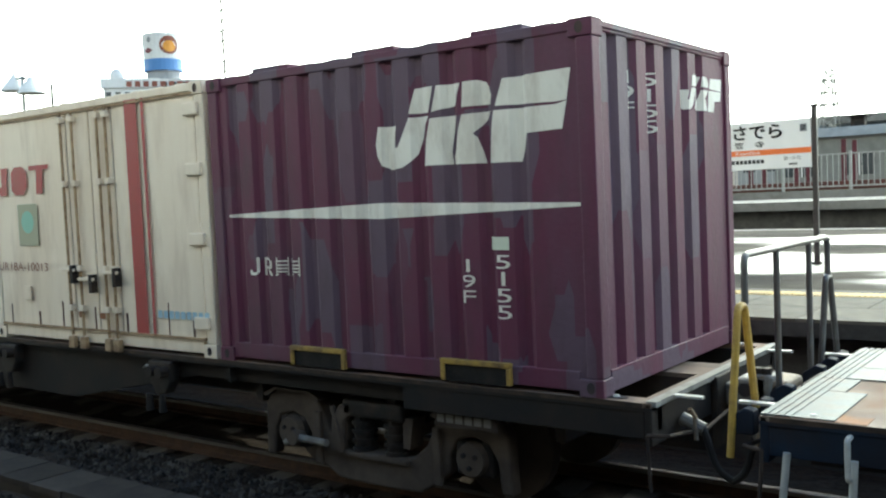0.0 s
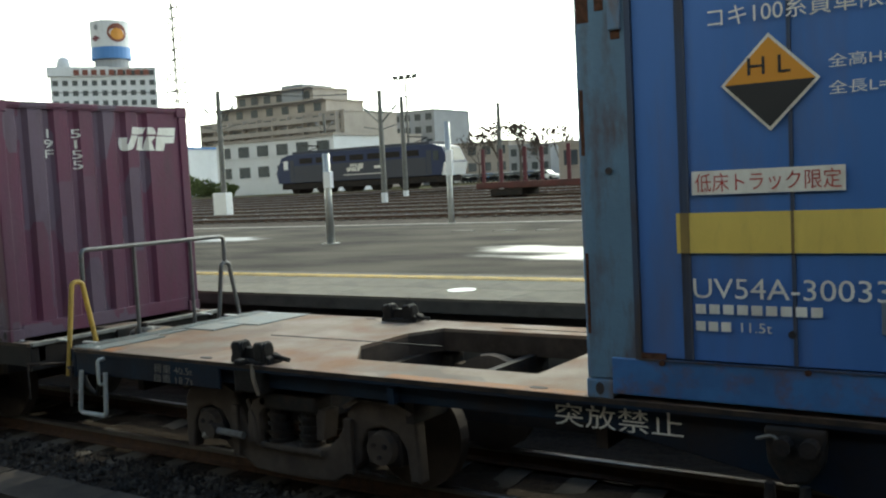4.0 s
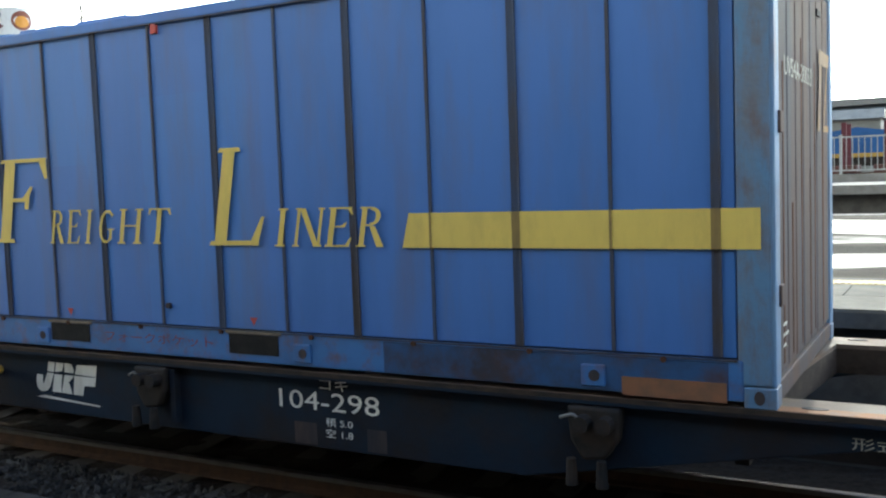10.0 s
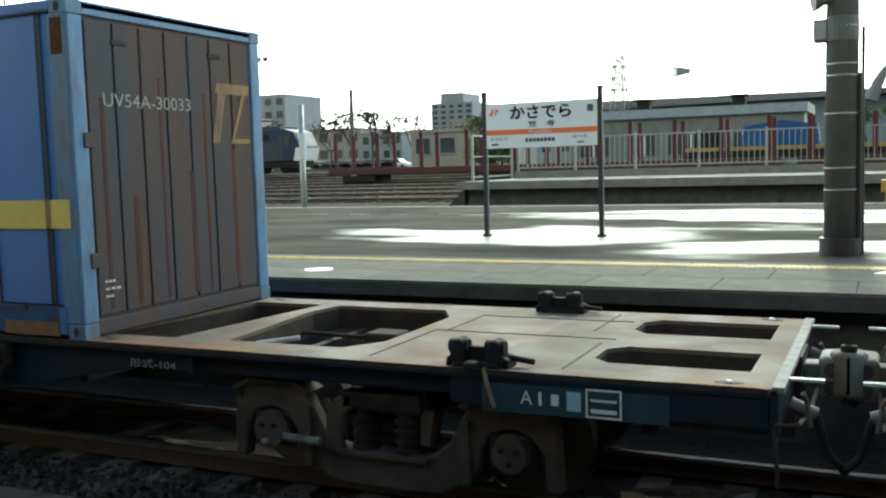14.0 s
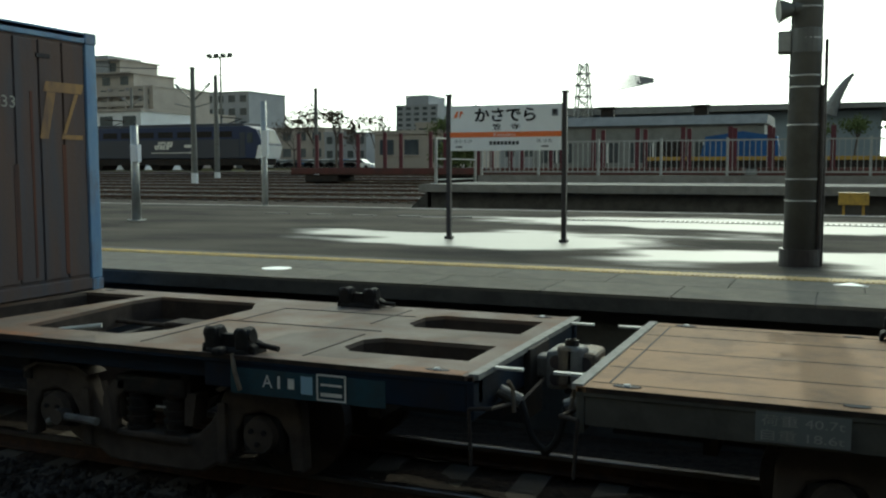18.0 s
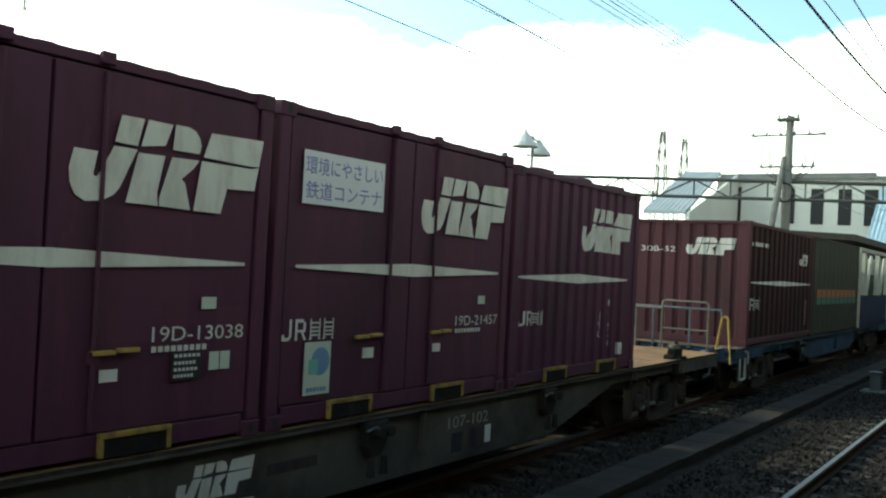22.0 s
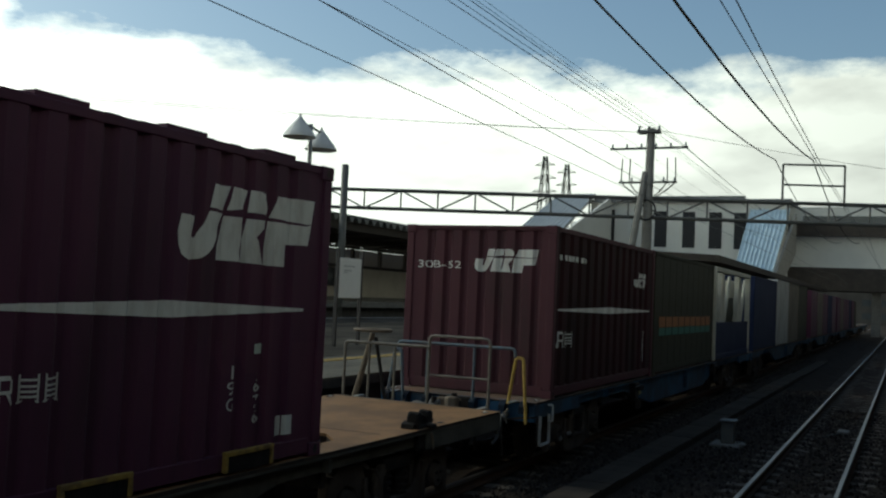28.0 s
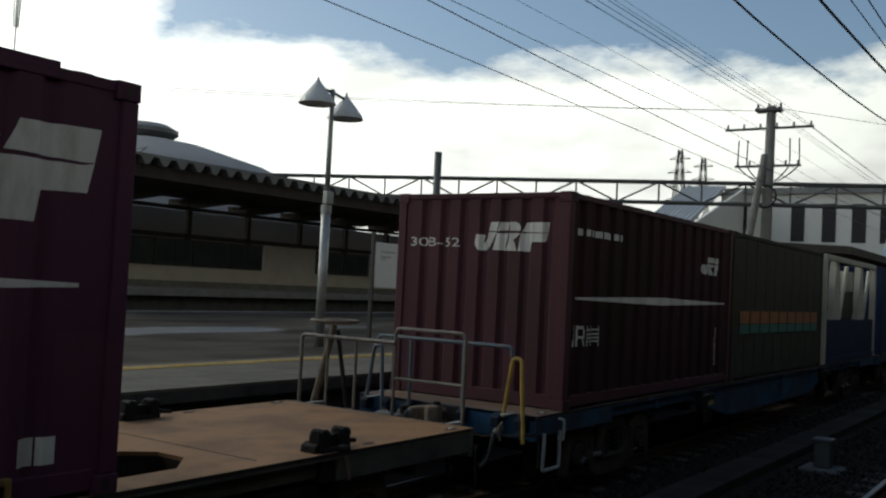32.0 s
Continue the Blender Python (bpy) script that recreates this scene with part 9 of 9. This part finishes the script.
    for u in (3.6, L - 3.6):
        pg = part("pantograph", tube([(u - 0.9, 1.4, 3.85), (u + 0.6, 1.4, 4.25), (u - 0.6, 1.4, 4.35)], 0.05), STEEL_DARK, t, "folded pantograph")
        part("shoe", box(u - 0.8, u - 0.4, 0.4, 2.4, 4.33, 4.40), STEEL_DARK, pg)


LOCO_GREY = material("dull_grey_locomotive_side", (0.055, 0.058, 0.072), 0.6, second=(0.06, 0.06, 0.068), scale=0.9, amount=0.7)
LOCO_BLUE = material("blue_locomotive_paint", (0.012, 0.024, 0.075), 0.5, second=(0.015, 0.025, 0.07), scale=0.8, amount=0.6)


def stake_wagon(x, y, n, label, load=None):
    """Low yard wagon with tall stakes along its sides."""
    t = thing("stake_wagon", (x, y, yard_z(y) - 0.25), label, "wagon", "yard wagons")
    L = 13.6
    part("deck", box(0, L, 0, 2.5, 0.75, 1.15), RED_OXIDE, t, "dull red deck", bevel=0.03)
    for k in range(2):
        u = 2.2 + k * 9.2
        part("bogie", box(u - 1.2, u + 1.2, 0.1, 2.4, 0.25, 0.7), STEEL_DARK, t, bevel=0.05)
    for i in range(n):
        u = 0.6 + i * (L - 1.2) / (n - 1)
        for v in (0.05, 2.35):
            part("stake", box(u - 0.12, u + 0.12, v - 0.06, v + 0.06, 1.15, 3.35), STAKE, t, "maroon stake")
    if load:
        for i in range(3):
            part("load", box(1.2 + i * 4, 4.4 + i * 4, 0.4, 2.1, 1.15, 2.2), load, t, bevel=0.1)


RED_OXIDE = material("dull_red_oxide", (0.11, 0.045, 0.04), 0.7, second=(0.07, 0.045, 0.04), scale=1.0, amount=0.7)
STAKE = material("maroon_stake_paint", (0.10, 0.022, 0.032), 0.55, second=(0.07, 0.025, 0.03), scale=2.0, amount=0.6)
TARP = material("blue_tarpaulin", (0.035, 0.11, 0.28), 0.7, second=(0.025, 0.07, 0.18), scale=1.0, amount=0.6, bump=0.4, bump_scale=4)
SILVER = material("dull_silver_shed", (0.21, 0.215, 0.205), 0.55, second=(0.16, 0.165, 0.158), scale=0.7, amount=0.7, grime=(0.10, 0.10, 0.095), grime_scale=1.2, grime_amount=0.5)
ARENA = material("blue_grey_arena_glass", (0.20, 0.25, 0.29), 0.35, second=(0.15, 0.19, 0.23), scale=0.1, amount=0.6)


def shed():
    """Long low grey shed with windows and roof vents behind the wagons."""
    y = 72.0
    a, b = angle(-15.3, 0, y=y), angle(-4.2, 3.0, y=y)
    t = thing("grey_shed", (a.x - 3, y, 0), "long dull grey metal shed with windows", "shed")
    w = b.x - a.x + 3
    part("wall", box(0, w, 0, 8, -0.3, 5.4), SILVER, t)
    part("roof", prism([(-0.3, 5.4), (8.3, 5.4), (7.5, 6.1), (0.5, 6.1)], "x", -0.2, w + 0.2), SILVER, t)
    for u, ww in ((6.0, 0.9), (9.5, 1.7), (13.2, 0.6), (2.0, 1.2)):
        o = part("window", box(u - ww, u + ww, -0.08, 0.02, 2.6, 4.1), GLASS, t)
        part("mullion", box(u - 0.05, u + 0.05, -0.1, -0.05, 2.6, 4.1), BOARD_WHITE, o)
    for u in (5.2, 12.5):
        part("roof_vent", box(u - 0.5, u + 0.5, 3, 4, 6.1, 6.9), STEEL_DARK, t, bevel=0.1)
        part("vent_cap", box(u - 0.7, u + 0.7, 2.8, 4.2, 6.9, 7.05), STEEL_DARK, t)


def arena():
    """Sports hall with a long low roof, a cable tower and a horn at its end."""
    y = 210.0
    a, b = angle(-15.4, 3.3, y=y), angle(1.9, 3.75, y=y)
    t = thing("sports_hall", (0, y, 0), "long sports hall with a flat curved roof", "building")
    part("wall", box(a.x, b.x, 0, 60, -0.3, a.z - 1.2), ARENA, t, "blue-grey glass wall")
    part("roof", prism([(a.x - 2, a.z - 1.2), (b.x + 4, b.z - 2.0), (b.x + 4, b.z - 1.0), (a.x - 2, a.z + 0.6)], "y", -3, 64), ROOF_GREY, t, "grey edge of the roof")
    bow = [angle(az, el, y=y - 4) for az, el in ((-0.8, 2.9), (-0.55, 3.6), (-0.2, 4.3), (0.1, 4.75), (0.4, 5.1))]
    for k in range(4):
        p, q = bow[k], bow[k + 1]
        part("horn_segment", rod((p.x, -4, p.z), (q.x, -4, q.z), 1.5 - 0.3 * k, 1.2 - 0.3 * k, n=10), ROOF_GREY, t, "curved horn of the roof end")
    lattice_mast(-14.5, 6.1, 205.0, 1.6, GALV, "lattice cable tower of the sports hall", "cable_tower", 10)
    n = thing("cable_net", (0, 206.0, 0), "thin pale cables fanned from the tower", "cable net")
    p = angle(-14.3, 5.95, y=206.0)
    q = angle(-10.4, 5.15, y=206.0)
    for k in range(18):
        m = p.lerp(angle(-14.3, 4.1, y=206.0), k / 17)
        part("cable", rod((m.x, 0, m.z), (q.x, 0, q.z - 0.05 * k), 0.075, n=4), BUILD_GREY, n)


def arched_block():
    y = 190.0
    a, b, top = angle(10.4, 2.0, y=y), angle(17.0, 5.9, y=y), angle(13.7, 6.75, y=y)
    t = thing("arched_building", (a.x, y, 0), "pale grey block with an arched roof", "building")
    w = b.x - a.x
    pts = [(0, -0.3), (w, -0.3)] + [(w * (1 - i / 12), b.z - 0.6 + (top.z - b.z) * math.sin(math.pi * i / 12)) for i in range(13)]
    part("wall", prism(pts, "y", 0, 26), PALE_BLOCK, t, "pale grey panelled wall")
    roof_pts = [(w * (1 - i / 12), b.z - 0.6 + (top.z - b.z) * math.sin(math.pi * i / 12)) for i in range(13)]
    part("roof", prism(roof_pts + [(x, z + 0.7) for x, z in roof_pts[::-1]], "y", -1.2, 27), ROOF_GREY, t)
    for r in range(3):
        for c in range(4):
            u, z = w * (0.2 + 0.22 * c), b.z - 4.0 - r * 4.6
            part("window", box(u - 0.8, u + 0.8, -0.08, 0.05, z - 0.9, z + 0.9), GLASS, t)


PALE_BLOCK = material("pale_grey_panels", (0.36, 0.38, 0.41), 0.6, second=(0.31, 0.33, 0.36), scale=0.2, amount=0.6)


def bare_tree(x, y, h, crown, seed, leafy=1.0):
    rnd = random.Random(seed)
    t = thing("tree", (x, y, yard_z(y) - 0.3), "spring tree with a thin twiggy crown" if leafy < 0.8 else "small leafy green tree", "tree", "trees")
    bm = bmesh.new()
    tips = []

    def grow(p, d, ln, r, k):
        q = p + d * ln
        rod(p, q, r, r * 0.65, n=5, bm=bm, cap=False)
        if k == 0:
            tips.append(q)
            return
        for _ in range(3):
            e = (d + Vector((rnd.uniform(-0.8, 0.8), rnd.uniform(-0.8, 0.8), rnd.uniform(-0.1, 0.6)))).normalized()
            grow(p + d * ln * rnd.uniform(0.6, 1.0), e, ln * rnd.uniform(0.6, 0.8), r * 0.55, k - 1)
    grow(Vector((0, 0, 0)), Vector((0, 0, 1)), h * 0.36, h * 0.022, 4)
    part("trunk", bm, BARK, t)
    verts, faces = [], []
    for p in tips:
        for _ in range(int(7 * leafy) + 1):
            c = p + Vector((rnd.gauss(0, 1), rnd.gauss(0, 1), rnd.gauss(0, 0.8))) * h * 0.055
            q = Euler((rnd.uniform(0, 6), rnd.uniform(0, 6), 0)).to_matrix()
            s = h * rnd.uniform(0.012, 0.024)
            n0 = len(verts)
            verts += [c + q @ Vector(v) * s for v in ((-1, -0.6, 0), (1, -0.5, 0.2), (1.1, 0.6, 0), (-0.9, 0.7, 0.25))]
            faces.append((n0, n0 + 1, n0 + 2, n0 + 3))
    me = bpy.data.meshes.new("crown")
    me.from_pydata(verts, [], faces)
    me.materials.append(crown)
    part("crown", me, None, t)


def car(x, y, mat, label):
    t = thing("parked_car", (x, y, 2.0), label, "car", "parked cars")
    part("body", prism([(-2.1, 0.3), (2.1, 0.3), (2.15, 0.75), (1.2, 0.9), (0.6, 1.4), (-1.3, 1.42), (-2.0, 0.95)], "y", 0, 1.65), mat, t, bevel=0.08)
    part("glass", prism([(-1.25, 0.95), (1.05, 0.92), (0.55, 1.35), (-1.2, 1.36)], "y", -0.01, 1.66), GLASS, t)
    for u in (-1.3, 1.3):
        part("wheel", rod((u, -0.02, 0.3), (u, 1.67, 0.3), 0.3, n=14), RUBBER, t)


def bush(x, y, w, h, seed):
    """Uneven shrub of many small leaves round a few stems."""
    rnd = random.Random(seed)
    t = thing("bush", (x, y, yard_z(y) - 0.2), "rounded yellow-green shrub in front of the buildings", "bush", "bushes")
    for k in range(4):
        part("stem", rod((rnd.uniform(-0.2, 0.2), rnd.uniform(-0.2, 0.2), 0), (rnd.uniform(-w, w) * 0.5, rnd.uniform(-w, w) * 0.4, h * 0.6), 0.07, 0.03, n=5), BARK, t)
    verts, faces = [], []
    lobes = [(Vector((rnd.uniform(-0.5, 0.5) * w, rnd.uniform(-0.4, 0.4) * w, h * rnd.uniform(0.3, 0.8))), rnd.uniform(0.35, 0.6)) for _ in range(9)]
    for c, f in lobes:
        for _ in range(150):
            d = Vector((rnd.gauss(0, 1), rnd.gauss(0, 1), rnd.gauss(0, 1))).normalized()
            p = c + Vector((d.x * w * f, d.y * w * f, d.z * h * f * 0.55)) * rnd.uniform(0.7, 1.1)
            q = Euler((rnd.uniform(0, 6), rnd.uniform(0, 6), 0)).to_matrix()
            s = rnd.uniform(0.08, 0.17)
            n0 = len(verts)
            verts += [p + q @ Vector(v) * s for v in ((-1, -0.6, 0), (1, -0.5, 0.2), (1.1, 0.6, 0), (-0.9, 0.7, 0.25))]
            faces.append((n0, n0 + 1, n0 + 2, n0 + 3))
    me = bpy.data.meshes.new("leaves")
    me.from_pydata(verts, [], faces)
    me.materials.append(LEAF)
    part("leaves", me, None, t)


def antenna_mast():
    """Slim mast with dipole arms in its upper part, far beyond the town."""
    p = angle(32.6, 17.5, y=190.0)
    low = angle(32.6, 12.6, y=190.0).z
    t = thing("antenna_mast", (p.x, 190.0, 0), "slim lattice radio mast hung with aerials", "mast")
    part("tube", rod((0, 0, 0), (0, 0, low), 0.14, n=8), GALV, t)
    for sx in (-0.9, 0.9):
        for sy in (-0.9, 0.9):
            part("leg", rod((sx * 0.35, sy * 0.35, low), (sx, sy, p.z), 0.13, n=5), GALV, t)
    n = 14
    for i in range(n):
        z0, z1 = low + (p.z - low) * i / n, low + (p.z - low) * (i + 1) / n
        f = 0.35 + 0.65 * i / n
        part("brace", rod((-0.9 * f, -0.9 * f, z0), (0.9 * f, -0.9 * f, z1), 0.10, n=4), GALV, t)
        part("brace", rod((0.9 * f, -0.9 * f, z0), (-0.9 * f, -0.9 * f, z1), 0.10, n=4), GALV, t)
        if i > 4 and i % 3 == 0:
            w = 3.6 if i % 2 else 2.6
            part("aerial_arm", box(-w, w, -0.12, 0.12, z0, z0 + 0.25), MAST_DARK, t)
            for u in (-w, w):
                part("aerial", rod((u, 0, z0 - 0.8), (u, 0, z0 + 1.0), 0.12, n=5), MAST_DARK, t)


# brown darkened in the paint to stand for gloom under the bridge
FAR_SHADED = material("far_wall_in_bridge_shade", (0.085, 0.078, 0.070), 0.8, second=(0.06, 0.055, 0.05), scale=0.3, amount=0.8)


def far_end():
    """What closes the view along the tracks past the bridge, coloured dark for the shade beneath it."""
    for x, y, w, h, m, label in ((230.0, -60.0, 30.0, 9.0, FAR_SHADED, "town block past the bridge, coloured dark for the bridge's shade"), (250.0, -24.0, 26.0, 13.0, FAR_SHADED, "town block past the bridge, coloured dark for the bridge's shade"), (240.0, 3.0, 19.0, 13.0, FAR_SHADED, "low shed past the bridge, coloured dark for the bridge's shade"), (270.0, 24.0, 30.0, 8.5, FAR_SHADED, "town block past the bridge, coloured dark for the bridge's shade"), (280.0, 58.0, 34.0, 11.0, FAR_SHADED, "town block past the bridge, coloured dark for the bridge's shade")):
        t = thing("far_block", (x, y, 0), label, "building")
        part("wall", box(0, 14, 0, w, -0.3, h), m, t)
        part("roof", box(-0.3, 14.3, -0.3, w + 0.3, h, h + 0.4), ROOF_GREY, t)
        for r in range(int(h // 3)):
            for c in range(int(w // 4)):
                part("window", box(-0.06, 0.05, 1.2 + c * 4.0, 3.0 + c * 4.0, 1.0 + r * 3.0, 2.4 + r * 3.0), GLASS, t)


def town():
    hotel()
    lattice_mast(-49.4, 12.4, 215.0, 2.1, MAST_DARK, "tall red-and-white lattice radio mast", "radio_mast", 22)
    building("low_white_building", -56.0, -49.0, 0.2, 2.7, 105, WHITE_PAINT, "long low white building with a blue roof", 1, 5, depth=14, roof_mat=SIGN_BLUE)
    t, w, z1, zl = building("apartment_block", -48.2, -39.8, 2.5, 4.6, 150, BUILD_TAN, "stepped tan apartment block with balconies", 3, 9, depth=18)
    for k, (f0, f1) in enumerate(((0.10, 0.86), (0.22, 0.76))):
        zz = z1 + 0.35 + 2.9 * k
        part("upper_storey", box(w * f0, w * f1, 1.5 + k, 14, zz, zz + 2.6), BUILD_TAN, t)
        part("roof_slab", box(w * f0 - 0.4, w * f1 + 0.4, 0.2 + k, 14.4, zz + 2.6, zz + 2.9), BUILD_TAN, t)
        n = 7 - k
        for i in range(n):
            u = w * f0 + (f1 - f0) * w * (i + 0.5) / n
            part("window", box(u - 1.0, u + 1.0, 1.44 + k, 1.6 + k, zz + 0.4, zz + 2.1), GLASS, t)
    for r in range(3):
        z = zl + (z1 - zl) * (r + 0.12) / 3
        part("balcony", box(w * 0.03, w * 0.97, -1.3, 0.0, z, z + 1.0), BUILD_TAN, t, "tan balcony front")
    for i in range(10):
        u = w * (0.03 + 0.94 * i / 9)
        part("balcony_divider", box(u - 0.12, u + 0.12, -1.35, 0.0, zl, z1), BUILD_TAN, t)
    part("stair_tower", box(w * 0.56, w * 0.70, 2, 12, z1, angle(-43, 6.3, y=150).z), BUILD_GREY, t)
    building("white_house", -47.4, -40.5, 0.5, 3.2, 88, WHITE_PAINT, "white two-storey office with a flat roof", 2, 6, depth=9, roof_mat=BUILD_TAN)
    building("far_block", -37.6, -34.4, 2.0, 4.4, 190, BUILD_GREY, "pale grey far office block", 3, 5, depth=16)
    building("far_block", -40.0, -37.7, 1.5, 3.1, 170, BUILD_TAN, "low tan block in the far town", 2, 4, depth=16)
    t, w, z1, zl = building("apartment_block", -25.7, -23.2, 2.0, 3.7, 260, BUILD_GREY, "grey apartment tower with balcony rows", 5, 5, depth=18)
    part("upper_storey", box(w * 0.2, w * 0.75, 1, 14, z1 + 0.352, z1 + 3.3), BUILD_GREY, t)
    for az0, az1, el, d, m in ((-33.5, -30.0, 2.3, 170, BUILD_TAN), (-30.0, -27.5, 2.0, 150, BUILD_GREY), (-24.5, -21.0, 2.6, 140, BUILD_TAN), (-20.5, -16.0, 2.4, 190, BUILD_GREY), (2.5, 9.8, 2.5, 220, BUILD_GREY), (16.5, 22.0, 2.3, 230, BUILD_TAN)):
        building("low_house", az0, az1, 0.3, el, d, m, "low town house in the distance", 2, 4, depth=12)
    building("hut", -27.0, -22.5, 0.2, 2.0, 80, BUILD_TAN, "low brown yard hut", 1, 3, depth=6)
    locomotive()
    shed()
    arena()
    arched_block()
    x = -33.0
    for k in range(6):
        stake_wagon(x + k * 14.4, 52.75, 6 if k % 2 else 5, "maroon stake wagon standing in the yard", TARP if k in (3, 4) else None)
    t = thing("yellow_crane_wagon", (0.0, 58.0, yard_z(59.2)), "yellow maintenance wagon with a blue tarpaulin", "wagon")
    part("frame", box(-11, 14, 0, 2.4, 0.7, 1.2), STEEL_DARK, t)
    part("side_rail", box(-11, 14, -0.06, 0.0, 1.2, 1.42), YELLOW_STEEL, t, "yellow side rail")
    for u in (-10.5, -3, 3, 10.0):
        part("winch_house", box(u, u + 1.6, 0.3, 2.1, 1.3, 2.5), STEEL_DARK if u != 3 else TARP, t, bevel=0.08)
    part("tarpaulin", prism([(-7.9, 1.3), (-3.4, 1.3), (-3.6, 2.6), (-5.5, 2.9), (-7.6, 2.6)], "y", 0.2, 2.2), TARP, t)
    part("tarpaulin", prism([(5.6, 1.3), (9.6, 1.3), (9.4, 2.7), (7.5, 3.0), (5.8, 2.7)], "y", 0.2, 2.2), TARP, t)
    for u in (-9, -6, 6, 12):
        part("wheel", rod((u, 0.3, 0.43), (u, 2.1, 0.43), 0.43, n=16), STEEL_DARK, t)
    for az, el, y, arms in ((-47.1, 6.05, 45.0, 1), (-37.6, 5.75, 52.0, 1), (-36.3, 5.3, 60.0, 0), (-30.5, 4.65, 66.0, 0), (-41.0, 4.5, 90.0, 1)):
        pole(az, el, y, 0.22, "trackside pole beside the yard tracks", arms)
    flood_mast(5.75, 6.9, 110.0)
    flood_mast(-36.0, 6.4, 95.0)
    pole(7.75, 6.15, 120.0, 0.10, "thin pale mast over the town")
    pole(-20.9, 5.3, 90.0, 0.08, "thin pale mast over the town")
    wire([tuple(angle(-70, 6.4, y=45.0)), tuple(angle(-47.1, 6.0, y=45.0)), tuple(angle(-37.6, 5.7, y=52.0)), tuple(angle(-30.5, 4.6, y=66.0))], 0.03, "thin overhead line along the yard poles", 0.3)
    b = thing("white_relay_box", tuple(angle(-47.4, -0.4, y=43.0)[:2]) + (0.95,), "white relay cabinet beside a pole", "cabinet")
    part("body", box(-0.6, 0.6, 0, 0.6, 0, 1.5), BOARD_WHITE, b, bevel=0.03)
    antenna_mast()
    pole(-58.98, 7.2, 45.0, 0.16, "trackside pole beside the yard tracks", 0)
    pole(41.8, 7.4, 70.0, 0.2, "trackside pole beside the yard tracks", 1)
    far_end()
    rnd = random.Random(9)
    for az, y, h, m, lf in ((-22.3, 75, 5.5, LEAF, 1.0), (-30.5, 110, 9, BARK, 0.3), (-29.3, 112, 10, BARK, 0.3), (-28.0, 115, 8, BARK, 0.3), (-31.8, 118, 8.5, BARK, 0.3), (-26.9, 105, 7.5, BARK, 0.3), (9.8, 150, 9.5, BARK, 0.3), (11.2, 148, 9, BARK, 0.3), (13.4, 146, 8, BARK, 0.3), (15.2, 146, 9.5, BLOSSOM, 1.0), (16.5, 148, 10, BLOSSOM, 1.0), (17.9, 150, 10.5, BLOSSOM, 1.0), (19.3, 150, 10, BLOSSOM, 1.0), (3.0, 160, 9, LEAF, 1.0), (4.6, 165, 8.5, LEAF, 0.9), (-1.0, 150, 8, LEAF, 0.9), (0.6, 152, 8.5, LEAF, 0.9)):
        p = angle(az, 0, y=y)
        bare_tree(p.x, y, h, m, int(az * 10) + 700, lf)
    for az, y, w, h in ((-50.7, 93, 1.5, 2.6), (-49.9, 94, 2.4, 4.8), (-49.0, 92, 2.2, 3.0), (-48.2, 91, 1.9, 2.4), (-52.0, 93, 1.8, 2.2), (-47.0, 85, 1.7, 2.0), (-22.3, 72, 2.2, 4.0)):
        bush(angle(az, 0, y=y).x, y, w, h, int(az * 10) + 900)
    paints = (BOARD_WHITE, WHITE_PAINT, BUILD_GREY, SIGN_BLUE)
    for k in range(16):
        az = -33.0 + k * 0.62 if k < 9 else 2.0 + (k - 9) * 1.9
        p = angle(az, 0, y=118.0)
        car(p.x, 118.0, paints[k % 4], "parked pale car beyond the yard")
    # domed hall behind the far canopy
    d = thing("domed_hall", (0, 0, 0), "low grey dome with a lantern", "building")
    c = angle(38.0, 0, y=150.0, eye=(10.1, 0.48, 2.3))
    zt = angle(38.0, 7.6, y=150.0, eye=(10.1, 0.48, 2.3)).z
    part("dome", lathe([(46, 0), (45, 9.0), (36, zt * 0.62), (24, zt * 0.82), (12, zt * 0.95), (4.5, zt)], 40, centre=(c.x - 2, 150, 0)), DOME, d, "grey sheet dome", smooth=True)
    part("lantern", lathe([(5.5, zt), (6.6, zt + 0.8), (6.6, zt + 1.6), (4.6, zt + 2.6), (1.0, zt + 3.0)], 24, centre=(c.x - 2, 150, 0)), ROOF_GREY, d)


DOME = material("grey_dome_sheet", (0.25, 0.25, 0.25), 0.6, second=(0.20, 0.20, 0.20), scale=0.1, amount=0.6)
town()


# How far the train still has to roll, in metres, time by time.
TRAVEL = [
    (0.0, 20.223), (0.5, 19.403), (1.0, 18.713), (1.5, 18.046), (2.0, 17.415), (2.5, 16.730), (4.5, 13.478),
    (5.0, 12.811), (5.5, 12.143), (6.0, 11.507), (6.5, 10.866), (7.0, 10.230), (7.5, 9.587), (8.0, 8.910),
    (8.5, 8.238), (9.0, 7.582), (9.5, 7.002), (10.0, 6.442), (10.5, 5.910), (11.0, 5.262), (11.5, 4.623),
    (12.0, 4.030), (12.5, 3.416), (13.0, 2.862), (13.5, 2.288), (14.0, 1.702), (14.5, 1.144), (15.0, 0.706),
    (15.5, 0.420), (17.5, 0.187), (18.0, 0.150), (18.3, 0.142), (18.5, 0.120), (18.7, 0.060), (19.0, 0.000),
    (19.2, 0.000), (19.5, 0.000), (19.8, 0.000), (20.0, 0.000), (32.0, 0.0),
]


def motions():
    for thing in MOVERS:
        base = thing.matrix_basis.copy()
        walk(thing, [(t, Matrix.Translation((d, 0, 0)) @ base) for t, d in TRAVEL])


motions()
